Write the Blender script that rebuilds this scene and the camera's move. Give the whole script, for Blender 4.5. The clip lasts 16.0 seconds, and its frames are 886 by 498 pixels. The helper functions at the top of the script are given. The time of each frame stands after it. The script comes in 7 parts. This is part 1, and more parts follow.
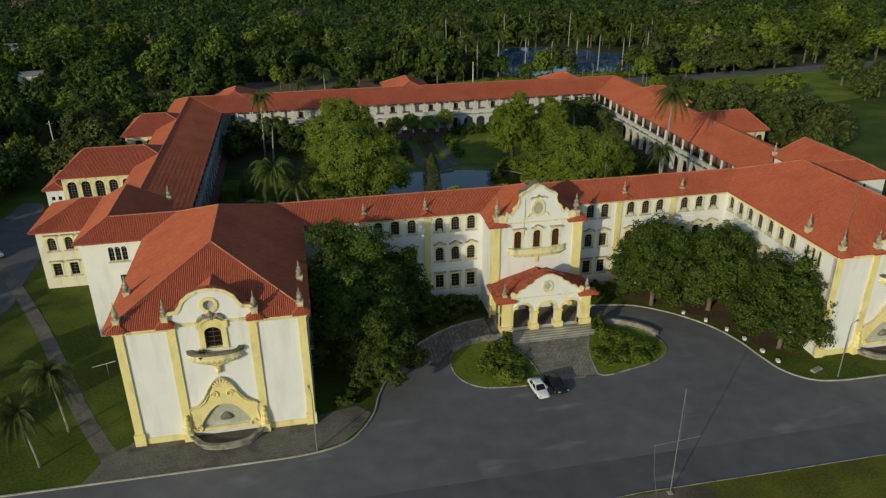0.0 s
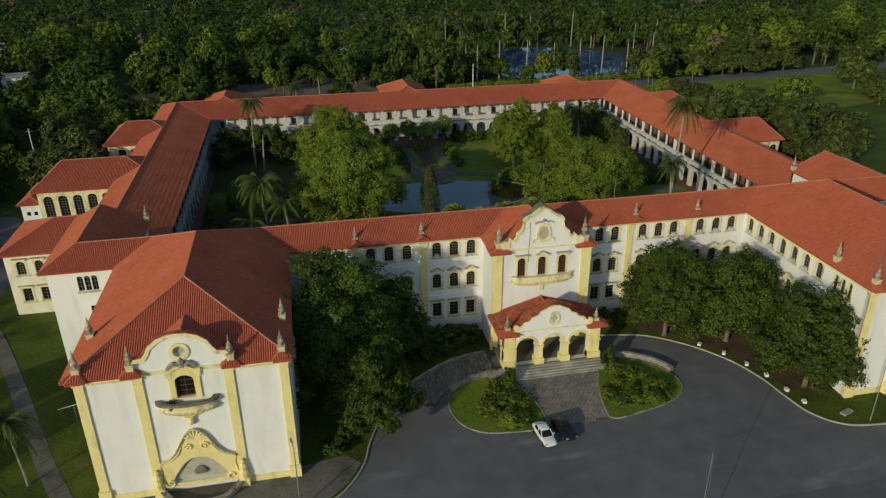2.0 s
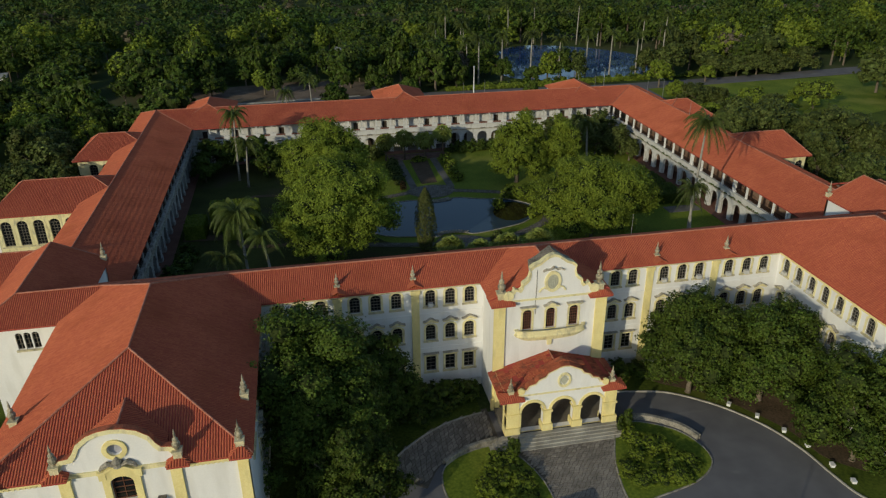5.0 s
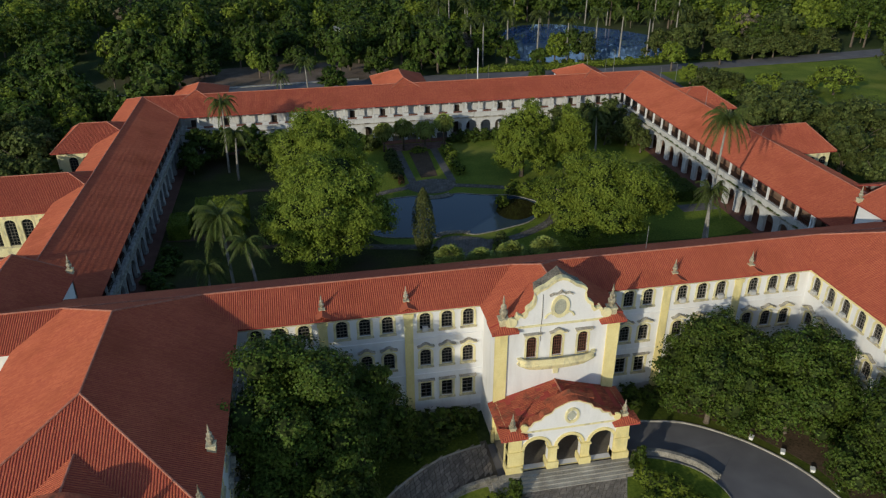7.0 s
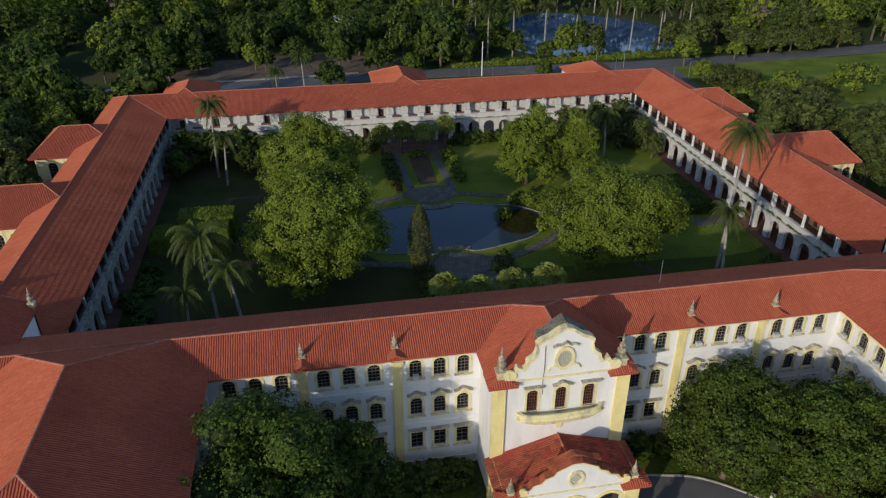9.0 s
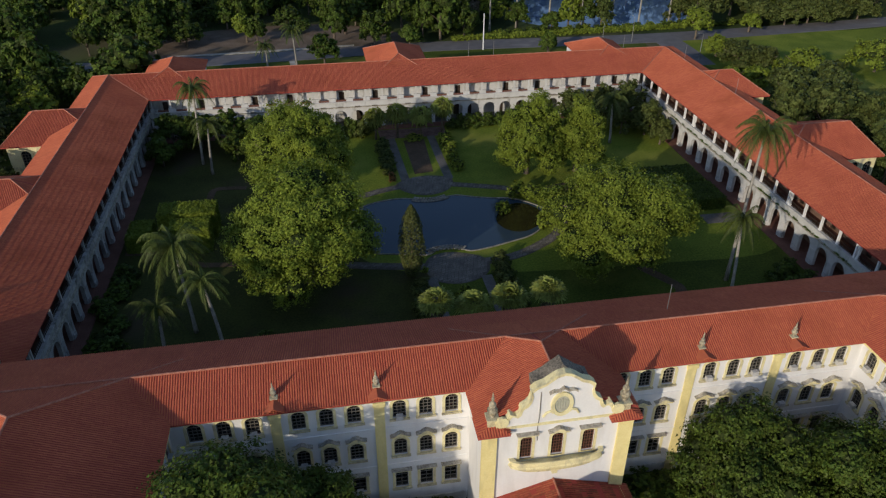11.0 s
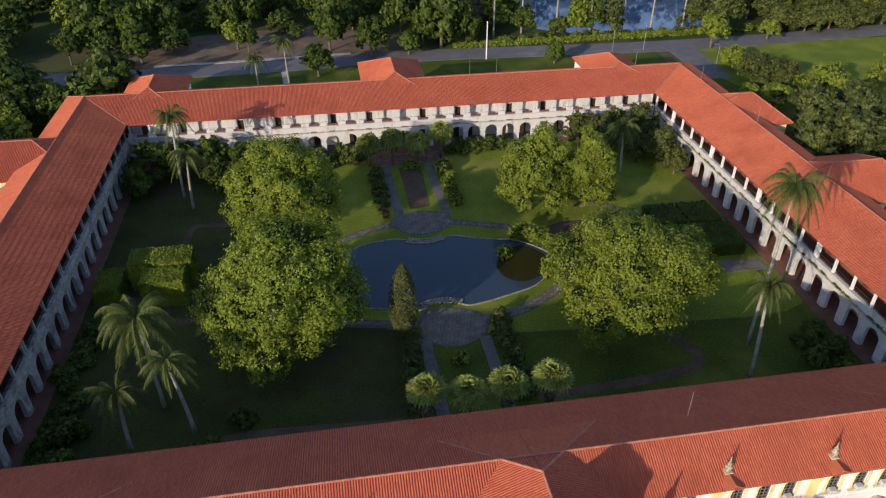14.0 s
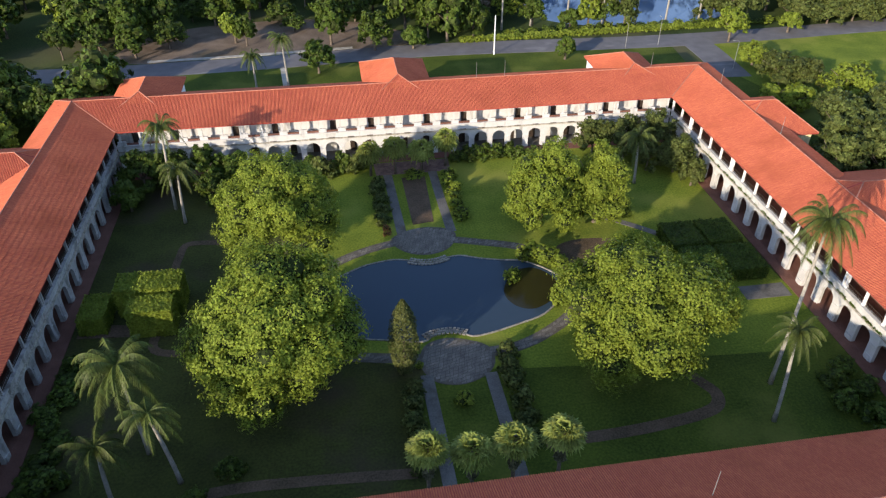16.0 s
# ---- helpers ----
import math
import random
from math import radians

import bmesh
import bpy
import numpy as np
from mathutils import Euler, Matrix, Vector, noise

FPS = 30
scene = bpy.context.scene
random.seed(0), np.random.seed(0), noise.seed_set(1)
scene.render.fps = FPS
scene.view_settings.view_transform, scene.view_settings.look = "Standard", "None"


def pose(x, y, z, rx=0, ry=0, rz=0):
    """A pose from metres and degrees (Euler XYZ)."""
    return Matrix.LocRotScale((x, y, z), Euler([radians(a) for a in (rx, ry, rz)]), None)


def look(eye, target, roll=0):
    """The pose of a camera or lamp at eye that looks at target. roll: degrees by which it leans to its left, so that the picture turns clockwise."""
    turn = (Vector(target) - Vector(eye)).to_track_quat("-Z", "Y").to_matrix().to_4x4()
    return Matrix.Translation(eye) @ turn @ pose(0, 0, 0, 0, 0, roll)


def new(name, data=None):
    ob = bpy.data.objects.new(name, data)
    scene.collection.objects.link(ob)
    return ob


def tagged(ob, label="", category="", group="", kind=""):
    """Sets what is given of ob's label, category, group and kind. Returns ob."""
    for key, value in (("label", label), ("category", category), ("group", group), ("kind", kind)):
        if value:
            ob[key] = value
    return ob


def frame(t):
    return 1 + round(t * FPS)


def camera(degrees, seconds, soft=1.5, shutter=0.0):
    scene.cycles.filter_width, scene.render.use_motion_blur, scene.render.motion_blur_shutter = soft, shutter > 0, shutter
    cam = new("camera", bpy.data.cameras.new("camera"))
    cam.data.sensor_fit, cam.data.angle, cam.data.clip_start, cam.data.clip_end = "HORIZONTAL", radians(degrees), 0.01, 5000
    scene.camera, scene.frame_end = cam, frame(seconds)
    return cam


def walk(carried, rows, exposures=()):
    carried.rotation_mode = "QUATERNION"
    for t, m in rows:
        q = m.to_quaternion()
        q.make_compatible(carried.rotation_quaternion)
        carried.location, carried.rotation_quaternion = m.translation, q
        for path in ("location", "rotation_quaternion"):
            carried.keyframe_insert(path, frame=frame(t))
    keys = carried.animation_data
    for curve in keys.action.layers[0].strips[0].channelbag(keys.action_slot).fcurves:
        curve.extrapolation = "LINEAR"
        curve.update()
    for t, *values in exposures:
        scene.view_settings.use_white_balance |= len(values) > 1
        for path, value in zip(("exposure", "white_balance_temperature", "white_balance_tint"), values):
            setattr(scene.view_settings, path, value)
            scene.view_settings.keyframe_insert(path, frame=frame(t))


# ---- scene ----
cam = camera(62.96, 16.0, 1.25)
ROWS = [
    (0.0, -34.49, -102.23, 57.04, -11.33, -24.32, -0.52),
    (0.5, -34.00, -99.95, 57.19, -11.35, -24.43, -0.45),
    (1.0, -33.44, -97.66, 57.39, -11.34, -24.56, -0.42),
    (1.5, -32.88, -95.38, 57.58, -11.37, -24.62, -0.41),
    (2.0, -32.35, -93.09, 57.77, -11.37, -24.66, -0.44),
    (2.5, -31.81, -90.78, 57.97, -11.41, -24.70, -0.48),
    (3.0, -31.23, -88.42, 58.20, -11.33, -24.71, -0.50),
    (3.5, -30.57, -86.02, 58.41, -11.24, -24.73, -0.48),
    (4.0, -29.89, -83.59, 58.59, -11.28, -24.75, -0.44),
    (6.5, -26.39, -71.67, 59.55, -10.96, -26.99, -0.30),
    (7.0, -25.66, -69.24, 59.75, -10.82, -27.36, -0.27),
    (7.5, -24.89, -66.82, 60.06, -10.56, -27.77, -0.22),
    (8.0, -24.08, -64.44, 60.49, -10.33, -27.96, -0.18),
    (8.5, -23.27, -62.09, 61.01, -10.24, -28.14, -0.13),
    (9.0, -22.50, -59.79, 61.56, -10.30, -28.80, -0.08),
    (11.5, -18.50, -48.34, 64.48, -9.81, -32.40, 0.12),
    (12.0, -17.81, -46.02, 65.17, -9.62, -32.62, 0.12),
    (12.5, -17.19, -43.69, 65.88, -9.47, -32.91, 0.13),
    (13.0, -16.60, -41.39, 66.61, -9.52, -33.12, 0.15),
    (13.5, -16.00, -39.08, 67.34, -9.56, -33.30, 0.17),
    (14.0, -15.39, -36.74, 68.03, -9.53, -33.49, 0.20),
    (14.5, -14.83, -34.38, 68.70, -9.59, -33.71, 0.23),
    (15.0, -14.35, -32.01, 69.39, -9.61, -34.12, 0.23),
    (15.5, -13.92, -29.65, 70.03, -9.57, -34.72, 0.21),
    (16.0, -13.53, -27.26, 70.55, -8.96, -35.40, 0.15),
]


def eye_pose(x, y, z, yaw, pitch, roll):
    # roll leans the camera about its own line of sight
    return pose(x, y, z, 90 + pitch, 0, yaw) @ pose(0, 0, 0, 0, 0, roll)


EXPOSURES = [(0.0, -0.84, 6450, 1), (4.0, -0.92, 6450, 3), (7.0, -0.68, 5920, 9), (9.0, -0.66, 5880, 13), (12.5, -0.44, 6300, 18), (14.5, 0.24, 6350, 22), (16.0, 0.64, 6250, 18)]
walk(cam, [(t, eye_pose(x, y, z, yaw, pitch, roll)) for t, x, y, z, yaw, pitch, roll in ROWS], EXPOSURES)

# ---- world and sun ----
SUN_ELEV, SUN_AZ = 16.5, 225.5
world = bpy.data.worlds.new("sky")
scene.world = world
world.use_nodes = True
wn = world.node_tree
sky = wn.nodes.new("ShaderNodeTexSky")
sky.sky_type = "NISHITA"
sky.sun_disc = False
sky.ozone_density, sky.dust_density = 1.4, 0.6
sky.sun_elevation, sky.sun_rotation = radians(SUN_ELEV), radians(SUN_AZ)
wn.links.new(sky.outputs[0], wn.nodes["Background"].inputs[0])
wn.nodes["Background"].inputs[1].default_value = 0.195
sun = new("sun", bpy.data.lights.new("sun", "SUN"))
sun.data.energy, sun.data.angle, sun.data.color = 4.3, radians(0.6), (1.0, 0.87, 0.63)
SUN_DIR = Vector((math.sin(radians(SUN_AZ)) * math.cos(radians(SUN_ELEV)), math.cos(radians(SUN_AZ)) * math.cos(radians(SUN_ELEV)), math.sin(radians(SUN_ELEV))))
sun.matrix_world = look(SUN_DIR * 200, (0, 0, 0))

# ---- materials ----


def material(name, low, high, scale=1.0, fine=12.0, rough=0.8, bump=0.2, vary=0.0, island=0.0, metal=0.0, stain=None, stain_scale=0.15, trans=0.0, streak=0.0, edge=(0.52, 0.75), spec=0.15):
    """Two-scale procedural surface: broad and fine noise between two colours, an optional stain, per-object or per-piece variation."""
    m = bpy.data.materials.new(name)
    m.use_nodes = True
    nt = m.node_tree
    n, l = nt.nodes, nt.links
    bsdf = n["Principled BSDF"]
    bsdf.inputs["Roughness"].default_value = rough
    bsdf.inputs["Metallic"].default_value = metal
    bsdf.inputs["Specular IOR Level"].default_value = spec
    geo = n.new("ShaderNodeNewGeometry")
    broad, grain = n.new("ShaderNodeTexNoise"), n.new("ShaderNodeTexNoise")
    broad.inputs["Scale"].default_value, grain.inputs["Scale"].default_value = scale, fine
    broad.inputs["Detail"].default_value = 4
    for tex in (broad, grain):
        l.new(geo.outputs["Position"], tex.inputs["Vector"])
    both = n.new("ShaderNodeMath")
    both.operation = "MULTIPLY_ADD"
    l.new(grain.outputs[0], both.inputs[0])
    both.inputs[1].default_value = 0.5
    half = n.new("ShaderNodeMath")
    half.operation = "MULTIPLY"
    l.new(broad.outputs[0], half.inputs[0])
    half.inputs[1].default_value = 0.5
    l.new(half.outputs[0], both.inputs[2])
    ramp = n.new("ShaderNodeValToRGB")
    ramp.color_ramp.elements[0].position, ramp.color_ramp.elements[1].position = 0.36, 0.64
    ramp.color_ramp.elements[0].color, ramp.color_ramp.elements[1].color = (*low, 1), (*high, 1)
    l.new(both.outputs[0], ramp.inputs[0])
    col = ramp.outputs[0]
    if stain:
        st = n.new("ShaderNodeTexNoise")
        st.inputs["Scale"].default_value, st.inputs["Detail"].default_value = stain_scale, 6
        if streak:
            sq = n.new("ShaderNodeVectorMath")
            sq.operation = "MULTIPLY"
            sq.inputs[1].default_value = streak if isinstance(streak, tuple) else (1, 1, streak)
            l.new(geo.outputs["Position"], sq.inputs[0])
            l.new(sq.outputs[0], st.inputs["Vector"])
        else:
            l.new(geo.outputs["Position"], st.inputs["Vector"])
        sr = n.new("ShaderNodeValToRGB")
        sr.color_ramp.elements[0].position, sr.color_ramp.elements[1].position = edge
        l.new(st.outputs[0], sr.inputs[0])
        mix = n.new("ShaderNodeMix")
        mix.data_type = "RGBA"
        l.new(sr.outputs[0], mix.inputs[0])
        l.new(col, mix.inputs[6])
        mix.inputs[7].default_value = (*stain, 1)
        col = mix.outputs[2]
    for amount, src in ((vary, "object"), (island, "island")):
        if amount:
            rnd = (n.new("ShaderNodeObjectInfo").outputs["Random"] if src == "object" else geo.outputs["Random Per Island"])
            hsv = n.new("ShaderNodeHueSaturation")
            rm = n.new("ShaderNodeMapRange")
            rm.inputs[3].default_value, rm.inputs[4].default_value = 1 - amount, 1 + amount
            l.new(rnd, rm.inputs[0])
            l.new(rm.outputs[0], hsv.inputs["Value"])
            hm = n.new("ShaderNodeMapRange")
            hm.inputs[3].default_value, hm.inputs[4].default_value = 0.5 - amount * 0.025, 0.5 + amount * 0.025
            l.new(rnd, hm.inputs[0])
            l.new(hm.outputs[0], hsv.inputs["Hue"])
            l.new(col, hsv.inputs["Color"])
            col = hsv.outputs[0]
    l.new(col, bsdf.inputs["Base Color"])
    if bump:
        bp = n.new("ShaderNodeBump")
        bp.inputs["Strength"].default_value = bump
        bp.inputs["Distance"].default_value = 0.05
        l.new(both.outputs[0], bp.inputs["Height"])
        l.new(bp.outputs[0], bsdf.inputs["Normal"])
    if trans:
        tr = n.new("ShaderNodeBsdfTranslucent")
        l.new(col, tr.inputs[0])
        ms = n.new("ShaderNodeMixShader")
        ms.inputs[0].default_value = trans
        l.new(bsdf.outputs[0], ms.inputs[1])
        l.new(tr.outputs[0], ms.inputs[2])
        l.new(ms.outputs[0], n["Material Output"].inputs[0])
    return m


WHITE = material("white_plaster", (0.76, 0.755, 0.75), (0.81, 0.805, 0.80), 0.4, 6, 0.85, 0.1, stain=(0.69, 0.68, 0.665), stain_scale=0.8, streak=0.2)
REARWHITE = material("dulled_whitewash", (0.54, 0.535, 0.52), (0.64, 0.635, 0.62), 0.6, 7, 0.88, 0.15, stain=(0.27, 0.26, 0.235), stain_scale=0.9, streak=0.3, edge=(0.58, 0.80))
OLDWHITE = material("weathered_plaster", (0.50, 0.49, 0.47), (0.64, 0.635, 0.615), 0.6, 7, 0.88, 0.15, stain=(0.26, 0.245, 0.21), stain_scale=0.9, streak=0.3, edge=(0.56, 0.78))
GREYWHITE = material("streaked_grey_plaster", (0.34, 0.33, 0.315), (0.54, 0.53, 0.515), 0.6, 7, 0.9, 0.15, stain=(0.16, 0.15, 0.135), stain_scale=0.9, streak=0.3, edge=(0.48, 0.72))
YELLOW = material("yellow_plaster", (0.75, 0.635, 0.275), (0.85, 0.745, 0.37), 0.7, 8, 0.85, 0.12, stain=(0.60, 0.52, 0.25), stain_scale=0.9, streak=0.3)
CREAM = material("cream_plaster", (0.70, 0.62, 0.33), (0.83, 0.76, 0.46), 0.8, 8, 0.85, 0.12, stain=(0.34, 0.31, 0.24), stain_scale=1.3, streak=0.4)
MOULDING = material("stained_moulding", (0.44, 0.39, 0.25), (0.72, 0.65, 0.42), 0.9, 8, 0.88, 0.15, stain=(0.30, 0.275, 0.22), stain_scale=1.6, streak=0.5)
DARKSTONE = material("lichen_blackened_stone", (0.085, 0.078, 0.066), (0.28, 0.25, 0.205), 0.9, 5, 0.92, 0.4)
COPING = material("stained_coping", (0.20, 0.185, 0.155), (0.55, 0.51, 0.42), 1.2, 6, 0.9, 0.3)
TILE = material("clay_tile", (0.440, 0.112, 0.058), (0.525, 0.148, 0.075), 0.15, 3, 0.85, 0.1, island=0.08, stain=(0.38, 0.100, 0.047), stain_scale=0.16)
RIDGE = material("mortared_ridge_tile", (0.34, 0.12, 0.075), (0.50, 0.23, 0.16), 1.2, 6, 0.88, 0.2)
OLDTILE = material("mossy_clay_tile", (0.25, 0.070, 0.038), (0.46, 0.130, 0.068), 0.5, 6, 0.8, 0.2, island=0.22, stain=(0.10, 0.065, 0.040), stain_scale=0.9)
DECK = material("clay_tile_channel", (0.31, 0.056, 0.046), (0.40, 0.080, 0.060), 0.3, 5, 0.85, 0.2)
STONE = material("weathered_stone", (0.16, 0.145, 0.12), (0.42, 0.39, 0.33), 0.9, 9, 0.9, 0.4, stain=(0.08, 0.08, 0.07), stain_scale=1.2)
KERB = material("kerb_concrete", (0.24, 0.225, 0.19), (0.50, 0.475, 0.42), 0.6, 10, 0.9, 0.3)
ASPHALT = material("asphalt", (0.126, 0.122, 0.128), (0.172, 0.168, 0.175), 0.05, 0.35, 0.88, 0.04, stain=(0.27, 0.265, 0.26), stain_scale=0.22, streak=(0.35, 1, 1), edge=(0.62, 0.76))
DARKASPHALT = material("dark_asphalt", (0.096, 0.094, 0.100), (0.134, 0.132, 0.139), 0.06, 0.4, 0.88, 0.04, stain=(0.22, 0.215, 0.21), stain_scale=0.3, streak=(0.3, 1, 1), edge=(0.64, 0.74))
SETT = material("granite_sett", (0.172, 0.152, 0.130), (0.325, 0.290, 0.248), 0.6, 9, 0.85, 0.4, vary=0.1, island=0.25)
FLAG = material("mossy_flagstone", (0.105, 0.096, 0.084), (0.215, 0.196, 0.172), 0.6, 9, 0.88, 0.4, vary=0.1, island=0.22)
JOINT = material("earth_joint", (0.08, 0.072, 0.060), (0.14, 0.125, 0.10), 0.8, 9, 0.95, 0.3)
EARTH = material("bare_earth", (0.060, 0.046, 0.026), (0.145, 0.098, 0.066), 0.25, 4, 0.95, 0.4)
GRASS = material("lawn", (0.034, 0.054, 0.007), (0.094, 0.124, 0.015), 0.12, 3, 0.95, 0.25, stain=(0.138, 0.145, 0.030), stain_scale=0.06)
# lawn colour raised to stand for sunlight on the grass
SUNLAWN = material("sun_toned_lawn", (0.082, 0.122, 0.013), (0.200, 0.245, 0.028), 0.12, 3, 0.95, 0.25, stain=(0.235, 0.235, 0.048), stain_scale=0.06)
# thin lawn with soil patches, its colour lowered to stand for shade
SHADELAWN = material("shade_toned_thin_lawn", (0.030, 0.036, 0.010), (0.070, 0.080, 0.018), 0.16, 3, 0.95, 0.3, stain=(0.062, 0.046, 0.030), stain_scale=0.09)
DRYLAWN = material("dry_verge_grass", (0.072, 0.074, 0.010), (0.165, 0.150, 0.022), 0.2, 4, 0.95, 0.3, stain=(0.10, 0.075, 0.035), stain_scale=0.15)
IVORY = material("ivory_limewash", (0.72, 0.68, 0.53), (0.80, 0.765, 0.63), 0.5, 7, 0.86, 0.1, stain=(0.62, 0.57, 0.43), stain_scale=0.8, streak=0.3)
YARD = material("trodden_yard_earth", (0.110, 0.082, 0.060), (0.235, 0.182, 0.140), 0.2, 5, 0.95, 0.3, stain=(0.06, 0.055, 0.03), stain_scale=0.08)
CONCRETE = material("weathered_concrete_walk", (0.105, 0.100, 0.092), (0.185, 0.176, 0.162), 0.4, 7, 0.92, 0.2, stain=(0.075, 0.070, 0.055), stain_scale=0.35)
FLOORWOOD = material("woodland_floor", (0.022, 0.040, 0.010), (0.070, 0.095, 0.024), 0.05, 2, 0.95, 0.6, stain=(0.12, 0.10, 0.06), stain_scale=0.02)
LEAF = material("broad_leaf", (0.118, 0.166, 0.020), (0.252, 0.310, 0.038), 0.35, 3, 0.6, 0.0, vary=0.06, island=0.22, trans=0.3)
OLIVE = material("olive_leaf", (0.052, 0.072, 0.016), (0.132, 0.156, 0.042), 0.3, 2.5, 0.6, 0.0, vary=0.14, island=0.36, trans=0.25)
FANLEAF = material("fan_palm_leaf", (0.15, 0.185, 0.035), (0.29, 0.33, 0.08), 0.4, 3, 0.5, 0.0, vary=0.1, island=0.25, trans=0.25)
DARKLEAF = material("dark_leaf", (0.038, 0.068, 0.012), (0.108, 0.152, 0.022), 0.35, 3, 0.55, 0.0, vary=0.15, island=0.4, trans=0.25)
PALMLEAF = material("palm_leaf", (0.036, 0.058, 0.011), (0.100, 0.122, 0.026), 0.4, 3, 0.55, 0.0, vary=0.2, island=0.3, trans=0.25, spec=0.2)
DRYLEAF = material("dry_leaf", (0.085, 0.085, 0.045), (0.20, 0.185, 0.11), 0.4, 3, 0.8, 0.0, island=0.3, trans=0.2)
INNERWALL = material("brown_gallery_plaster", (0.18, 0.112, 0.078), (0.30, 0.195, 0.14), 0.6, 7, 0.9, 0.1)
CYPRESS = material("cypress_leaf", (0.048, 0.062, 0.016), (0.112, 0.122, 0.036), 0.5, 4, 0.6, 0.0, island=0.3, trans=0.2)
PALELEAF = material("greyish_brown_leaf", (0.115, 0.095, 0.070), (0.22, 0.185, 0.145), 0.4, 3, 0.75, 0.0, island=0.3, trans=0.2)
# core colour carries the shade in the gaps of the crowns
CORESHADE = material("painted_core_shade", (0.020, 0.032, 0.008), (0.042, 0.056, 0.014), 1.2, 6, 0.9, 0.3)
BARK = material("bark", (0.09, 0.07, 0.05), (0.20, 0.165, 0.13), 1.2, 9, 0.9, 0.5)
PALMBARK = material("palm_bark", (0.20, 0.188, 0.160), (0.38, 0.355, 0.31), 1.2, 9, 0.9, 0.4)
WOOD = material("brown_painted_wood", (0.105, 0.048, 0.030), (0.19, 0.088, 0.056), 1.5, 12, 0.55, 0.2)
SASH = material("weathered_sash_paint", (0.105, 0.095, 0.080), (0.23, 0.21, 0.18), 1.5, 12, 0.6, 0.2)
REDFLOOR = material("red_cement_floor", (0.13, 0.062, 0.046), (0.21, 0.105, 0.080), 0.5, 8, 0.7, 0.1)
TERRACE = material("worn_terrace_brick", (0.105, 0.072, 0.066), (0.175, 0.125, 0.115), 0.5, 8, 0.9, 0.2, vary=0.1, island=0.2)
DARKWOOD = material("dark_stained_wood", (0.030, 0.022, 0.017), (0.075, 0.055, 0.042), 1.5, 12, 0.6, 0.2)
SHIELD = material("grey_green_stucco", (0.36, 0.36, 0.29), (0.50, 0.50, 0.42), 1.6, 9, 0.88, 0.3)
REDDISH = material("rust_red_leaf", (0.20, 0.085, 0.040), (0.34, 0.17, 0.08), 0.5, 4, 0.7, 0.0, island=0.3, trans=0.25)
METAL = material("galvanised_steel", (0.28, 0.28, 0.27), (0.45, 0.45, 0.44), 1.0, 12, 0.5, 0.05, metal=0.6, spec=0.5)
CARWHITE = material("white_car_paint", (0.75, 0.75, 0.75), (0.80, 0.80, 0.80), 1.0, 9, 0.25, 0.0, spec=0.5)
CARBLACK = material("black_car_paint", (0.010, 0.010, 0.012), (0.018, 0.018, 0.020), 1.0, 9, 0.25, 0.0, spec=0.5)
RUBBER = material("tyre_rubber", (0.012, 0.012, 0.012), (0.025, 0.025, 0.025), 2.0, 12, 0.9, 0.1)


def glassy(name, colour, rough, ripple=0.0, scale=1.0, ior=1.45):
    m = bpy.data.materials.new(name)
    m.use_nodes = True
    n, l = m.node_tree.nodes, m.node_tree.links
    b = n["Principled BSDF"]
    b.inputs["Base Color"].default_value = (*colour, 1)
    b.inputs["Roughness"].default_value = rough
    b.inputs["IOR"].default_value = ior
    if ripple:
        tex, bp = n.new("ShaderNodeTexNoise"), n.new("ShaderNodeBump")
        tex.inputs["Scale"].default_value = scale
        bp.inputs["Strength"].default_value = ripple
        bp.inputs["Distance"].default_value = 0.05
        g = n.new("ShaderNodeNewGeometry")
        l.new(g.outputs["Position"], tex.inputs["Vector"])
        l.new(tex.outputs[0], bp.inputs["Height"])
        l.new(bp.outputs[0], b.inputs["Normal"])
    return m


GLASS = glassy("window_glass", (0.012, 0.013, 0.015), 0.08, 0.1, 2.0)
# sky reflection is given as the pane's own pale colour
SKYGLASS = glassy("sky_toned_glass", (0.36, 0.36, 0.42), 0.1)
WATER = glassy("pond_water", (0.034, 0.056, 0.082), 0.04, 0.06, 1.5, 1.33)
LAKE = glassy("lake_water", (0.075, 0.125, 0.230), 0.05, 0.05, 0.8, 1.33)

# ---- geometry helpers ----


def geo():
    return [], []


def box(g, x0, x1, y0, y1, z0, z1):
    v, f = g
    b = len(v)
    v += [(x0, y0, z0), (x1, y0, z0), (x1, y1, z0), (x0, y1, z0), (x0, y0, z1), (x1, y0, z1), (x1, y1, z1), (x0, y1, z1)]
    f += [(b, b + 3, b + 2, b + 1), (b + 4, b + 5, b + 6, b + 7), (b, b + 1, b + 5, b + 4), (b + 1, b + 2, b + 6, b + 5), (b + 2, b + 3, b + 7, b + 6), (b + 3, b, b + 4, b + 7)]


def prism(g, pts, at, d0, d1):
    """Extrudes a closed outline (anticlockwise in its own plane); at(u, v, d) gives the place."""
    v, f = g
    b, k = len(v), len(pts)
    v += [tuple(at(p, q, d0)) for p, q in pts] + [tuple(at(p, q, d1)) for p, q in pts]
    f += [tuple(range(b + k - 1, b - 1, -1)), tuple(range(b + k, b + 2 * k))]
    f += [(b + i, b + (i + 1) % k, b + k + (i + 1) % k, b + k + i) for i in range(k)]


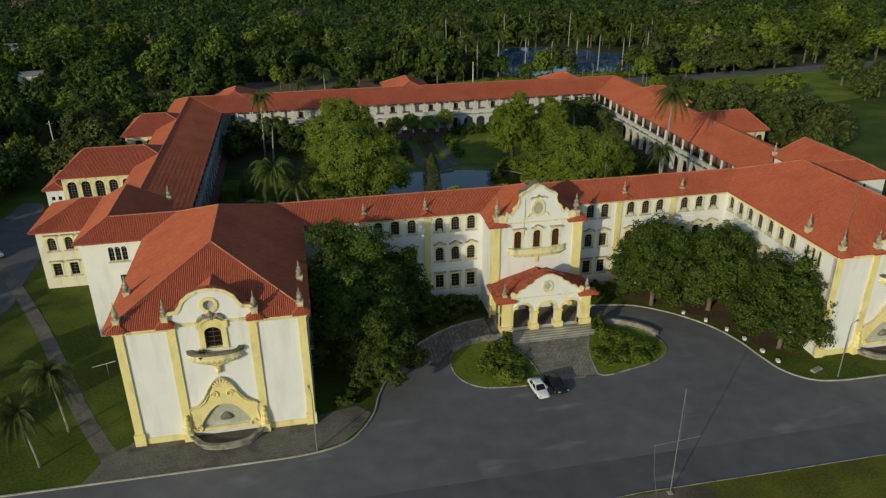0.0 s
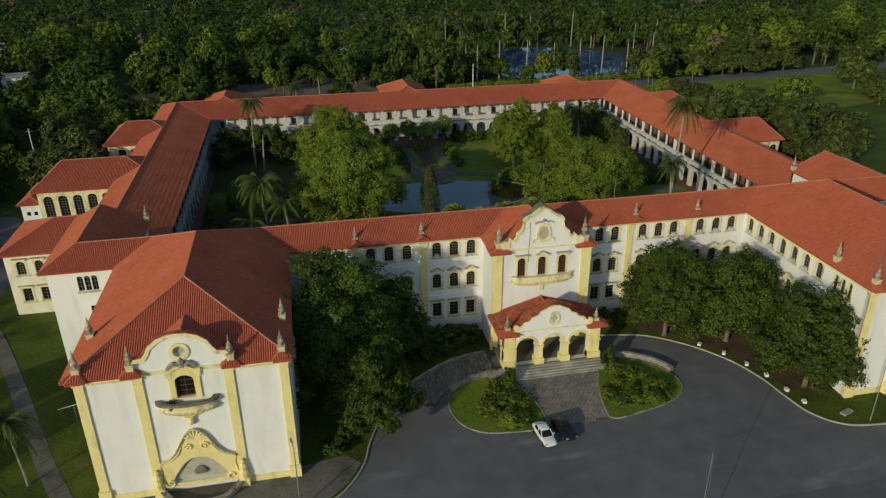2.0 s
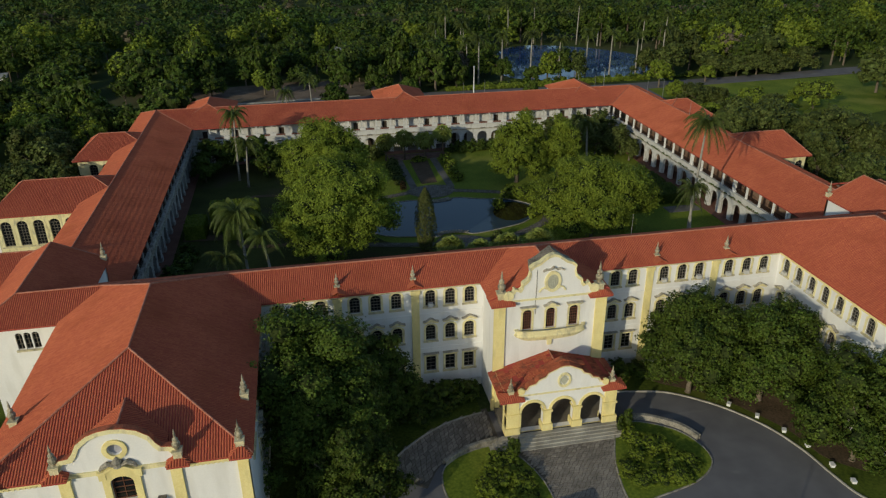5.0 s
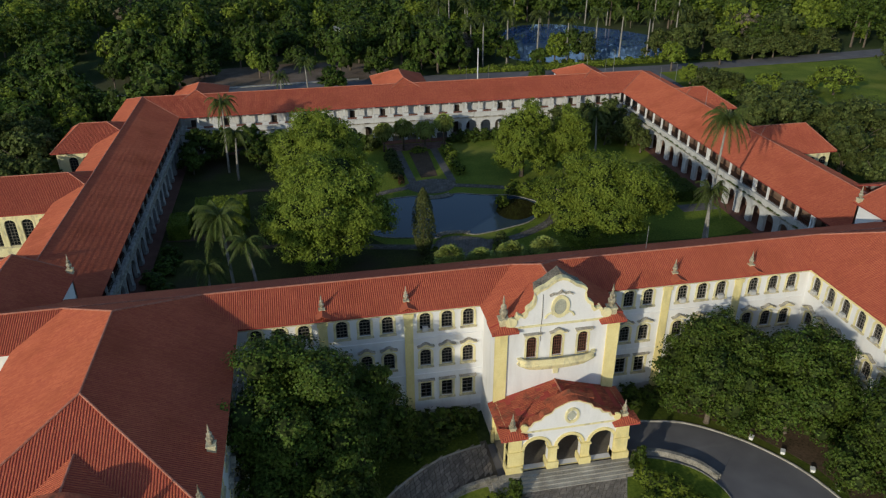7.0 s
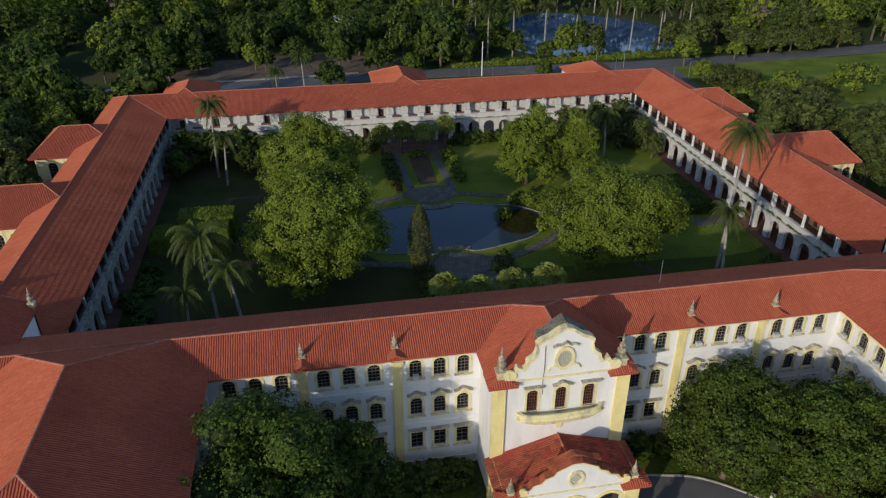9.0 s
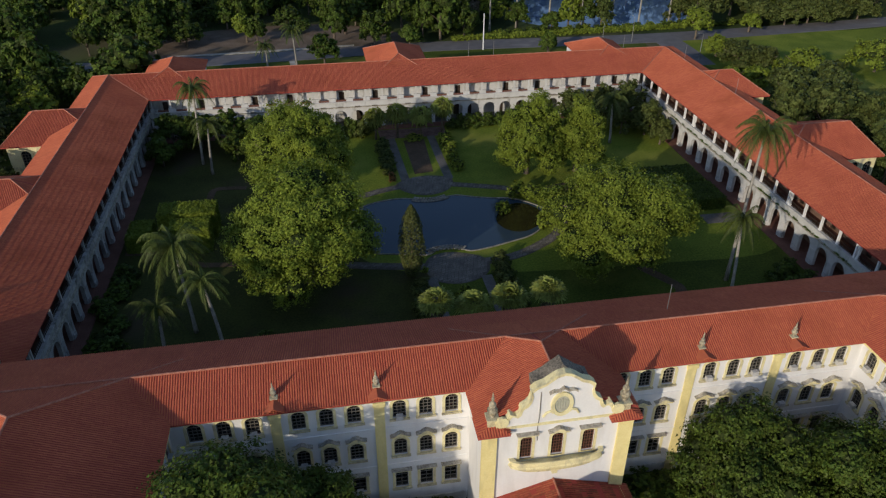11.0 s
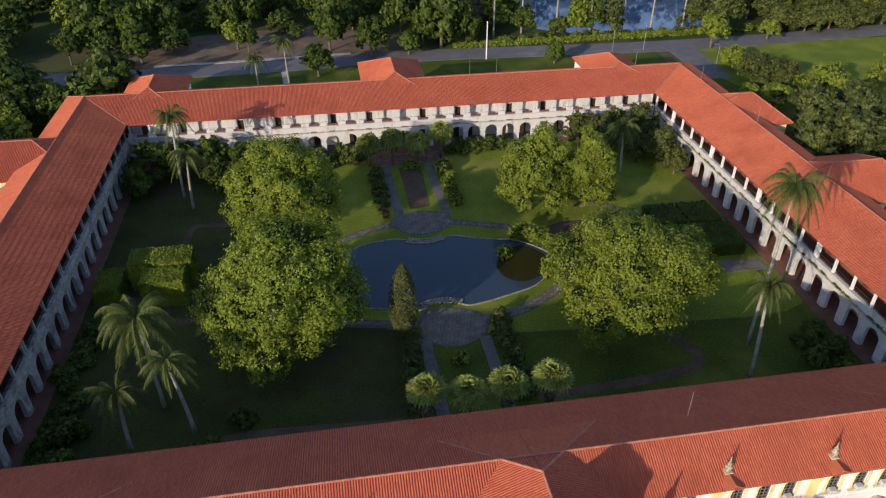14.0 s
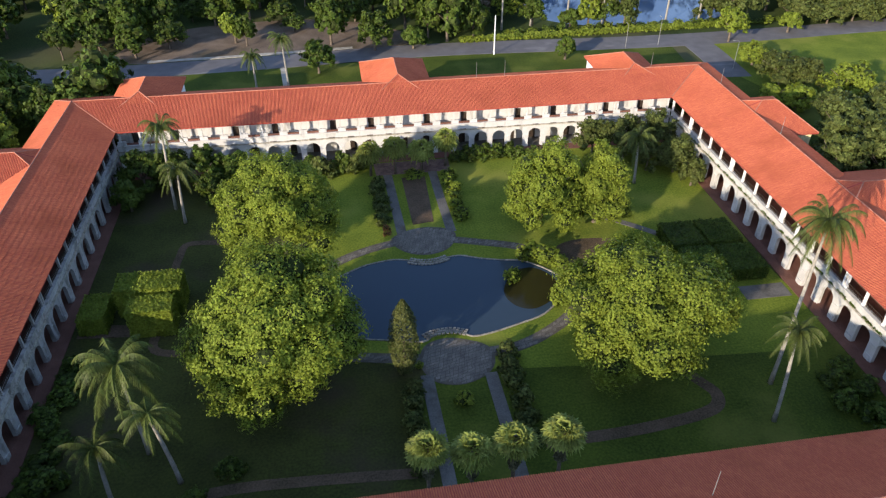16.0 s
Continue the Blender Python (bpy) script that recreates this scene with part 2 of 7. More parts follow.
def lathe(g, profile, n=10, at=(0, 0, 0)):
    v, f = g
    b = len(v)
    for r, z in profile:
        v += [(at[0] + r * math.cos(2 * math.pi * i / n), at[1] + r * math.sin(2 * math.pi * i / n), at[2] + z) for i in range(n)]
    for k in range(len(profile) - 1):
        f += [(b + k * n + i, b + k * n + (i + 1) % n, b + (k + 1) * n + (i + 1) % n, b + (k + 1) * n + i) for i in range(n)]
    f += [tuple(range(b + n - 1, b - 1, -1)), tuple(range(b + (len(profile) - 1) * n, b + len(profile) * n))]


def tube(g, pts, radii, n=7):
    v, f = g
    b = len(v)
    pts = [Vector(p) for p in pts]
    for i, p in enumerate(pts):
        way = (pts[min(i + 1, len(pts) - 1)] - pts[max(i - 1, 0)]).normalized()
        side = way.cross(Vector((0.31, 0.95, 0.07))).normalized()
        up = way.cross(side)
        v += [tuple(p + radii[i] * (math.cos(2 * math.pi * k / n) * side + math.sin(2 * math.pi * k / n) * up)) for k in range(n)]
    for i in range(len(pts) - 1):
        f += [(b + i * n + k, b + (i + 1) * n + k, b + (i + 1) * n + (k + 1) % n, b + i * n + (k + 1) % n) for k in range(n)]
    f += [tuple(range(b, b + n)), tuple(range(b + len(pts) * n - 1, b + (len(pts) - 1) * n - 1, -1))]


def mesh_of(g, mat, smooth=False):
    me = bpy.data.meshes.new("mesh")
    me.from_pydata(g[0], [], g[1])
    me.materials.append(mat)
    if smooth:
        me.polygons.foreach_set("use_smooth", [True] * len(me.polygons))
    me.update()
    return me


def part(name, g, mat, parent, label="", m=None, smooth=False, kind=""):
    """One mesh object under a thing or a part; g is geometry or a mesh already made."""
    me = g if isinstance(g, bpy.types.Mesh) else mesh_of(g, mat, smooth)
    ob = new(name, me)
    ob.parent = parent
    if m is not None:
        ob.matrix_basis = m
    return tagged(ob, label=label, kind=kind)


def thing(name, label, category, m=None, group="", kind=""):
    ob = new(name)
    ob.empty_display_size = 0.5
    if m is not None:
        ob.matrix_basis = m
    return tagged(ob, label, category, group, kind)


def single(name, g, mat, label, category, group="", kind="", smooth=False, m=None):
    ob = new(name, g if isinstance(g, bpy.types.Mesh) else mesh_of(g, mat, smooth))
    if m is not None:
        ob.matrix_basis = m
    return tagged(ob, label, category, group, kind)


def arc(cx, cz, r, a0, a1, n):
    return [(cx + r * math.cos(radians(a0 + (a1 - a0) * i / n)), cz + r * math.sin(radians(a0 + (a1 - a0) * i / n))) for i in range(n + 1)]


def arched(cx, z0, w, h, n=8, rise=None):
    """Outline of an opening with a round or flatter arched head."""
    rise = w / 2 if rise is None else rise
    return [(cx - w / 2, z0), (cx + w / 2, z0)] + [(cx + w / 2 * math.cos(a), z0 + h - rise + rise * math.sin(a)) for a in [math.pi * i / n for i in range(n + 1)]]


def rect(cx, z0, w, h):
    return [(cx - w / 2, z0), (cx + w / 2, z0), (cx + w / 2, z0 + h), (cx - w / 2, z0 + h)]


def pierced(outer, holes, thick):
    """A wall in its own frame (u along x, height z, outer face at y = 0, inner face at y = thick) with openings right through it."""
    bm = bmesh.new()
    edges = []
    for loop in [outer] + holes:
        vs = [bm.verts.new((u, 0, w)) for u, w in loop]
        edges += [bm.edges.new((vs[i], vs[(i + 1) % len(vs)])) for i in range(len(vs))]
    bmesh.ops.triangle_fill(bm, use_beauty=True, edges=edges, normal=(0, -1, 0))
    front = bm.faces[:]
    ext = bmesh.ops.extrude_face_region(bm, geom=front, use_keep_orig=True)
    bmesh.ops.translate(bm, verts=[e for e in ext["geom"] if isinstance(e, bmesh.types.BMVert)], vec=(0, thick, 0))
    bmesh.ops.recalc_face_normals(bm, faces=bm.faces[:])
    me = bpy.data.meshes.new("wall")
    bm.to_mesh(me)
    bm.free()
    return me


def wall(name, outer, holes, thick, mat, parent, m, label=""):
    me = pierced(outer, holes, thick)
    me.materials.append(mat)
    return part(name, me, mat, parent, label, m)


# ---- roofs ----
PITCH = 0.45


def tile_rows(slopes, gap=0.235, step=0.62, gaps=False):
    """Barrel cover tiles over planar slopes, each slope a polygon whose first edge is its eave."""
    V, F = [], []
    rng = np.random.default_rng(7)
    for poly in slopes:
        p = [Vector(q) for q in poly]
        u = (p[1] - p[0]).normalized()
        nrm = None
        for k in range(2, len(p)):
            c = u.cross(p[k] - p[0])
            if c.length > 1e-3:
                nrm = c.normalized()
                break
        if nrm.z < 0:
            nrm = -nrm
        s = nrm.cross(u)
        if s.z < 0:
            s = -s
        flat = [((q - p[0]).dot(u), (q - p[0]).dot(s)) for q in p]
        lo, hi = min(a for a, _ in flat), max(a for a, _ in flat)
        k = int((hi - lo) / gap)
        for i in range(k):
            c = lo + (i + 0.5) * (hi - lo) / k
            cuts = []
            for j in range(len(flat)):
                (a0, b0), (a1, b1) = flat[j], flat[(j + 1) % len(flat)]
                if (a0 - c) * (a1 - c) < 0:
                    cuts.append(b0 + (b1 - b0) * (c - a0) / (a1 - a0))
            if len(cuts) < 2:
                continue
            b0, b1 = min(cuts) - 0.06, max(cuts)
            rows = max(1, int(round((b1 - b0) / step)))
            for r in range(rows):
                t0, t1 = b0 + (b1 - b0) * r / rows, b0 + (b1 - b0) * (r + 1) / rows + 0.03
                off = rng.normal(0, 0.010)
                if gaps and noise.noise(p[0] * 0.3 + u * (c * 0.75) + s * (t0 * 2.6)) > 0.26:
                    continue
                base = len(V)
                for t, lift, w in ((t0, 0.016, 0.36 * gap), (t1, 0.0, 0.31 * gap)):
                    for a in (-1.0, -0.5, 0.5, 1.0):
                        h = lift + (0.22 * gap if abs(a) < 0.6 else 0.0)
                        q = p[0] + u * (c + off + w * a) + s * t + nrm * h
                        V.append((q.x, q.y, q.z))
                F += [(base + j, base + j + 1, base + 5 + j, base + 4 + j) for j in range(3)]
                if r == 0:
                    F.append((base, base + 1, base + 2, base + 3))
    return V, F


def roof(parent, slopes, caps=(), label="", gap=0.235, step=0.62, tile=None):
    """A tiled roof: a thin solid deck, its cover tiles, and rounded caps along ridges and hips."""
    g, seen, sides = geo(), {}, {}
    for poly in slopes:
        p = [Vector(q) for q in poly]
        k, ids = len(p), []
        for q in p + [q - Vector((0, 0, 0.22)) for q in p]:
            key = (round(q.x, 2), round(q.y, 2), round(q.z, 2))
            if key not in seen:
                seen[key] = len(g[0])
                g[0].append(tuple(q))
            ids.append(seen[key])
        g[1].append(tuple(ids[:k]))
        g[1].append(tuple(ids[:k - 1:-1]))
        for i in range(k):
            j = (i + 1) % k
            edge = tuple(sorted((ids[i], ids[j])))
            sides.setdefault(edge, []).append((ids[i], ids[k + i], ids[k + j], ids[j]))
    g[1].extend([q[0] for q in sides.values() if len(q) == 1])
    deck = part("roof", g, DECK, parent, label)
    part("roof_tiles", tile_rows(slopes, gap, step, tile is OLDTILE), tile or TILE, deck, "rows of curved terracotta roof tiles", kind="stuff")
    for a, b in caps:
        a, b = Vector(a), Vector(b)
        k = max(2, int((b - a).length / 0.5))
        c = geo()
        pts = [a.lerp(b, i / k) + Vector((0, 0, 0.05 + 0.015 * (i % 2))) for i in range(k + 1)]
        tube(c, pts, [0.10 + 0.015 * (i % 2) for i in range(k + 1)], 7)
        part("ridge_cap", c, RIDGE, deck)
    return deck


def hip_roof(parent, x0, x1, y0, y1, ze, pitch=PITCH, along="x", ends=(True, True), label="", step=0.62, gap=0.235):
    """A hipped roof over a rectangle of eaves; ends says which ends of the ridge are hipped."""
    if along == "x":
        half = (y1 - y0) / 2
        ym, zr = (y0 + y1) / 2, ze + pitch * half
        a = (x0 + (half if ends[0] is True else ends[0]), ym, zr)
        b = (x1 - (half if ends[1] is True else ends[1]), ym, zr)
        sw, se, ne, nw = (x0, y0, ze), (x1, y0, ze), (x1, y1, ze), (x0, y1, ze)
        slopes = [[sw, se, b, a], [ne, nw, a, b]]
        caps = [(a, b)]
        if ends[0]:
            slopes.append([nw, sw, a])
            caps += [(sw, a), (nw, a)]
        if ends[1]:
            slopes.append([se, ne, b])
            caps += [(se, b), (ne, b)]
    else:
        half = (x1 - x0) / 2
        xm, zr = (x0 + x1) / 2, ze + pitch * half
        a = (xm, y0 + half if ends[0] else y0, zr)
        b = (xm, y1 - half if ends[1] else y1, zr)
        sw, se, ne, nw = (x0, y0, ze), (x1, y0, ze), (x1, y1, ze), (x0, y1, ze)
        slopes = [[se, ne, b, a], [nw, sw, a, b]]
        caps = [(a, b)]
        if ends[0]:
            slopes.append([sw, se, a])
            caps += [(sw, a), (se, a)]
        if ends[1]:
            slopes.append([ne, nw, b])
            caps += [(ne, b), (nw, b)]
    return roof(parent, slopes, caps, label, gap=gap, step=step)


# ---- windows and other repeated parts ----
def ring(g, outer, inner, at, d0, d1):
    """A flat moulding between two outlines of equal length."""
    v, f = g
    b, k = len(v), len(outer)
    for d in (d0, d1):
        v += [tuple(at(p, q, d)) for p, q in outer] + [tuple(at(p, q, d)) for p, q in inner]
    for i in range(k):
        j = (i + 1) % k
        f += [(b + 2 * k + i, b + 2 * k + j, b + 3 * k + j, b + 3 * k + i), (b + i, b + j, b + 2 * k + j, b + 2 * k + i), (b + k + j, b + k + i, b + 3 * k + i, b + 3 * k + j)]


def coping(g, line, th, d0, d1):
    """One continuous slab following the top of a gable."""
    v, f = g
    b, k = len(v), len(line)
    for u, z in line:
        v += [flat_at(u, z, d0), flat_at(u, z, d1), flat_at(u, z + th, d1), flat_at(u, z + th, d0)]
    for i in range(k - 1):
        a = b + 4 * i
        f += [(a + j, a + 4 + j, a + 4 + (j + 1) % 4, a + (j + 1) % 4) for j in range(4)]
    f += [(b + 3, b + 2, b + 1, b), tuple(b + 4 * (k - 1) + j for j in range(4))]


def flat_at(u, v, w):
    return (u, -w, v)


def make_window(w, h, arch, sash=SASH, bars=(1, 3)):
    """Meshes of one window in its own frame: sill at z = 0, wall face at y = 0, outside towards -y."""
    edge = arched(0, 0, w, h, 8, w * 0.42) if arch else rect(0, 0, w, h)
    cx, cz = 0, h / 2
    outer = [(p * 1.42, cz + (q - cz) * (1 + 0.30 * w / h)) for p, q in edge]
    # one lattice of frame and glazing bars with the lights cut through it
    rise = w * 0.42 if arch else 0.0
    mx, bar, top = 0.07 * w, 0.05, h - rise - (0.0 if arch else 0.07 * w)
    nc, nr = bars[0] + 1, bars[1] + (0 if arch else 1)
    dx, dz = (w - 2 * mx + bar) / nc, (top - mx + (0.0 if arch else bar)) / nr
    lights = [rect(-w / 2 + mx + dx * (i + 0.5) - bar / 2, mx + dz * j, dx - bar, dz - bar) for i in range(nc) for j in range(nr)]
    if arch:
        half_w = w / 2 - mx
        for sd in (-1, 1):
            head = [(sd * bar / 2, top + 0.02)] + [(sd * (bar / 2 + (half_w - bar / 2) * math.cos(k * math.pi / 10)), top + 0.02 + (rise - mx) * math.sin(k * math.pi / 10)) for k in range(6)]
            lights.append(head if sd > 0 else head[::-1])
    fr = pierced(edge, lights, 0.1)
    fr.transform(Matrix.Translation((0, 0.18, 0)))
    fr.materials.append(sash)
    pane = geo()
    prism(pane, [(p * 0.94, cz + (q - cz) * 0.97) for p, q in edge], flat_at, -0.27, -0.25)
    sur = geo()
    ring(sur, outer, edge, flat_at, -0.02, 0.07)
    sill = geo()
    box(sill, -w * 0.76, w * 0.76, -0.2, 0.02, -0.26, -0.03)
    return dict(frame=fr, pane=mesh_of(pane, GLASS), surround=mesh_of(sur, CREAM), sill=mesh_of(sill, MOULDING))


def hood_mesh(w, style):
    g = geo()
    if style == "flat":
        box(g, -w * 0.75, w * 0.75, -0.40, 0.0, 0.0, 0.18)
        box(g, -w * 0.66, w * 0.66, -0.24, 0.0, -0.2, 0.0)
    else:
        pts = [(-w * 0.72, -0.05), (-w * 0.72, 0.14), (-w * 0.45, 0.22), (-w * 0.22, 0.46), (0, 0.56), (w * 0.22, 0.46), (w * 0.45, 0.22), (w * 0.72, 0.14), (w * 0.72, -0.05), (w * 0.45, -0.02), (0, 0.12), (-w * 0.45, -0.02)]
        prism(g, pts[::-1], lambda u, v, d: (u, -d, v), 0.0, 0.42)
    return mesh_of(g, CREAM)


def hood_top(w, style):
    """The blackened weathering slab along the upper edge of a hood."""
    line = [(-w * 0.80, 0.18), (w * 0.80, 0.18)] if style == "flat" else [(-w * 0.80, 0.10), (-w * 0.72, 0.15), (-w * 0.45, 0.23), (-w * 0.22, 0.47), (0, 0.57), (w * 0.22, 0.47), (w * 0.45, 0.23), (w * 0.72, 0.15), (w * 0.80, 0.10)]
    g = geo()
    coping(g, line, 0.07, -0.02, 0.5)
    return mesh_of(g, COPING)


WIN_TOP = make_window(1.3, 2.3, True, bars=(2, 4))
WIN_MID = make_window(1.3, 2.3, True, bars=(2, 4))
WIN_LOW = make_window(1.35, 2.3, False, bars=(1, 3))
WIN_SLIT = make_window(0.75, 2.2, True, bars=(1, 3))
WIN_SMALL = make_window(0.8, 1.5, False, bars=(1, 2))
WIN_DOOR = make_window(1.15, 2.85, True, sash=WOOD, bars=(3, 6))
WIN_BALCONY = make_window(1.9, 2.75, True, sash=WOOD, bars=(1, 3))
WIN_TALL = make_window(1.75, 4.8, True, bars=(2, 7))
HOOD_FLAT, HOOD_CURVED = hood_mesh(1.3, "flat"), hood_mesh(1.3, "curved")
HOOD_TOPS = {HOOD_FLAT: hood_top(1.3, "flat"), HOOD_CURVED: hood_top(1.3, "curved")}
AIRCON = geo()
box(AIRCON, -0.33, 0.33, -0.42, 0.05, 0.05, 0.45)
box(AIRCON, -0.36, 0.36, -0.46, 0.0, 0.0, 0.05)
AIRCON = mesh_of(AIRCON, OLDWHITE)
wrng = random.Random(5)


def window(parent, kind, m, hood=None, hood_z=2.75, aircon=0.0, plain=False):
    ob = part("window", kind["frame"], SASH, parent, m=m)
    part("pane", kind["pane"], GLASS, ob)
    if not plain:
        part("surround", kind["surround"], MOULDING, ob)
    part("sill", kind["sill"], MOULDING, ob)
    if hood:
        part("hood_moulding", hood, CREAM, ob, m=pose(0, 0, hood_z))
        part("hood_weathering", HOOD_TOPS[hood], COPING, ob, "blackened slab over the hood", m=pose(0, 0, hood_z))
    if wrng.random() < aircon:
        part("air_conditioner", AIRCON, OLDWHITE, ob, m=pose(0, 0, 0.02))
    return ob


FINIAL = geo()
lathe(FINIAL, [(0.24, 0.48), (0.17, 0.60), (0.30, 0.72), (0.42, 0.95), (0.44, 1.08), (0.34, 1.25), (0.2, 1.35), (0.30, 1.46), (0.29, 1.6), (0.15, 1.75), (0.1, 1.9), (0.14, 2.0), (0.10, 2.15), (0.02, 2.6)], 10)
FINIALSTONE = material("lichened_finial", (0.20, 0.175, 0.125), (0.52, 0.46, 0.33), 1.3, 6, 0.9, 0.4, stain=(0.085, 0.075, 0.058), stain_scale=1.6)
FINIAL = mesh_of(FINIAL, FINIALSTONE)
PEDESTAL = geo()
box(PEDESTAL, -0.42, 0.42, -0.42, 0.42, -0.6, 0.35)
box(PEDESTAL, -0.5, 0.5, -0.5, 0.5, 0.35, 0.48)
PEDESTAL = mesh_of(PEDESTAL, MOULDING)


def finial(parent, x, y, z, s=1.0):
    ob = part("finial", FINIAL, STONE, parent, "weathered grey stone urn finial", m=pose(x, y, z) @ Matrix.Diagonal((s * 0.85, s * 0.85, s, 1)))
    part("pedestal", PEDESTAL, MOULDING, ob, "stained plaster pedestal")
    return ob


# ---- ground, roads and water ----
def sheet(name, pts, z, mat, label, category, kind="structure", holes=()):
    """A flat ground surface with a closed outline, with its rim turned down into the ground."""
    g = geo()
    b, k = 0, len(pts)
    g[0].extend([(x, y, z) for x, y in pts] + [(x, y, z - 0.3) for x, y in pts])
    g[1].append(tuple(range(k)))
    g[1].extend([(k + i, k + (i + 1) % k, (i + 1) % k, i) for i in range(k)])
    return single(name, g, mat, label, category, kind=kind)


def smooth_line(pts, n=6, closed=False):
    """A rounded line through the given corners."""
    out, k = [], len(pts)
    for i in range(k if closed else k - 1):
        p0, p1, p2, p3 = (Vector(pts[j % k] if closed else pts[min(max(j, 0), k - 1)]) for j in (i - 1, i, i + 1, i + 2))
        for s in range(n):
            t = s / n
            q = 0.5 * (2 * p1 + (p2 - p0) * t + (2 * p0 - 5 * p1 + 4 * p2 - p3) * t * t + (3 * p1 - p0 - 3 * p2 + p3) * t ** 3)
            out.append((q.x, q.y))
    if not closed:
        out.append(tuple(pts[-1]))
    return out


def kerb(pts, closed=False, w=0.22, h=0.17, mat=KERB, label="pale concrete kerb along the road edge"):
    g = geo()
    v, f = g
    p = [Vector(q) for q in pts]
    k = len(p)
    for i in range(k):
        a, b = (p[i - 1], p[(i + 1) % k]) if closed else (p[max(i - 1, 0)], p[min(i + 1, k - 1)])
        d = (b - a).normalized()
        nx, ny = -d.y, d.x
        for o, z in ((-w / 2, -0.05), (-w / 2, h - 0.03), (-w / 2 + 0.03, h), (w / 2 - 0.03, h), (w / 2, h - 0.03), (w / 2, -0.05)):
            v.append((p[i].x + nx * o, p[i].y + ny * o, z))
    for i in range(k if closed else k - 1):
        a, b = 6 * i, 6 * ((i + 1) % k)
        f.extend([(a + j, b + j, b + j + 1, a + j + 1) for j in range(5)])
    return single("kerb", g, mat, label, "kerb", kind="structure")


gv = geo()
GX = [-3000, -900, -500, -300, -200, -150, 150, 200, 300, 500, 900, 3000]
GY = [-3000, -600, -200, -100, 140, 190, 260, 340, 430, 600, 1000, 4000]
for y in GY:
    gv[0].extend([(x, y, -0.05) for x in GX])
gv[1].extend([(j * 12 + i, j * 12 + i + 1, j * 12 + 13 + i, j * 12 + 12 + i) for j in range(11) for i in range(11)])
single("ground", gv, FLOORWOOD, "rough grass and leaf litter under the trees, reaching the horizon", "ground", kind="structure")

LEFT_KERB = [(-140, -32.4), (-110, -32.6), (-70.3, -32.6), (-47.6, -32.8), (-37.5, -32.7), (-32.6, -31.6), (-30.2, -29.4), (-28.4, -26.3), (-27.3, -22.6), (-24.6, -16.8), (-20.2, -11.4), (-14.5, -7.6), (-9.2, -6.2)]
RIGHT_KERB = [(8.0, -5.4), (12.1, -6.1), (16.1, -7.2), (20.0, -10.0), (22.8, -13.0), (25.2, -16.8), (26.6, -21.0), (27.2, -25.0), (28.0, -28.6), (30.1, -31.3), (33.5, -32.5), (41.1, -32.8), (70.0, -33.0), (140, -33.2)]
left_line, right_line = smooth_line(LEFT_KERB), smooth_line(RIGHT_KERB)
SOUTH = [(140, -46.9), (29, -46.8), (4.9, -46.7), (-5, -46.9), (-24, -50), (-60, -53), (-140, -58)]
sheet("road", left_line + right_line + smooth_line(SOUTH), 0.0, ASPHALT, "worn grey asphalt forecourt and street with pale scuffs", "road")
kerb(left_line)
kerb(right_line)
kerb(smooth_line(SOUTH), w=0.14, h=0.1, mat=STONE, label="low weathered kerb along the street verge")
# lawns beside the building and across the street
sheet("lawn", [(-140, -32.4), *[p for p in left_line if p[0] > -110], (-9.2, 1), (-140, 1)], 0.06, GRASS, "mown lawn in front of the building", "lawn")
sheet("lawn", [*right_line, (140, 1), (8, 1)], 0.06, GRASS, "mown lawn in front of the building", "lawn")
sheet("lawn", smooth_line(SOUTH)[::-1] + [(140, -120), (-140, -120)], 0.06, DRYLAWN, "dry mown grass across the street", "lawn")
sheet("bare_ground", smooth_line([(-4.6, -47.2), (1.0, -47.0), (5.4, -47.0), (6.4, -48.6), (4.0, -51.0), (-1.0, -52.0), (-6.0, -50.0)], 4, True), 0.07, YARD, "bare trodden earth round the mast", "ground")
sheet("lawn", [(-200, 1), (-57, 1), (-57, 140), (-200, 140)], 0.02, GRASS, "open lawn beside the wing", "lawn")
sheet("lawn", [(56, 1), (260, 1), (260, 140), (56, 140)], 0.02, GRASS, "open lawn beside the wing", "lawn")
# paved walk before the fountain and the path across the lawn
PAVED = material("worn_cement_paving", (0.105, 0.096, 0.082), (0.20, 0.182, 0.155), 0.25, 5, 0.92, 0.2, stain=(0.06, 0.055, 0.045), stain_scale=0.35)
sheet("pavement", [(-62, -32.4), (-47.6, -32.6), (-37.5, -32.5), (-32.8, -31.4), (-30.5, -29.2), (-28.8, -26.3), (-30.5, -24.5), (-36, -25.5), (-57.5, -26.2), (-60, -28)], 0.10, PAVED, "grey paved strip before the fountain facade", "pavement")
PATHLINE = smooth_line([(-57.5, -32.0), (-58.9, -30.0), (-61.2, -25.9), (-64.6, -19.6), (-68.6, -11.2), (-73.6, -0.5), (-78.9, 10.2), (-83.7, 19.2), (-91, 32)])


def strip(line, w):
    p = [Vector(q) for q in line]
    L, R = [], []
    for i in range(len(p)):
        d = (p[min(i + 1, len(p) - 1)] - p[max(i - 1, 0)]).normalized()
        L.append((p[i].x - d.y * w / 2, p[i].y + d.x * w / 2))
        R.append((p[i].x + d.y * w / 2, p[i].y - d.x * w / 2))
    return R + L[::-1]


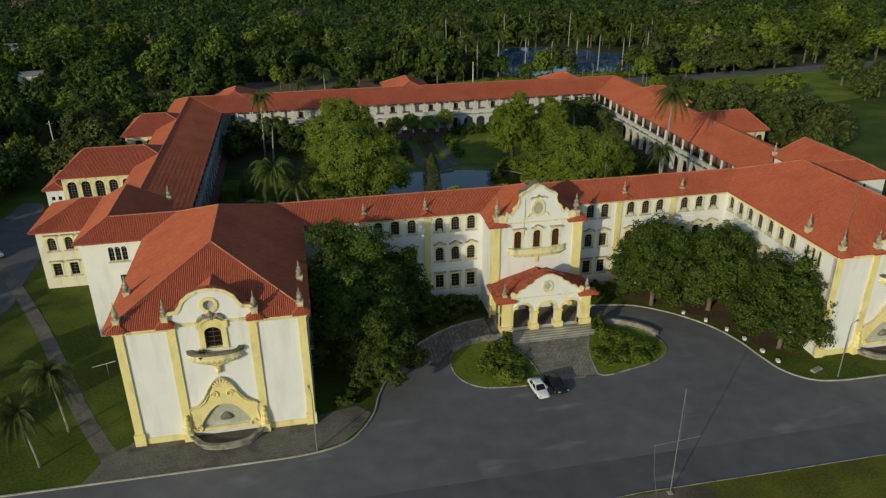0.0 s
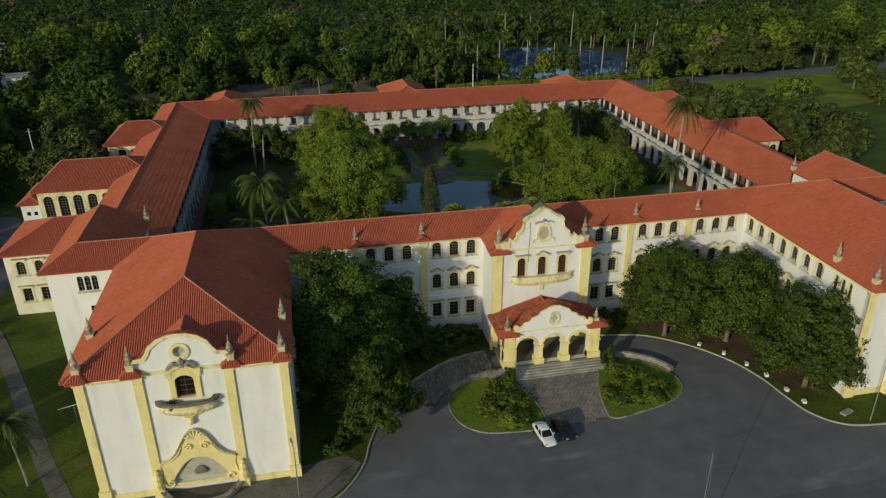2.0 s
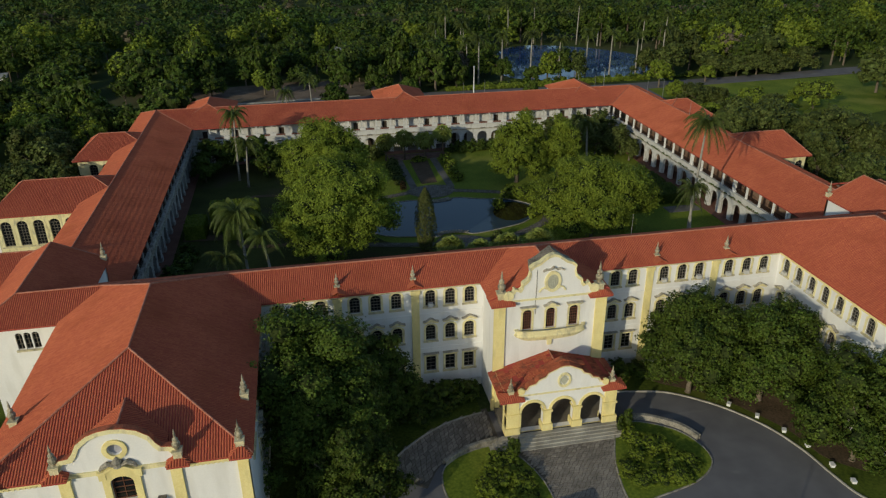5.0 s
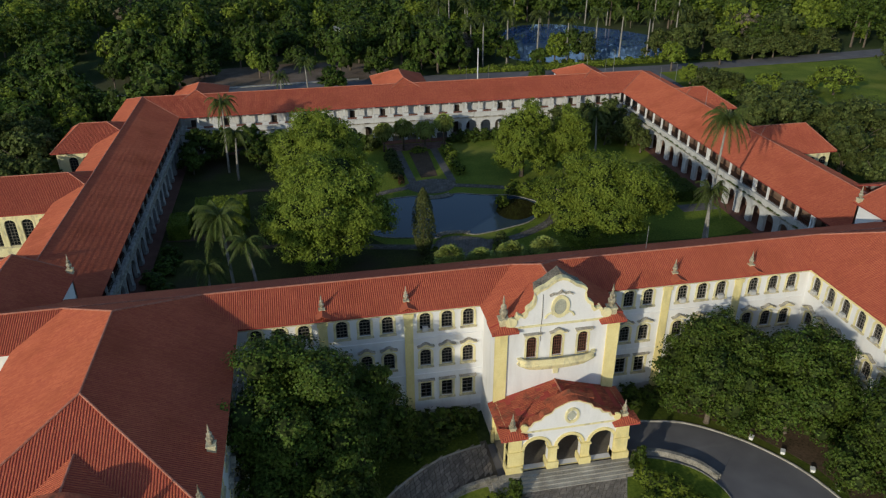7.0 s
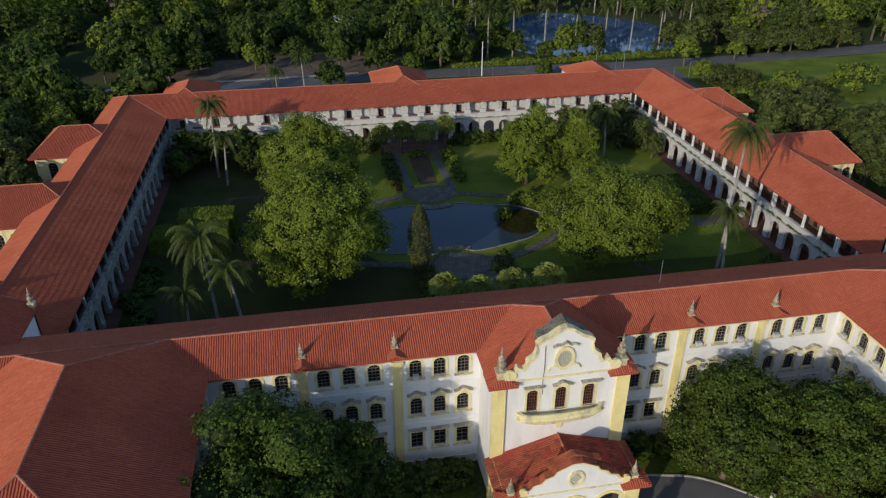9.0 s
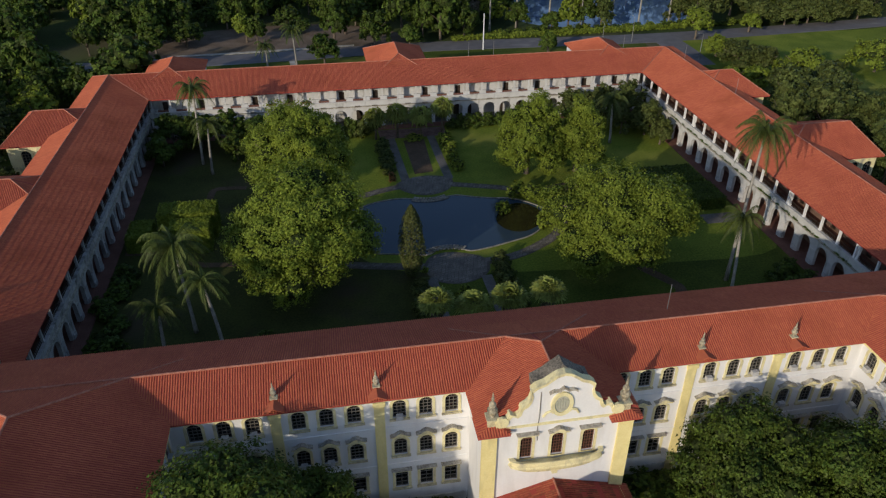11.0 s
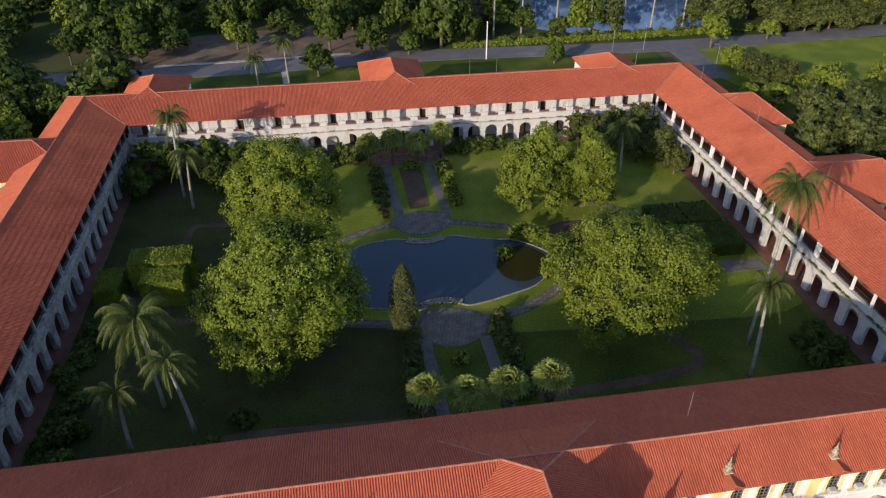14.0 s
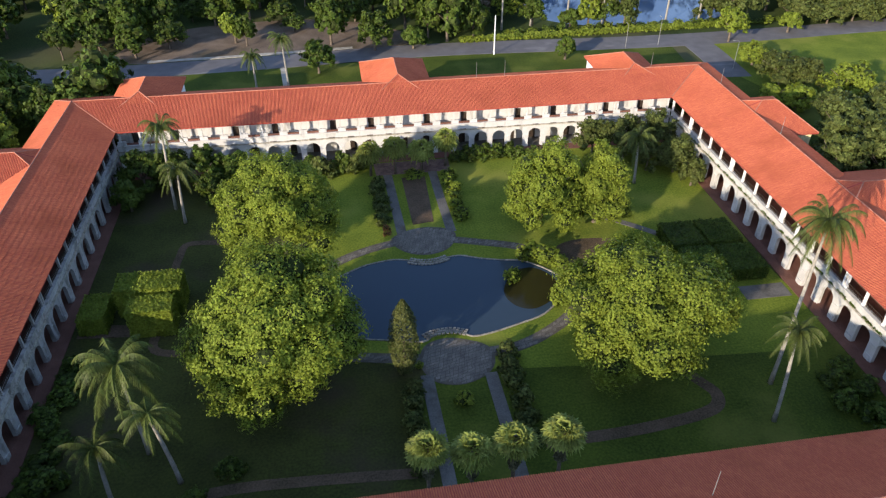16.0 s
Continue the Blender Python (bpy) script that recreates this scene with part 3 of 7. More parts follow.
PATHC = material("worn_path", (0.12, 0.108, 0.09), (0.23, 0.208, 0.172), 0.3, 8, 0.95, 0.3)
sheet("path", strip(PATHLINE, 2.0), 0.09, PAVED, "worn pale footpath across the lawn", "path")
# the darker asphalt colour stands in for tree shade over the yard
sheet("road", smooth_line([(-84.8, 11), (-84.3, 22), (-85, 37), (-90.0, 52), (-92, 64), (-97, 66), (-99, 56), (-112, 46), (-126, 20), (-122, -8), (-100, 2)], 4, True), 0.075, DARKASPHALT, "asphalt yard and lane beside the side wing, coloured darker for shade", "road")
sheet("road_strip", [(-120, -41.0), (120, -41.0), (120, -46.6), (29, -46.5), (4.9, -46.4), (-5, -46.6), (-24, -49.6), (-60, -52.6), (-120, -56)], 0.004, DARKASPHALT, "darker asphalt strip along the street edge", "road")
sheet("bare_ground", smooth_line([(15.5, -4.5), (20.5, -8.0), (24.2, -12.4), (27.2, -17.6), (28.6, -23), (33.8, -24.5), (33.8, -2), (16, -1.5)], 4, True), 0.075, EARTH, "bare brown soil under the trees", "ground")
# road behind the building
sheet("road", strip(smooth_line([(-160, 152), (-110, 160), (-74, 160), (-45, 161), (-27, 162), (15, 164.5), (84, 162), (155, 166), (240, 175)]), 9.5), 0.05, ASPHALT, "grey asphalt road behind the building", "road")
sheet("road", strip(smooth_line([(88, 160), (88, 150), (87.5, 142), (87, 134)]), 8.5), 0.06, ASPHALT, "grey asphalt side road", "road")
sheet("lawn", [(-76, 121), (76, 121), (80, 157), (15, 159.5), (-27, 157), (-76, 155)], 0.03, GRASS, "mown lawn behind the rear wing", "lawn")
sheet("lawn", smooth_line([(92, 158), (95, 120), (140, 110), (240, 150), (240, 168), (155, 160)], 4, True), 0.04, SUNLAWN, "lawn beside the road, coloured brighter for sun", "lawn")
sheet("bare_ground", smooth_line([(-70, 167), (-30, 168), (8, 170), (4, 184), (-20, 196), (-60, 190)], 4, True), 0.04, YARD, "bare brown earth yard under the trees", "ground")
sheet("pavement", strip([(-62, 166.6), (-45, 167.1), (-27, 168.1), (-8, 169.4)], 1.5), 0.1, KERB, "pale concrete footway along the rear road", "pavement")
sheet("path", strip([(-24, 121), (-25, 140), (-26.5, 157)], 1.6), 0.07, KERB, "pale concrete path across the rear lawn", "path")
sheet("lake", smooth_line([(49, 190), (54, 182.5), (64, 178), (80, 176.8), (98, 177), (112, 186), (120, 205), (108, 232), (84, 250), (66, 246), (55, 226), (49, 205)], 5, True), 0.02, LAKE, "still lake reflecting the pale sky", "lake")

# forecourt islands and the paved approach
ISLE_L = smooth_line([(-9.4, -12.6), (-13.2, -13.4), (-15.9, -15.2), (-16.6, -18.5), (-15.8, -21.8), (-13.6, -23.9), (-10.2, -24.6), (-6.2, -24.7), (-5.2, -23.2), (-5.3, -19.5), (-6.6, -15.6), (-8.2, -14.0)], 5, True)
ISLE_R = smooth_line([(7.0, -11.8), (10.0, -12.2), (13.6, -14.6), (15.2, -18.0), (14.8, -20.8), (11.8, -23.0), (7.2, -24.2), (3.4, -24.7), (3.0, -22.5), (4.0, -18.0), (5.4, -14.6), (6.2, -13.0)], 5, True)
for isle in (ISLE_L, ISLE_R):
    sheet("planting_island", isle, 0.12, SUNLAWN, "grassy planted island in the forecourt", "lawn")
    kerb(isle, True, 0.17, 0.15, STONE, "weathered stone kerb round the planted island")
sheet("approach", [(-6.0, -24.6), (3.4, -24.6), (5.8, -14.2), (5.8, -13.2), (-7.8, -13.2), (-6.6, -15.0), (-5.2, -19.5)], 0.02, JOINT, "bed of the paved approach", "pavement")
RAMP_L = smooth_line([(-23.5, -14.2), (-18.8, -9.6), (-13.4, -6.6), (-8.4, -5.4)]) + smooth_line([(-8.4, -11.2), (-12.6, -12.2), (-16.2, -14.6), (-18.4, -18.0)])
sheet("cobbled_ramp", RAMP_L, 0.03, JOINT, "bed of the cobbled drive", "pavement")
RAMP_R = smooth_line([(16.5, -15.5), (12.5, -11.6), (7.6, -10.6)]) + smooth_line([(7.6, -5.7), (12.2, -6.5), (17.2, -8.4), (21.0, -11.6)])
sheet("paved_ramp", RAMP_R, 0.03, ASPHALT, "worn grey drive beside the porch", "pavement")

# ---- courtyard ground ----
sheet("courtyard_lawn", [(-54, 13), (54, 13), (54, 104), (-54, 104)], 0.02, SHADELAWN, "thin courtyard lawn with bare soil, toned darker for shade", "lawn")
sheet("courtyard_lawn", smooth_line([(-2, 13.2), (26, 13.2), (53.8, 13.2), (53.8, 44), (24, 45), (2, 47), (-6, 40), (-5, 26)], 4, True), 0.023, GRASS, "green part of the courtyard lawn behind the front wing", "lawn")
# outline follows the sunlit ground; the brightness is in the colour
sheet("courtyard_lawn", smooth_line([(-16, 103), (-19, 92), (-15, 80), (-21, 74), (-20, 60), (-13, 47), (-2, 43), (12, 41), (30, 40), (53.5, 41), (53.5, 60), (53.5, 103), (20, 103.5)], 5, True), 0.026, SUNLAWN, "part of the courtyard lawn coloured brighter for sun", "lawn")
for x0, x1, y0, y1 in ((-56, -54.1, 13, 104), (54.1, 56, 13, 104), (-54.1, 54.1, 102.6, 105)):
    sheet("walkway", [(x0, y0), (x1, y0), (x1, y1), (x0, y1)], 0.10, REDFLOOR, "red cement walkway along the arcade", "path")
POND = smooth_line([(-19, 60), (-17.5, 64), (-14.6, 66.2), (-11, 68.1), (-6.5, 68.9), (-3.6, 68.1), (-0.9, 66.9), (1.4, 67.9), (4.2, 68.5), (7.6, 67.2), (11, 66.2), (14.4, 65.4), (18.0, 62.2), (19.4, 58.9), (17.4, 55.0), (14.3, 51.9), (9.7, 50.2), (5.6, 49.0), (2.8, 48.7), (1.2, 49.9), (-0.8, 50.4), (-2.6, 50.0), (-4.4, 48.6), (-9.0, 49.6), (-14, 51), (-18, 55)], 4, True)
sheet("pond", POND, 0.05, WATER, "dark still courtyard pond reflecting the sky", "pond")
# dark base colour stands in for trees mirrored in the pond
MIRRORWATER = glassy("reflection_toned_water", (0.026, 0.024, 0.008), 0.08, 0.08, 2.5, 1.33)
sheet("water_plants", smooth_line([(9.5, 58), (12, 62.5), (15.5, 63.4), (18.2, 60.2), (17.6, 56.2), (13.6, 53.4), (10.6, 54.4)], 4, True), 0.056, MIRRORWATER, "dark sheet coloured as a reflection of trees at one end of the pond", "water plants")
kerb(POND, True, 0.26, 0.16, STONE, "low grey stone rim round the pond")
STONEPATHS = [
    ("rear_plaza", smooth_line([(-6.6, 74.4), (-4.2, 76.8), (0, 77.8), (4.2, 76.4), (4.6, 73.6), (2.6, 70.6), (-0.8, 69.5), (-4.4, 70.8)], 4, True)),
    ("arm", strip(smooth_line([(-20.5, 65.5), (-15.8, 69.6), (-11, 72.2), (-6.0, 73.8)]), 1.9)),
    ("arm", strip(smooth_line([(3.6, 73.4), (8, 72.0), (14.2, 69.8), (19, 66.6), (22, 61)]), 1.9)),
    ("walk", strip([(-4.4, 76.2), (-4.7, 86), (-5.0, 97.6)], 1.7)),
    ("walk", strip([(4.2, 75.8), (4.0, 86), (3.9, 97.6)], 1.7)),
    ("front_plaza", smooth_line([(-5.4, 44.2), (-4.4, 47.6), (-1.6, 48.9), (1.2, 48.4), (4.6, 46.4), (4.9, 43.0), (2.8, 40.6), (-0.6, 39.6), (-4.0, 40.8)], 4, True)),
    ("arm", strip(smooth_line([(-20, 48.4), (-12.4, 46.6), (-5.0, 45.2)]), 1.9)),
    ("arm", strip(smooth_line([(4.4, 45.2), (9, 45.8), (13.8, 48.0), (19, 52), (21.5, 57)]), 1.9)),
    ("walk", strip([(-4.8, 42), (-4.6, 32), (-4.4, 16)], 1.7)),
    ("walk", strip([(3.9, 41.2), (4.0, 32), (4.0, 16)], 1.7)),
    ("track", strip(smooth_line([(-35, 78.3), (-40.5, 78.6), (-41.5, 75), (-41.8, 70), (-42, 58), (-41, 52), (-28, 51)]), 1.3)),
    ("walk", strip(smooth_line([(46, 52), (53.4, 52)]), 3.2)),
    ("walk", strip(smooth_line([(31, 77), (37, 72), (40, 69)]), 1.3)),
    ("track", strip(smooth_line([(-53.2, 58), (-42, 57)]), 2.6)),
]
for i, (kind, outline) in enumerate(STONEPATHS):
    if kind == "track":
        sheet("earth_track", outline, 0.034 + 0.005 * i, EARTH, "trodden brown earth track in the courtyard", "path")
    elif kind == "walk":
        sheet("concrete_walk", outline, 0.034 + 0.005 * i, CONCRETE, "worn grey concrete walk in the courtyard", "path")
    else:
        sheet("stone_path", outline, 0.034 + 0.005 * i, JOINT, "irregular grey flagstone path in the courtyard", "path")
sheet("terrace", [(-7.2, 97.2), (7.6, 97.2), (7.8, 102.2), (-7.4, 102.2)], 0.05, TERRACE, "dull reddish paved terrace before the rear arcade", "path")
sheet("flower_bed", [(-2.2, 78.8), (1.6, 79.4), (2.2, 95.6), (-2.4, 95.6)], 0.07, EARTH, "bare earth planting bed between the walks", "flower bed")
sheet("worn_patch", smooth_line([(18, 66), (24, 70), (32, 69), (33, 64), (26, 61), (21, 62)], 4, True), 0.045, EARTH, "worn reddish bare patch under the trees", "ground")
sheet("worn_path", strip(smooth_line([(8, 28.4), (18, 28.6), (26, 29.4), (31, 30.6), (32.4, 32.8), (31.2, 35.4), (28.6, 39.5)]), 1.7), 0.045, EARTH, "worn brown earth path in the lawn", "path")
sheet("worn_path", strip(smooth_line([(-8, 26.4), (-20, 27.2), (-30, 27.4), (-37, 26)]), 1.5), 0.045, EARTH, "worn brown earth path in the lawn", "path")

# ---- main building ----
AX, TX = -0.6, -0.5
EAVE = 16.0


def rear_plane(y, drop=0.0):
    return 19.96 - PITCH * y - drop


front = thing("front_wing", "long three-storey white front wing with a terracotta tiled roof", "building")
BAYS_L = [[-9.46, -12.0, -14.57], [-18.9, -21.5, -24.1], [-28.3, -30.9, -33.5]]
BAYS_R = [[7.8, 10.4, 12.9], [17.4, 20.0, 22.5], [26.9, 29.6, 32.2]]
cols = [x for bay in BAYS_L + BAYS_R for x in bay]
FLOORS = [(13.0, WIN_TOP, None, True), (7.9, WIN_MID, HOOD_CURVED, True), (3.1, WIN_LOW, HOOD_FLAT, False)]


def opening(x, z, arch, w=1.3, h=2.3):
    return arched(x, z, w, h, 8, w * 0.42) if arch else rect(x, z, w, h)


holes = [opening(x, z, arch) for x in cols for z, _, _, arch in FLOORS]
wall("wall", [(-35.7, 0), (34.5, 0), (34.5, EAVE), (-35.7, EAVE)], holes, 0.5, WHITE, front, pose(0, 0, 0))
for x in cols:
    for z, kind, hood, _ in FLOORS:
        window(front, kind, pose(x, 0, z), hood, 2.75 if hood is HOOD_CURVED else 2.62, aircon=0.45 if z > 7 else 0.2)
for x in (-16.5, -26.2, 15.3, 24.8):
    g = geo()
    box(g, x - 0.5, x + 0.5, -0.16, 0.05, 0, 15.4)
    box(g, x - 0.62, x + 0.62, -0.26, 0.05, 0, 1.3)
    box(g, x - 0.6, x + 0.6, -0.28, 0.05, 14.9, 15.4)
    part("pilaster", g, YELLOW, front, "pale yellow plaster pilaster")
for x0, x1 in ((-35.7, -7.8), (6.6, 34.5)):
    g = geo()
    prism(g, [(-0.30, 15.9), (-0.30, 15.62), (-0.18, 15.62), (-0.18, 15.42), (0.02, 15.42), (0.02, 15.9)], lambda u, v, d: (d, u, v), x0, x1)
    part("cornice", g, MOULDING, front, "rain-stained plaster cornice")
    g = geo()
    box(g, x0, x1, -0.12, 0.02, 0, 1.2)
    part("plinth", g, OLDWHITE, front, "stained plaster plinth")
    for z in (6.55, 11.75):
        g = geo()
        box(g, x0, x1, -0.10, 0.02, z, z + 0.2)
        part("string_course", g, WHITE, front)
for name, b6 in (("rear_wall", (-57.0, 55.8, 13.2, 13.6, 0, 13.6)), ("end_wall", (-66.88, -66.5, 1.42, 18.05, 0, 15.8)), ("end_wall", (65.3, 65.68, 1.42, 18.05, 0, 15.8))):
    g = geo()
    box(g, *b6)
    part(name, g, WHITE, front)
for sx, x0, x1 in ((-1, -66.9, -57.0), (1, 55.8, 65.7)):
    xs = [x0 + 4.0, x0 + 4.9, x0 + 5.8] if sx < 0 else [x1 - 4.0, x1 - 4.9, x1 - 5.8]
    hs = [opening(x, 12.4, True, 0.75, 2.2) for x in xs] + [opening(x0 + 5.0 if sx < 0 else x1 - 5.0, 8.6, False, 0.8, 1.5)]
    wall("wall", [(x0, 0), (x1, 0), (x1, EAVE), (x0, EAVE)], hs, 0.5, WHITE, front, pose(0, 0.9, 0))
    for x in xs:
        window(front, WIN_SLIT, pose(x, 0.9, 12.4), plain=True)
    window(front, WIN_SMALL, pose(x0 + 5.0 if sx < 0 else x1 - 5.0, 0.9, 8.6), plain=True)
    g = geo()
    for i in range(int((x1 - x0) / 0.42)):
        box(g, x0 + 0.42 * i + 0.1, x0 + 0.42 * i + 0.32, 0.68, 0.91, 15.2, 15.48)
    part("dentil_course", g, CREAM, front, kind="stuff")
    g = geo()
    box(g, x0 - 0.15, x1 + 0.15, 0.6, 1.1, 15.5, 15.9)
    part("cornice", g, WHITE, front)
RY, YN = 4.15, 18.8
RZ = rear_plane(RY)
YE = 14.2
slopes, caps = [
    [(-67.4, -0.5, 16.0), (66.2, -0.5, 16.0), (62.05, RY, RZ), (-63.25, RY, RZ)],
    [(57.5, YE, rear_plane(YE)), (-58.7, YE, rear_plane(YE)), (-63.25, RY, RZ), (62.05, RY, RZ)],
], [((-63.25, RY, RZ), (62.05, RY, RZ))]
for s, xe, xr, xi in ((-1, -67.4, -63.25, -56.4), (1, 66.2, 62.05, 55.2)):
    zi = RZ - PITCH * abs(xr - xi)
    yv = (19.96 - zi) / PITCH
    slopes += [[(xe, YN, 16.0), (xe, -0.5, 16.0), (xr, RY, RZ), (xr, YN, RZ)], [(xi, yv, zi), (xi, YN, zi), (xr, YN, RZ), (xr, RY, RZ)]]
    caps += [((xe, -0.5, 16.0), (xr, RY, RZ)), ((xr, RY, RZ), (xr, YN, RZ)), ((xr, YN, RZ), (xi, YN, zi)), ((xr, YN, RZ), (xe, YN, 16.0))]
    g = geo()
    prism(g, [(xe - s * 0.5, 0), (xi + s * 0.6, 0), (xi + s * 0.6, zi + 0.05), (xr, RZ - 0.28), (xe - s * 0.5, 15.9)][::s], lambda u, v, d: (u, d, v), YN - 0.7, YN - 0.3)
    part("gable_wall", g, WHITE, front)
    g = geo()
    box(g, min(xi + s * 0.6, xi + s * 1.0), max(xi + s * 0.6, xi + s * 1.0), 13.0, YN - 0.3, 0, zi - 0.25)
    part("side_wall", g, WHITE, front)
    finial(front, xi + s * 0.5, YN - 0.6, zi + 0.35, 0.95)
roof(front, slopes, caps, "terracotta tiled roof with a long straight ridge")
for x in (-26.1, -16.6, 16.4, 26.6):
    finial(front, x, 0.9, 16.35, 0.85)
    g = geo()
    for dx in (-1, 1):
        prism(g, [(0, 0.0), (0.85, -0.42), (0.85, -0.3), (0, 0.12)] if dx > 0 else [(0, 0.12), (-0.85, -0.3), (-0.85, -0.42), (0, 0.0)], lambda u, v, d, x=x: (x + u, d, 16.55 + v), -0.75, 0.9)
    part("finial_saddle", g, TILE, front)


def pavilion(sx):
    """One of the two end pavilions that stand forward of the front wing; sx mirrors it about the axis."""
    def X(x):
        return AX + sx * x
    ob = thing("pavilion", "three-storey white end pavilion with yellow pilasters and tile roof", "building", group="end pavilions")
    xi, xo, yf = 35.1, 56.4, -26.7
    xc = (xi + xo) / 2
    lo, hi = sorted((X(xi), X(xo)))
    # front wall with its curved pediment in one outline
    c = X(xc)
    ped = [(4.6, 16.0), (4.6, 16.6), (4.9, 17.1), (4.5, 17.6), (3.7, 17.7), (3.3, 18.2), (2.9, 19.0), (2.0, 19.7), (1.0, 20.05), (0.0, 20.15)]
    outline = [(lo, 0), (hi, 0), (hi, EAVE)] + [(c + u, v) for u, v in ped] + [(c - u, v) for u, v in ped[-2::-1]] + [(lo, EAVE)]
    rose = arc(c, 18.0, 0.62, 0, 337.5, 15)
    fdoor = arched(c, 12.45, 1.9, 2.75, 8, 0.7)
    curve = [(2.9, 1.4), (2.9, 1.9), (2.55, 2.6), (2.05, 3.3), (1.5, 4.0), (0.8, 4.5), (0, 4.65)]
    niche = [(c - 2.9, 1.4)] + [(c + u, v) for u, v in curve] + [(c - u, v) for u, v in curve[-2:0:-1]]
    wall("front_wall", outline, [rose, fdoor, niche], 0.5, WHITE, ob, pose(0, yf, 0))
    g = geo()
    prism(g, arc(c, 18.0, 0.72, 0, 337.5, 15), flat_at, -0.35, -0.3)
    part("rose_window", g, SKYGLASS, ob, "round window with a sky reflection coloured into its glass", m=pose(0, yf, 0))
    g = geo()
    ring(g, arc(c, 18.0, 1.02, 0, 337.5, 15), arc(c, 18.0, 0.62, 0, 337.5, 15), flat_at, -0.02, 0.16)
    part("rose_surround", g, YELLOW, ob, m=pose(0, yf, 0))
    # pediment coping
    top = [(c - u, v) for u, v in ped] + [(c + u, v) for u, v in ped[-2::-1]]
    g = geo()
    ring(g, top, [(c + (u - c) * 0.93, v - 0.42) for u, v in top], flat_at, -0.02, 0.16)
    part("pediment_band", g, CREAM, ob, m=pose(0, yf, 0))
    g = geo()
    coping(g, top, 0.08, -0.45, 0.16)
    part("pediment_coping", g, OLDTILE, ob, "thin weathered tile coping", m=pose(0, yf, 0))
    # side walls
    ys = [-1.7 - 2.65 * i for i in range(7)]
    slits = [-20.9, -22.2, -23.5]
    hs = [opening(y, z, arch) for y in ys for z, _, _, arch in FLOORS] + [opening(y, 12.9, True, 0.75, 2.2) for y in slits]
    # the wall's own u runs along world y
    mi = pose(X(xi), 0, 0, 0, 0, -90 if sx > 0 else 90)
    flip = -1 if sx > 0 else 1
    hs = [[(flip * u, v) for u, v in h][::flip] for h in hs]
    ends = sorted((flip * yf, flip * 0.4))
    wall("side_wall", [(ends[0], 0), (ends[1], 0), (ends[1], EAVE), (ends[0], EAVE)], hs, 0.5, WHITE, ob, mi)
    for y in ys:
        for z, kind, hood, _ in FLOORS:
            window(ob, kind, mi @ pose(flip * y, 0, z), hood, 2.75 if hood is HOOD_CURVED else 2.62, aircon=0.45)
    for y in slits:
        window(ob, WIN_SLIT, mi @ pose(flip * y, 0, 12.9))
    mo = pose(X(xo), 0, 0, 0, 0, 90 if sx > 0 else -90)
    flop = -flip
    hs = [[(flop * u, v) for u, v in opening(y, z, arch)][::flop] for y in ys for z, _, _, arch in FLOORS]
    ends = sorted((flop * yf, flop * 0.9))
    wall("side_wall", [(ends[0], 0), (ends[1], 0), (ends[1], EAVE), (ends[0], EAVE)], hs, 0.5, WHITE, ob, mo)
    for y in ys:
        for z, kind, hood, _ in FLOORS:
            window(ob, kind, mo @ pose(flop * y, 0, z), hood, 2.75 if hood is HOOD_CURVED else 2.62)
    # pilasters
    for x, w in ((xo - 0.55, 0.95), (xc + 4.5, 0.95), (xc - 4.5, 0.95), (xi + 0.55, 0.95)):
        g = geo()
        box(g, X(x) - w / 2, X(x) + w / 2, yf - 0.22, yf + 0.05, 0.0, 16.0)
        box(g, X(x) - w / 2 - 0.16, X(x) + w / 2 + 0.16, yf - 0.42, yf + 0.05, 0.0, 1.7)
        box(g, X(x) - w / 2 - 0.1, X(x) + w / 2 + 0.1, yf - 0.34, yf + 0.05, 15.3, 15.55)
        part("pilaster", g, YELLOW, ob, "yellow plaster pilaster")
        if xi + 2 < x < xo - 2:
            g = geo()
            box(g, X(x) - 0.55, X(x) + 0.55, yf - 0.75, yf - 0.2, 0, 1.2)
            lathe(g, [(0.5, 1.2), (0.42, 1.5), (0.5, 1.9), (0.34, 2.3), (0.42, 2.7), (0.22, 3.1), (0.28, 3.4), (0.12, 3.7)], 8, (X(x), yf - 0.45, 0))
            part("scroll_buttress", g, YELLOW, ob)
    for a, b in (((xi, xc - 4.5)), (xc + 4.5, xo)):
        x0, x1 = sorted((X(a), X(b)))
        g = geo()
        box(g, x0 - 0.25, x1 + 0.25, yf - 0.5, yf + 0.05, 15.62, 16.0)
        box(g, x0, x1, yf - 0.3, yf + 0.05, 15.35, 15.62)
        part("cornice", g, YELLOW, ob)
        g = geo()
        box(g, x0, x1, yf - 0.14, yf + 0.02, 0, 0.9)
        part("plinth", g, YELLOW, ob)
        g = geo()
        k = int((x1 - x0) / 0.42)
        for i in range(k):
            box(g, x0 + 0.42 * i + 0.1, x0 + 0.42 * i + 0.32, yf - 0.42, yf - 0.3, 15.38, 15.62)
        part("dentil_course", g, CREAM, ob, kind="stuff")
    for x, s in ((xi, -1), (xo, 1)):
        g = geo()
        x0, x1 = sorted((X(x), X(x + s * 0.4)))
        box(g, x0, x1, yf, 0, 15.6, 15.95)
        part("cornice", g, YELLOW, ob)
    # window on the balcony
    leaf = part("balcony_door", WIN_BALCONY["frame"], DARKWOOD, ob, "dark brown wooden door under an arch", m=pose(c, yf, 12.45))
    part("pane", WIN_BALCONY["pane"], GLASS, leaf)
    g = geo()
    ring(g, arched(c, 12.3, 3.1, 3.8, 8, 1.2), arched(c, 12.45, 1.9, 2.75, 8, 0.7), flat_at, -0.02, 0.2)
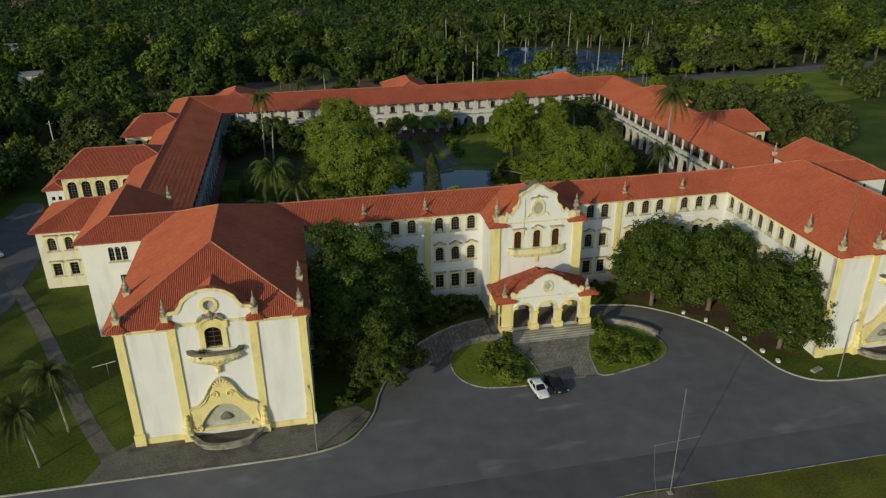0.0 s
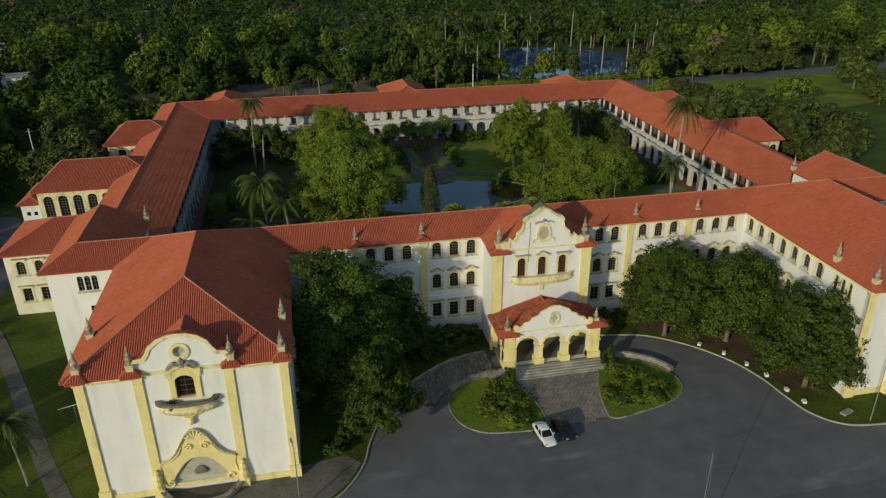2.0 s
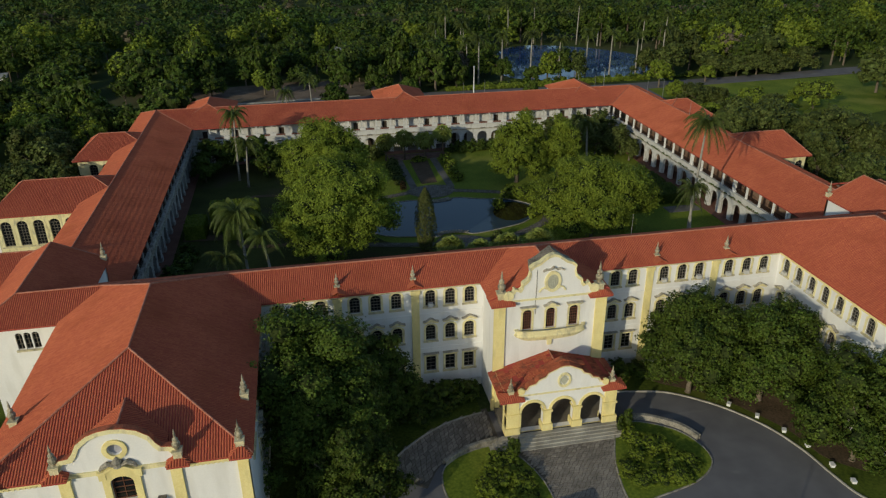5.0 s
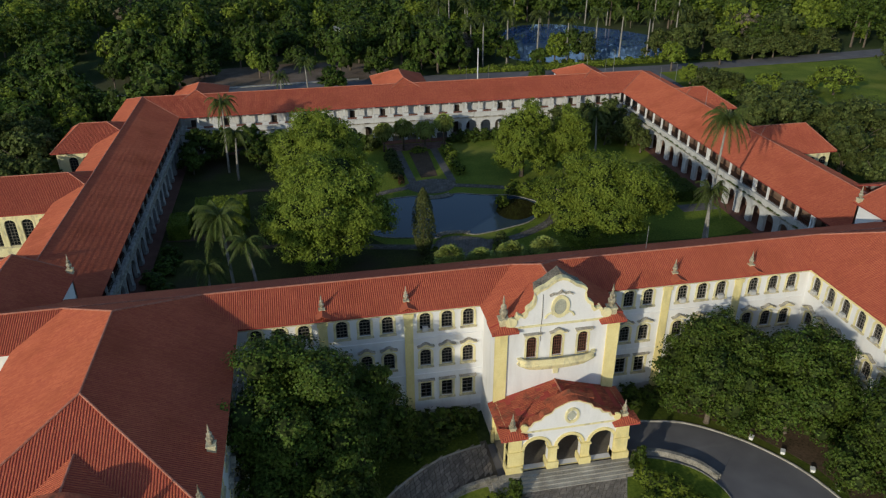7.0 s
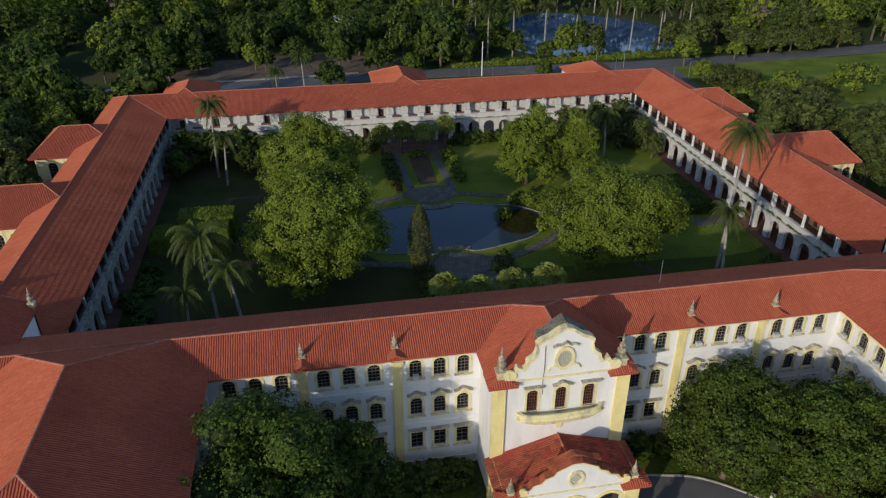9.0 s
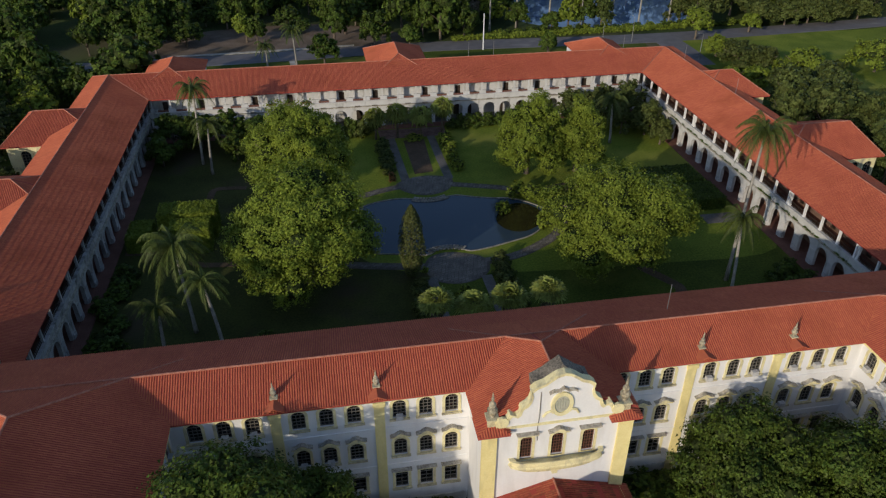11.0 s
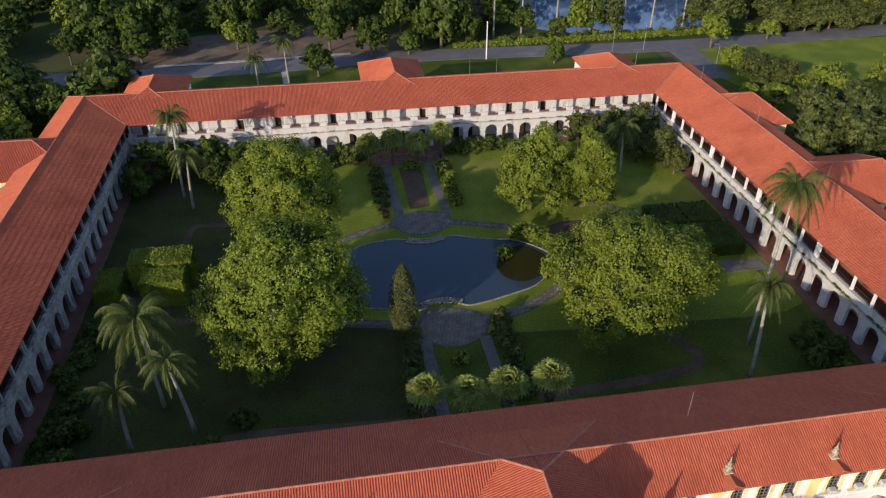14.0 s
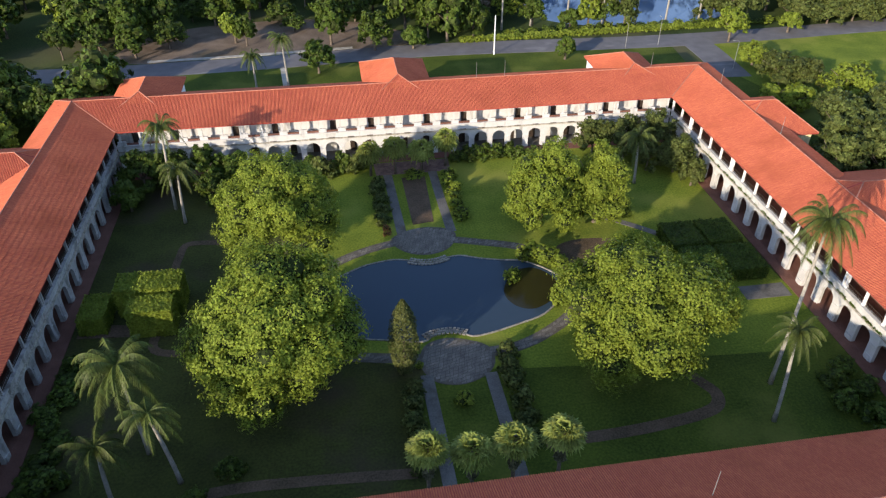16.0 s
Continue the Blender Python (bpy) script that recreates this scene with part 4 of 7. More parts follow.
    for u in (-1.45, 1.45):
        prism(g, rect(c + u, 15.0, 0.6, 0.7), flat_at, 0.0, 0.26)
    coping(g, [(c - 1.8, 15.75), (c - 1.2, 15.8), (c - 0.6, 16.15), (c, 16.3), (c + 0.6, 16.15), (c + 1.2, 15.8), (c + 1.8, 15.75)], 0.2, -0.02, 0.42)
    sur = part("door_surround", g, YELLOW, ob, "moulded yellow surround with eared corners", m=pose(0, yf, 0))
    g = geo()
    lathe(g, [(0.42, 0.0), (0.34, 0.25), (0.46, 0.5), (0.22, 0.75), (0.05, 1.0)], 8, (c, -0.2, 16.35))
    for u in (-1, 1):
        tube(g, [(c + u * 0.3, -0.22, 16.5), (c + u * 0.8, -0.26, 16.75), (c + u * 1.25, -0.24, 16.45), (c + u * 1.5, -0.2, 16.1)], [0.2, 0.24, 0.2, 0.12], 7)
    part("crest", g, STONE, sur, "dark weathered stone crest")
    g = geo()
    half = [(3.0 * math.cos(radians(a)), -1.35 * abs(math.sin(radians(a))) ** 0.75) for a in range(180, 361, 4)]
    v, f = g
    for k, (s, z) in enumerate(((0.34, 10.3), (0.72, 10.75), (0.93, 11.15), (0.99, 11.35), (0.99, 11.5), (0.95, 11.55), (0.95, 12.1), (1.04, 12.15), (1.04, 12.28), (0.88, 12.28), (0.88, 11.6), (0.1, 11.6))):
        flute = 0.045 if 0 < k < 4 else 0.0
        v.extend([(c + a * s * (1 + flute * (i % 3 == 0)), yf + b * s * (1 + flute * (i % 3 == 0)), z) for i, (a, b) in enumerate(half)])
    n = len(half)
    for k in range(11):
        f.extend([(k * n + i, k * n + i + 1, (k + 1) * n + i + 1, (k + 1) * n + i) for i in range(n - 1)])
    f.append(tuple(range(n - 1, -1, -1)))
    part("balcony", g, CREAM, ob, "bowed plaster balcony stained with dark streaks")
    g = geo()
    v, f = g
    for s, z in ((1.05, 12.05), (1.08, 12.1), (1.08, 12.38), (0.86, 12.38), (0.86, 12.29)):
        v.extend([(c + a * s, yf + b * s, z) for a, b in half])
    for k in range(4):
        f.extend([(k * n + i, k * n + i + 1, (k + 1) * n + i + 1, (k + 1) * n + i) for i in range(n - 1)])
    part("balcony_rim", g, DARKSTONE, ob, "rim blackened by damp")
    g = geo()
    lathe(g, [(0.06, 9.0), (0.26, 9.25), (0.34, 9.5), (0.24, 9.75), (0.36, 9.95), (0.22, 10.1), (0.7, 10.4)], 8, (c, yf - 0.3, 0))
    part("corbel", g, YELLOW, ob)
    # wall fountain: yellow shell-topped plate, grey niche, basin
    edge = smooth_line([(4.0, 0.9), (4.0, 1.7), (3.85, 2.6), (3.75, 3.4), (3.95, 4.0), (3.85, 4.4), (3.1, 4.75), (2.4, 5.35), (1.9, 6.1), (1.5, 6.9), (1.0, 7.7), (0.5, 8.2), (0.0, 8.35)], 3)
    plate = [(c - 4.0, 0.9)] + [(c + u, v) for u, v in edge] + [(c - u, v) for u, v in edge[-2:0:-1]]
    me = pierced(plate, [niche], 0.16)
    me.materials.append(YELLOW)
    fountain = part("fountain_plate", me, YELLOW, ob, "yellow scrolled fountain surround", m=pose(0, yf - 0.2, 0))
    g = geo()
    crown_line = [q for q in edge if q[1] > 4.1]
    coping(g, [(c - u, v) for u, v in crown_line] + [(c + u, v) for u, v in crown_line[-2::-1]], 0.12, -0.02, 0.3)
    part("fountain_coping", g, MOULDING, fountain, "stained moulding along the upper edge")
    g = geo()
    prism(g, [(c - 3.0, 1.2), (c + 3.0, 1.2), (c + 3.0, 4.8), (c - 3.0, 4.8)], flat_at, -0.34, -0.26)
    part("niche_back", g, SHIELD, ob, "pale grey cement niche", m=pose(0, yf, 0))
    g = geo()
    for u, v, r, way in ((0.85, 6.1, 0.5, 1), (3.25, 1.6, 0.6, -1)):
        for sd in (-1, 1):
            tube(g, [(c + sd * (u + r * (1 - 0.075 * k) * math.cos(0.75 * k)), -0.12, v + way * r * (1 - 0.075 * k) * math.sin(0.75 * k)) for k in range(13)], [0.15 * r + 0.06 - 0.004 * k for k in range(13)], 6)
    for k in range(7):
        a = radians(18 + 24 * k)
        tube(g, [(c + 0.15 * math.cos(a), -0.1, 7.1 + 0.15 * math.sin(a)), (c + 0.7 * math.cos(a), -0.16, 7.15 + 0.7 * math.sin(a)), (c + 1.05 * math.cos(a), -0.12, 7.2 + 1.05 * math.sin(a))], [0.06, 0.15, 0.12], 6)
    for sd in (-1, 1):
        tube(g, [(c + sd * u, -0.1, v - 0.35) for u, v in ((3.7, 4.7), (2.9, 4.95), (2.1, 5.6), (1.55, 6.6))], [0.10, 0.13, 0.13, 0.08], 6)
    part("scrollwork", g, YELLOW, fountain, "carved shell and scrolls", kind="stuff")
    g = geo()
    lathe(g, [(0.2, 2.1), (0.7, 2.25), (0.8, 2.5), (0.55, 2.8), (0.4, 3.0), (0.15, 3.15)], 9)
    part("spout_mask", g, DARKSTONE, ob, "dark carved spout", m=pose(c, yf + 0.1, 0) @ Matrix.Diagonal((1.0, 0.4, 1.0, 1)))
    g = geo()
    rim = [(4.0 * math.cos(radians(a)) * (1 + 0.05 * math.cos(radians(6 * a))), -3.0 * abs(math.sin(radians(a))) ** 0.8) for a in range(180, 361, 9)]
    v, f = g
    n = len(rim)
    for s, z in ((1.0, 0.0), (1.02, 0.5), (1.08, 0.75), (1.08, 0.95), (0.92, 0.95), (0.9, 0.35), (0.02, 0.35)):
        v.extend([(c + a * s, yf - 0.1 + b * s, z) for a, b in rim])
    for k in range(6):
        f.extend([(k * n + i, k * n + i + 1, (k + 1) * n + i + 1, (k + 1) * n + i) for i in range(n - 1)])
    part("basin", g, STONE, ob, "weathered stone fountain basin, dry")
    g = geo()
    g[0].extend([(c + a * 0.9, yf - 0.1 + b * 0.9, 0.38) for a, b in rim])
    g[1].append(tuple(range(n)))
    part("basin_floor", g, JOINT, ob, "dark brown floor of the basin")
    # roof
    e0, e1, ye, ze = X(xi - 0.45), X(xo + 0.9), yf - 0.6, 16.1
    hw = abs(e1 - e0) / 2
    m = (e0 + e1) / 2
    zr = ze + PITCH * hw
    yr0, yb = ye + hw, (19.91 - zr) / PITCH
    yb2 = (19.91 - ze) / PITCH
    A, B = (m, yr0, zr), (m, yb, zr)
    s_in = [(e0, ye, ze), (e0, yb2, ze), B, A]
    s_out = [(e1, yb2, ze), (e1, ye, ze), A, B]
    el, er = sorted((e0, e1))
    cl, ch, y1 = c - 4.9, c + 4.9, yf + 0.52
    yl, yh = ye + cl - el, ye + er - ch

    def on(x, y):
        return (x, y, ze + PITCH * (y - ye))
    # the front slope stops behind the curved pediment
    s_fr = [[on(el, ye), on(cl, ye), on(cl, yl)], [on(ch, ye), on(er, ye), on(ch, yh)], [on(cl, y1), on(ch, y1), on(ch, yh), A, on(cl, yl)]]
    s_bk = [(e0, yb2, ze), (e1, yb2, ze), B]
    roof(ob, [s_in, s_out, *s_fr, s_bk], [(A, B), ((e0, ye, ze), A), ((e1, ye, ze), A), (B, (e0, yb2, ze)), (B, (e1, yb2, ze))], "hipped terracotta tile roof")
    # little gabled roof behind the pediment
    zg = 18.95
    yback = ye + (zg - ze) / PITCH
    zl, w = 17.3, 3.9
    yl = ye + (zl - ze) / PITCH
    roof(ob, [[(c - w, yf + 0.5, zl), (c - w, yl, zl), (c, yback, zg), (c, yf + 0.5, zg)], [(c + w, yl, zl), (c + w, yf + 0.5, zl), (c, yf + 0.5, zg), (c, yback, zg)]], [((c, yf + 0.5, zg), (c, yback, zg))], "small gabled tile roof behind the pediment")
    for x, y in ((xi + 0.6, yf + 0.2), (xo - 0.6, yf + 0.2), (xc - 4.9, yf - 0.1), (xc + 4.9, yf - 0.1), (xi + 0.5, yf + 7.0), (xo - 0.5, yf + 7.0)):
        finial(ob, X(x), y, 16.75, 1.0)
    for x in (xi + 0.6, xc - 4.9, xc + 4.9, xo - 0.6):
        px, py = X(x), yf - 0.2
        roof(ob, [[(px - 0.95, py - 0.85, 16.15), (px + 0.95, py - 0.85, 16.15), (px, py + 0.3, 16.75)], [(px + 0.95, py - 0.85, 16.15), (px + 0.95, py + 1.4, 16.3), (px, py + 0.3, 16.75)], [(px - 0.95, py + 1.4, 16.3), (px - 0.95, py - 0.85, 16.15), (px, py + 0.3, 16.75)]], label="small tiled cap over a pilaster")
    return ob


pavilion(-1)
pavilion(1)

# ---- central tower front ----
tower = thing("entrance_tower", "tall white central frontispiece with a curved baroque gable", "building")
TL, TR, TY = TX - 7.15, TX + 7.15, -5.6
ped = [(6.0, 15.8), (5.9, 16.2), (5.3, 16.35), (5.1, 16.75), (4.75, 17.25), (4.45, 17.15), (4.2, 17.0), (3.9, 17.3), (3.75, 17.9), (3.3, 18.2), (3.0, 18.6), (2.85, 19.3), (2.95, 19.8), (2.5, 20.2), (1.7, 20.5), (1.2, 20.9), (0.6, 21.3), (0, 21.45)]
outline = [(TL, 0), (TR, 0), (TR, 15.8)] + [(TX + u, v) for u, v in ped] + [(TX - u, v) for u, v in ped[-2::-1]] + [(TL, 15.8)]
doors = [TX - 3.0, TX, TX + 3.0]
DOOR_SURROUND = WIN_DOOR["surround"].copy()
DOOR_SURROUND.materials[0] = YELLOW
wall("front_wall", outline, [arched(x, 11.4, 1.15, 2.85, 8, 0.48) for x in doors] + [arched(TX, 0.7, 2.6, 3.8, 8)], 0.6, WHITE, tower, pose(0, TY, 0))
for x in doors:
    w = window(tower, WIN_DOOR, pose(x, TY, 11.4))
    w.children[1].data = DOOR_SURROUND
    hood = HOOD_CURVED if x == TX else HOOD_FLAT
    part("hood_moulding", hood, CREAM, w, m=pose(0, 0, 3.15))
    part("hood_weathering", HOOD_TOPS[hood], COPING, w, "blackened slab over the hood", m=pose(0, 0, 3.15))
g = geo()
box(g, TX - 1.3, TX + 1.3, TY + 0.3, TY + 0.4, 0.7, 4.5)
part("entrance_door", g, WOOD, tower, "dark brown wooden entrance door")
for x in (TL, TR - 0.5):
    g = geo()
    box(g, x, x + 0.5, TY + 0.6, 0, 0, 15.8)
    part("side_wall", g, WHITE, tower)
for x0, x1 in ((TL, TL + 1.25), (TR - 1.25, TR)):
    g = geo()
    box(g, x0 - 0.12, x1 + 0.04, TY - 0.25, TY + 0.05, 0, 15.5)
    box(g, x0 - 0.3, x1 + 0.2, TY - 0.45, TY + 0.05, 15.1, 15.5)
    box(g, x0 - 0.25, x1 + 0.12, TY - 0.4, TY + 0.05, 0, 1.6)
    part("pilaster", g, YELLOW, tower, "wide yellow plaster pilaster")
top = [(TX - u, v) for u, v in ped] + [(TX + u, v) for u, v in ped[-2::-1]]
g = geo()
ring(g, top, [(TX + (u - TX) * 0.95, v - 0.25) for u, v in top], flat_at, -0.02, 0.1)
part("pediment_band", g, CREAM, tower, m=pose(0, TY, 0))
g = geo()
coping(g, top, 0.1, -0.62, 0.16)
part("pediment_coping", g, CREAM, tower, "weather-stained coping", m=pose(0, TY, 0))
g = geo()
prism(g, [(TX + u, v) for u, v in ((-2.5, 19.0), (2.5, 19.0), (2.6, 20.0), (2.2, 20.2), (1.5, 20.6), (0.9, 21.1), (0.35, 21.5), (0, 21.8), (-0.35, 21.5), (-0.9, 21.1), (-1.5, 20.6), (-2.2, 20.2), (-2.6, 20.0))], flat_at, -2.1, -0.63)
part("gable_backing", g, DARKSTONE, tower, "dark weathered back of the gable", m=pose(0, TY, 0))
OVAL = [2 * math.pi * i / 20 for i in range(20)]
g = geo()
ring(g, [(TX + 1.05 * math.cos(a), 17.9 + 1.4 * math.sin(a)) for a in OVAL], [(TX + 0.72 * math.cos(a), 17.9 + 1.0 * math.sin(a)) for a in OVAL], flat_at, -0.02, 0.2)
med = part("gable_medallion", g, CREAM, tower, "oval cream cartouche on the gable", m=pose(0, TY, 0))
g = geo()
prism(g, [(TX + 0.72 * math.cos(a), 17.9 + 1.0 * math.sin(a)) for a in OVAL], flat_at, -0.02, 0.10)
for k in range(-2, 3):
    prism(g, rect(TX + 0.24 * k, 17.9 - 0.7 + 0.12 * abs(k), 0.10, 1.4 - 0.24 * abs(k)), flat_at, 0.10, 0.16)
part("shield", g, SHIELD, med, "grey-green ribbed shield")
g = geo()
coping(g, [(TX - 1.3, 19.35), (TX - 0.9, 19.55), (TX - 0.4, 19.5), (TX, 19.85), (TX + 0.4, 19.5), (TX + 0.9, 19.55), (TX + 1.3, 19.35)], 0.16, -0.02, 0.34)
part("cartouche_hood", g, COPING, med, "weather-blackened scroll over the cartouche")
for s in (-1, 1):
    g = geo()
    tube(g, [(TX + s * (1.25 - 0.07 * k) + s * (0.42 - 0.035 * k) * math.cos(0.9 * k), -0.12, 16.6 + 0.12 * k + (0.42 - 0.035 * k) * math.sin(0.9 * k)) for k in range(9)], [0.13 - 0.008 * k for k in range(9)], 6)
    part("scroll", g, CREAM, med)
g = geo()
tube(g, [(TX - 2.05, -0.06, 19.6), (TX - 2.0, -0.06, 17.0), (TX - 2.1, -0.06, 14.8), (TX - 2.0, -0.06, 13.6)], [0.035] * 4, 5)
part("cable", g, DARKSTONE, tower, "dark cable hanging down the wall", m=pose(0, TY, 0))
g = geo()
half = [(4.6 * math.cos(radians(a)), -1.1 * abs(math.sin(radians(a))) ** 0.6) for a in range(180, 361, 15)]
v, f = g
n = len(half)
for s, z in ((0.80, 10.2), (0.92, 10.55), (1.0, 10.75), (1.0, 10.95), (0.97, 11.0), (0.97, 11.45), (1.01, 11.5), (1.01, 11.65), (0.9, 11.65), (0.9, 11.05), (0.1, 11.05)):
    v.extend([(TX + a * s, TY + b * s, z) for a, b in half])
for k in range(10):
    f.extend([(k * n + i, k * n + i + 1, (k + 1) * n + i + 1, (k + 1) * n + i) for i in range(n - 1)])
f.append(tuple(range(n - 1, -1, -1)))
part("balcony", g, CREAM, tower, "long bowed plaster balcony with dark water stains")
for s in (-1, 1):
    g = geo()
    prism(g, arc(TX + s * 5.45, 16.45, 0.62, 0, 330, 11), flat_at, -0.1, 0.18)
    part("volute", g, CREAM, tower, m=pose(0, TY, 0))
g = geo()
prism(g, [(TX - 0.25, 9.0), (TX + 0.25, 9.0), (TX + 0.35, 10.2), (TX - 0.35, 10.2)], flat_at, -0.02, 0.25)
part("balcony_bracket", g, CREAM, tower, m=pose(0, TY, 0))
e0, e1, ye, ze = TL - 0.55, TR + 0.55, TY + 0.4, 15.85
m = TX
zr = ze + PITCH * (e1 - e0) / 2
yb, yb2 = (19.93 - zr) / PITCH, (19.93 - ze) / PITCH
roof(tower, [[(e1, ye, ze), (e1, yb2, ze), (m, yb, zr), (m, ye, zr)], [(e0, yb2, ze), (e0, ye, ze), (m, ye, zr), (m, yb, zr)], [(e0, yb2, ze), (e1, yb2, ze), (m, yb, zr)]],
     [((m, ye, zr), (m, yb, zr)), ((m, yb, zr), (e0, yb2, ze)), ((m, yb, zr), (e1, yb2, ze))], "steep tile roof behind the gable")
for x in (TL + 0.9, TR - 0.9):
    finial(tower, x, TY + 0.5, 16.2, 1.35)
    roof(tower, [[(x - 1.5, TY - 0.75, 15.55), (x + 1.5, TY - 0.75, 15.55), (x, TY + 0.5, 16.2)], [(x + 1.5, TY - 0.75, 15.55), (x + 1.5, TY + 1.8, 15.7), (x, TY + 0.5, 16.2)], [(x - 1.5, TY + 1.8, 15.7), (x - 1.5, TY - 0.75, 15.55), (x, TY + 0.5, 16.2)]], label="small tiled cap over a pilaster")

# ---- entrance porch ----
porch = thing("entrance_porch", "white and yellow three-arched entrance porch with a curved gable", "porch")
PL, PR, PY = TX - 7.05, TX + 6.9, -11.6
PF = 0.72
ped = [(6.0, 6.2), (5.7, 6.3), (5.3, 6.9), (4.7, 7.0), (4.4, 7.5), (3.6, 7.7), (3.2, 8.2), (2.4, 8.5), (2.1, 9.0), (1.2, 9.4), (0.6, 9.7), (0, 9.75)]
outline = [(PL, PF), (PR, PF), (PR, 6.0)] + [(TX + u, v) for u, v in ped] + [(TX - u, v) for u, v in ped[-2::-1]] + [(PL, 6.0)]
arches = [TX - 3.8, TX, TX + 3.8]
wall("front_wall", outline, [[(x - 1.4, PF + 0.02), (x + 1.4, PF + 0.02)] + arc(x, 3.6, 1.4, 0, 180, 10) for x in arches], 0.7, WHITE, porch, pose(0, PY, 0))
for x in arches:
    g = geo()
    ring(g, [(x - 1.75, PF), (x + 1.75, PF)] + arc(x, 3.6, 1.75, 0, 180, 10), [(x - 1.4, PF + 0.02), (x + 1.4, PF + 0.02)] + arc(x, 3.6, 1.4, 0, 180, 10), flat_at, -0.02, 0.12)
    part("arch_moulding", g, YELLOW, porch, m=pose(0, PY, 0))
for x, w in ((PL + 0.75, 1.5), (TX - 1.9, 0.95), (TX + 1.9, 0.95), (PR - 0.75, 1.5)):
    g = geo()
    box(g, x - w / 2, x + w / 2, PY - 0.2, PY + 0.8, PF, 3.4)
    box(g, x - w / 2 - 0.12, x + w / 2 + 0.12, PY - 0.32, PY + 0.9, 3.4, 3.65)
    box(g, x - w / 2 - 0.2, x + w / 2 + 0.2, PY - 0.45, PY + 0.95, PF, PF + 0.9)
    if w > 1.2:
        box(g, x - w / 2, x + w / 2, PY - 0.2, PY + 0.8, 3.65, 6.0)
    part("pier", g, YELLOW, porch, "yellow plaster pier")
top = [(TX - u, v) for u, v in ped] + [(TX + u, v) for u, v in ped[-2::-1]]
g = geo()
ring(g, top, [(TX + (u - TX) * 0.96, v - 0.2) for u, v in top], flat_at, -0.02, 0.08)
part("pediment_band", g, CREAM, porch, m=pose(0, PY, 0))
g = geo()
coping(g, top, 0.09, -0.75, 0.14)
part("pediment_coping", g, OLDTILE, porch, "thin weathered tile coping", m=pose(0, PY, 0))
g = geo()
circ = [2 * math.pi * i / 14 for i in range(14)]
ring(g, [(TX + 0.85 * math.cos(a), 7.7 + 1.05 * math.sin(a)) for a in circ], [(TX + 0.6 * math.cos(a), 7.7 + 0.75 * math.sin(a)) for a in circ], flat_at, -0.02, 0.16)
med = part("gable_medallion", g, CREAM, porch, "cream cartouche on the porch gable", m=pose(0, PY, 0))
g = geo()
prism(g, [(TX, 7.0), (TX + 0.52, 7.7), (TX, 8.4), (TX - 0.52, 7.7)], flat_at, -0.02, 0.10)
part("shield", g, SHIELD, med, "grey-green diamond shield")
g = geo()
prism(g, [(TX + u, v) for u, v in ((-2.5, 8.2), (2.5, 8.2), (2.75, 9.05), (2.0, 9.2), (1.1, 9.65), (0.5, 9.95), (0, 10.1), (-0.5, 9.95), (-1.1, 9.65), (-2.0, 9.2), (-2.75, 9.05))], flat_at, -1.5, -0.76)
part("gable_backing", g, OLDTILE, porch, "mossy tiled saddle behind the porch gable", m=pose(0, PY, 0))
for s in (-1, 1):
    g = geo()
    prism(g, arc(TX + s * 5.3, 6.75, 0.42, 0, 330, 11), flat_at, -0.1, 0.18)
    part("volute", g, YELLOW, porch, m=pose(0, PY, 0))
for x in (PL, PR):
    mi = pose(x, 0, 0, 0, 0, -90) if x < 0 else pose(x, 0, 0, 0, 0, 90)
    s = -1 if x < 0 else 1
    u0, u1 = sorted((s * (PY + 0.7), s * TY))
    wall("side_wall", [(u0, 0.0), (u1, 0.0), (u1, 6.0), (u0, 6.0)], [[((u0 + u1) / 2 - 1.8, 0.1), ((u0 + u1) / 2 + 1.8, 0.1)] + arc((u0 + u1) / 2, 3.2, 1.8, 0, 180, 10)], 0.6, YELLOW, porch, mi)
g = geo()
box(g, PL, PR, PY, TY, 0.0, PF)
part("porch_floor", g, PATHC, porch, "worn stone porch floor")
zr, ze = 8.0, 5.75
roof(porch, [[(PR + 0.8, PY + 0.6, ze), (PR + 0.8, TY, ze), (TX, TY, zr), (TX, PY + 0.6, zr)], [(PL - 0.8, TY, ze), (PL - 0.8, PY + 0.6, ze), (TX, PY + 0.6, zr), (TX, TY, zr)]], [((TX, PY + 0.6, zr), (TX, TY, zr))], "mossy terracotta tile roof", tile=OLDTILE)
for x in (PL + 0.55, PR - 0.55):
    finial(porch, x, PY + 0.4, 6.35, 0.85)
    roof(porch, [[(x - 1.5, PY - 0.7, 5.9), (x + 1.5, PY - 0.7, 5.9), (x, PY + 0.35, 6.45)], [(x + 1.5, PY - 0.7, 5.9), (x + 1.5, PY + 1.4, 5.95), (x, PY + 0.35, 6.45)], [(x - 1.5, PY + 1.4, 5.95), (x - 1.5, PY - 0.7, 5.9), (x, PY + 0.35, 6.45)]], label="small tiled cap over a pier")
steps = thing("entrance_steps", "wide worn stone steps up to the entrance porch", "steps")
for i in range(5):
    g = geo()
    d = 0.46 * (5 - i)
    box(g, PL - 0.2 - d * 0.95, PR + 0.1 + d * 0.2, PY - 0.42 - d, PY - 0.3, 0.0, 0.14 * (i + 1))
    part("step", g, KERB, steps)

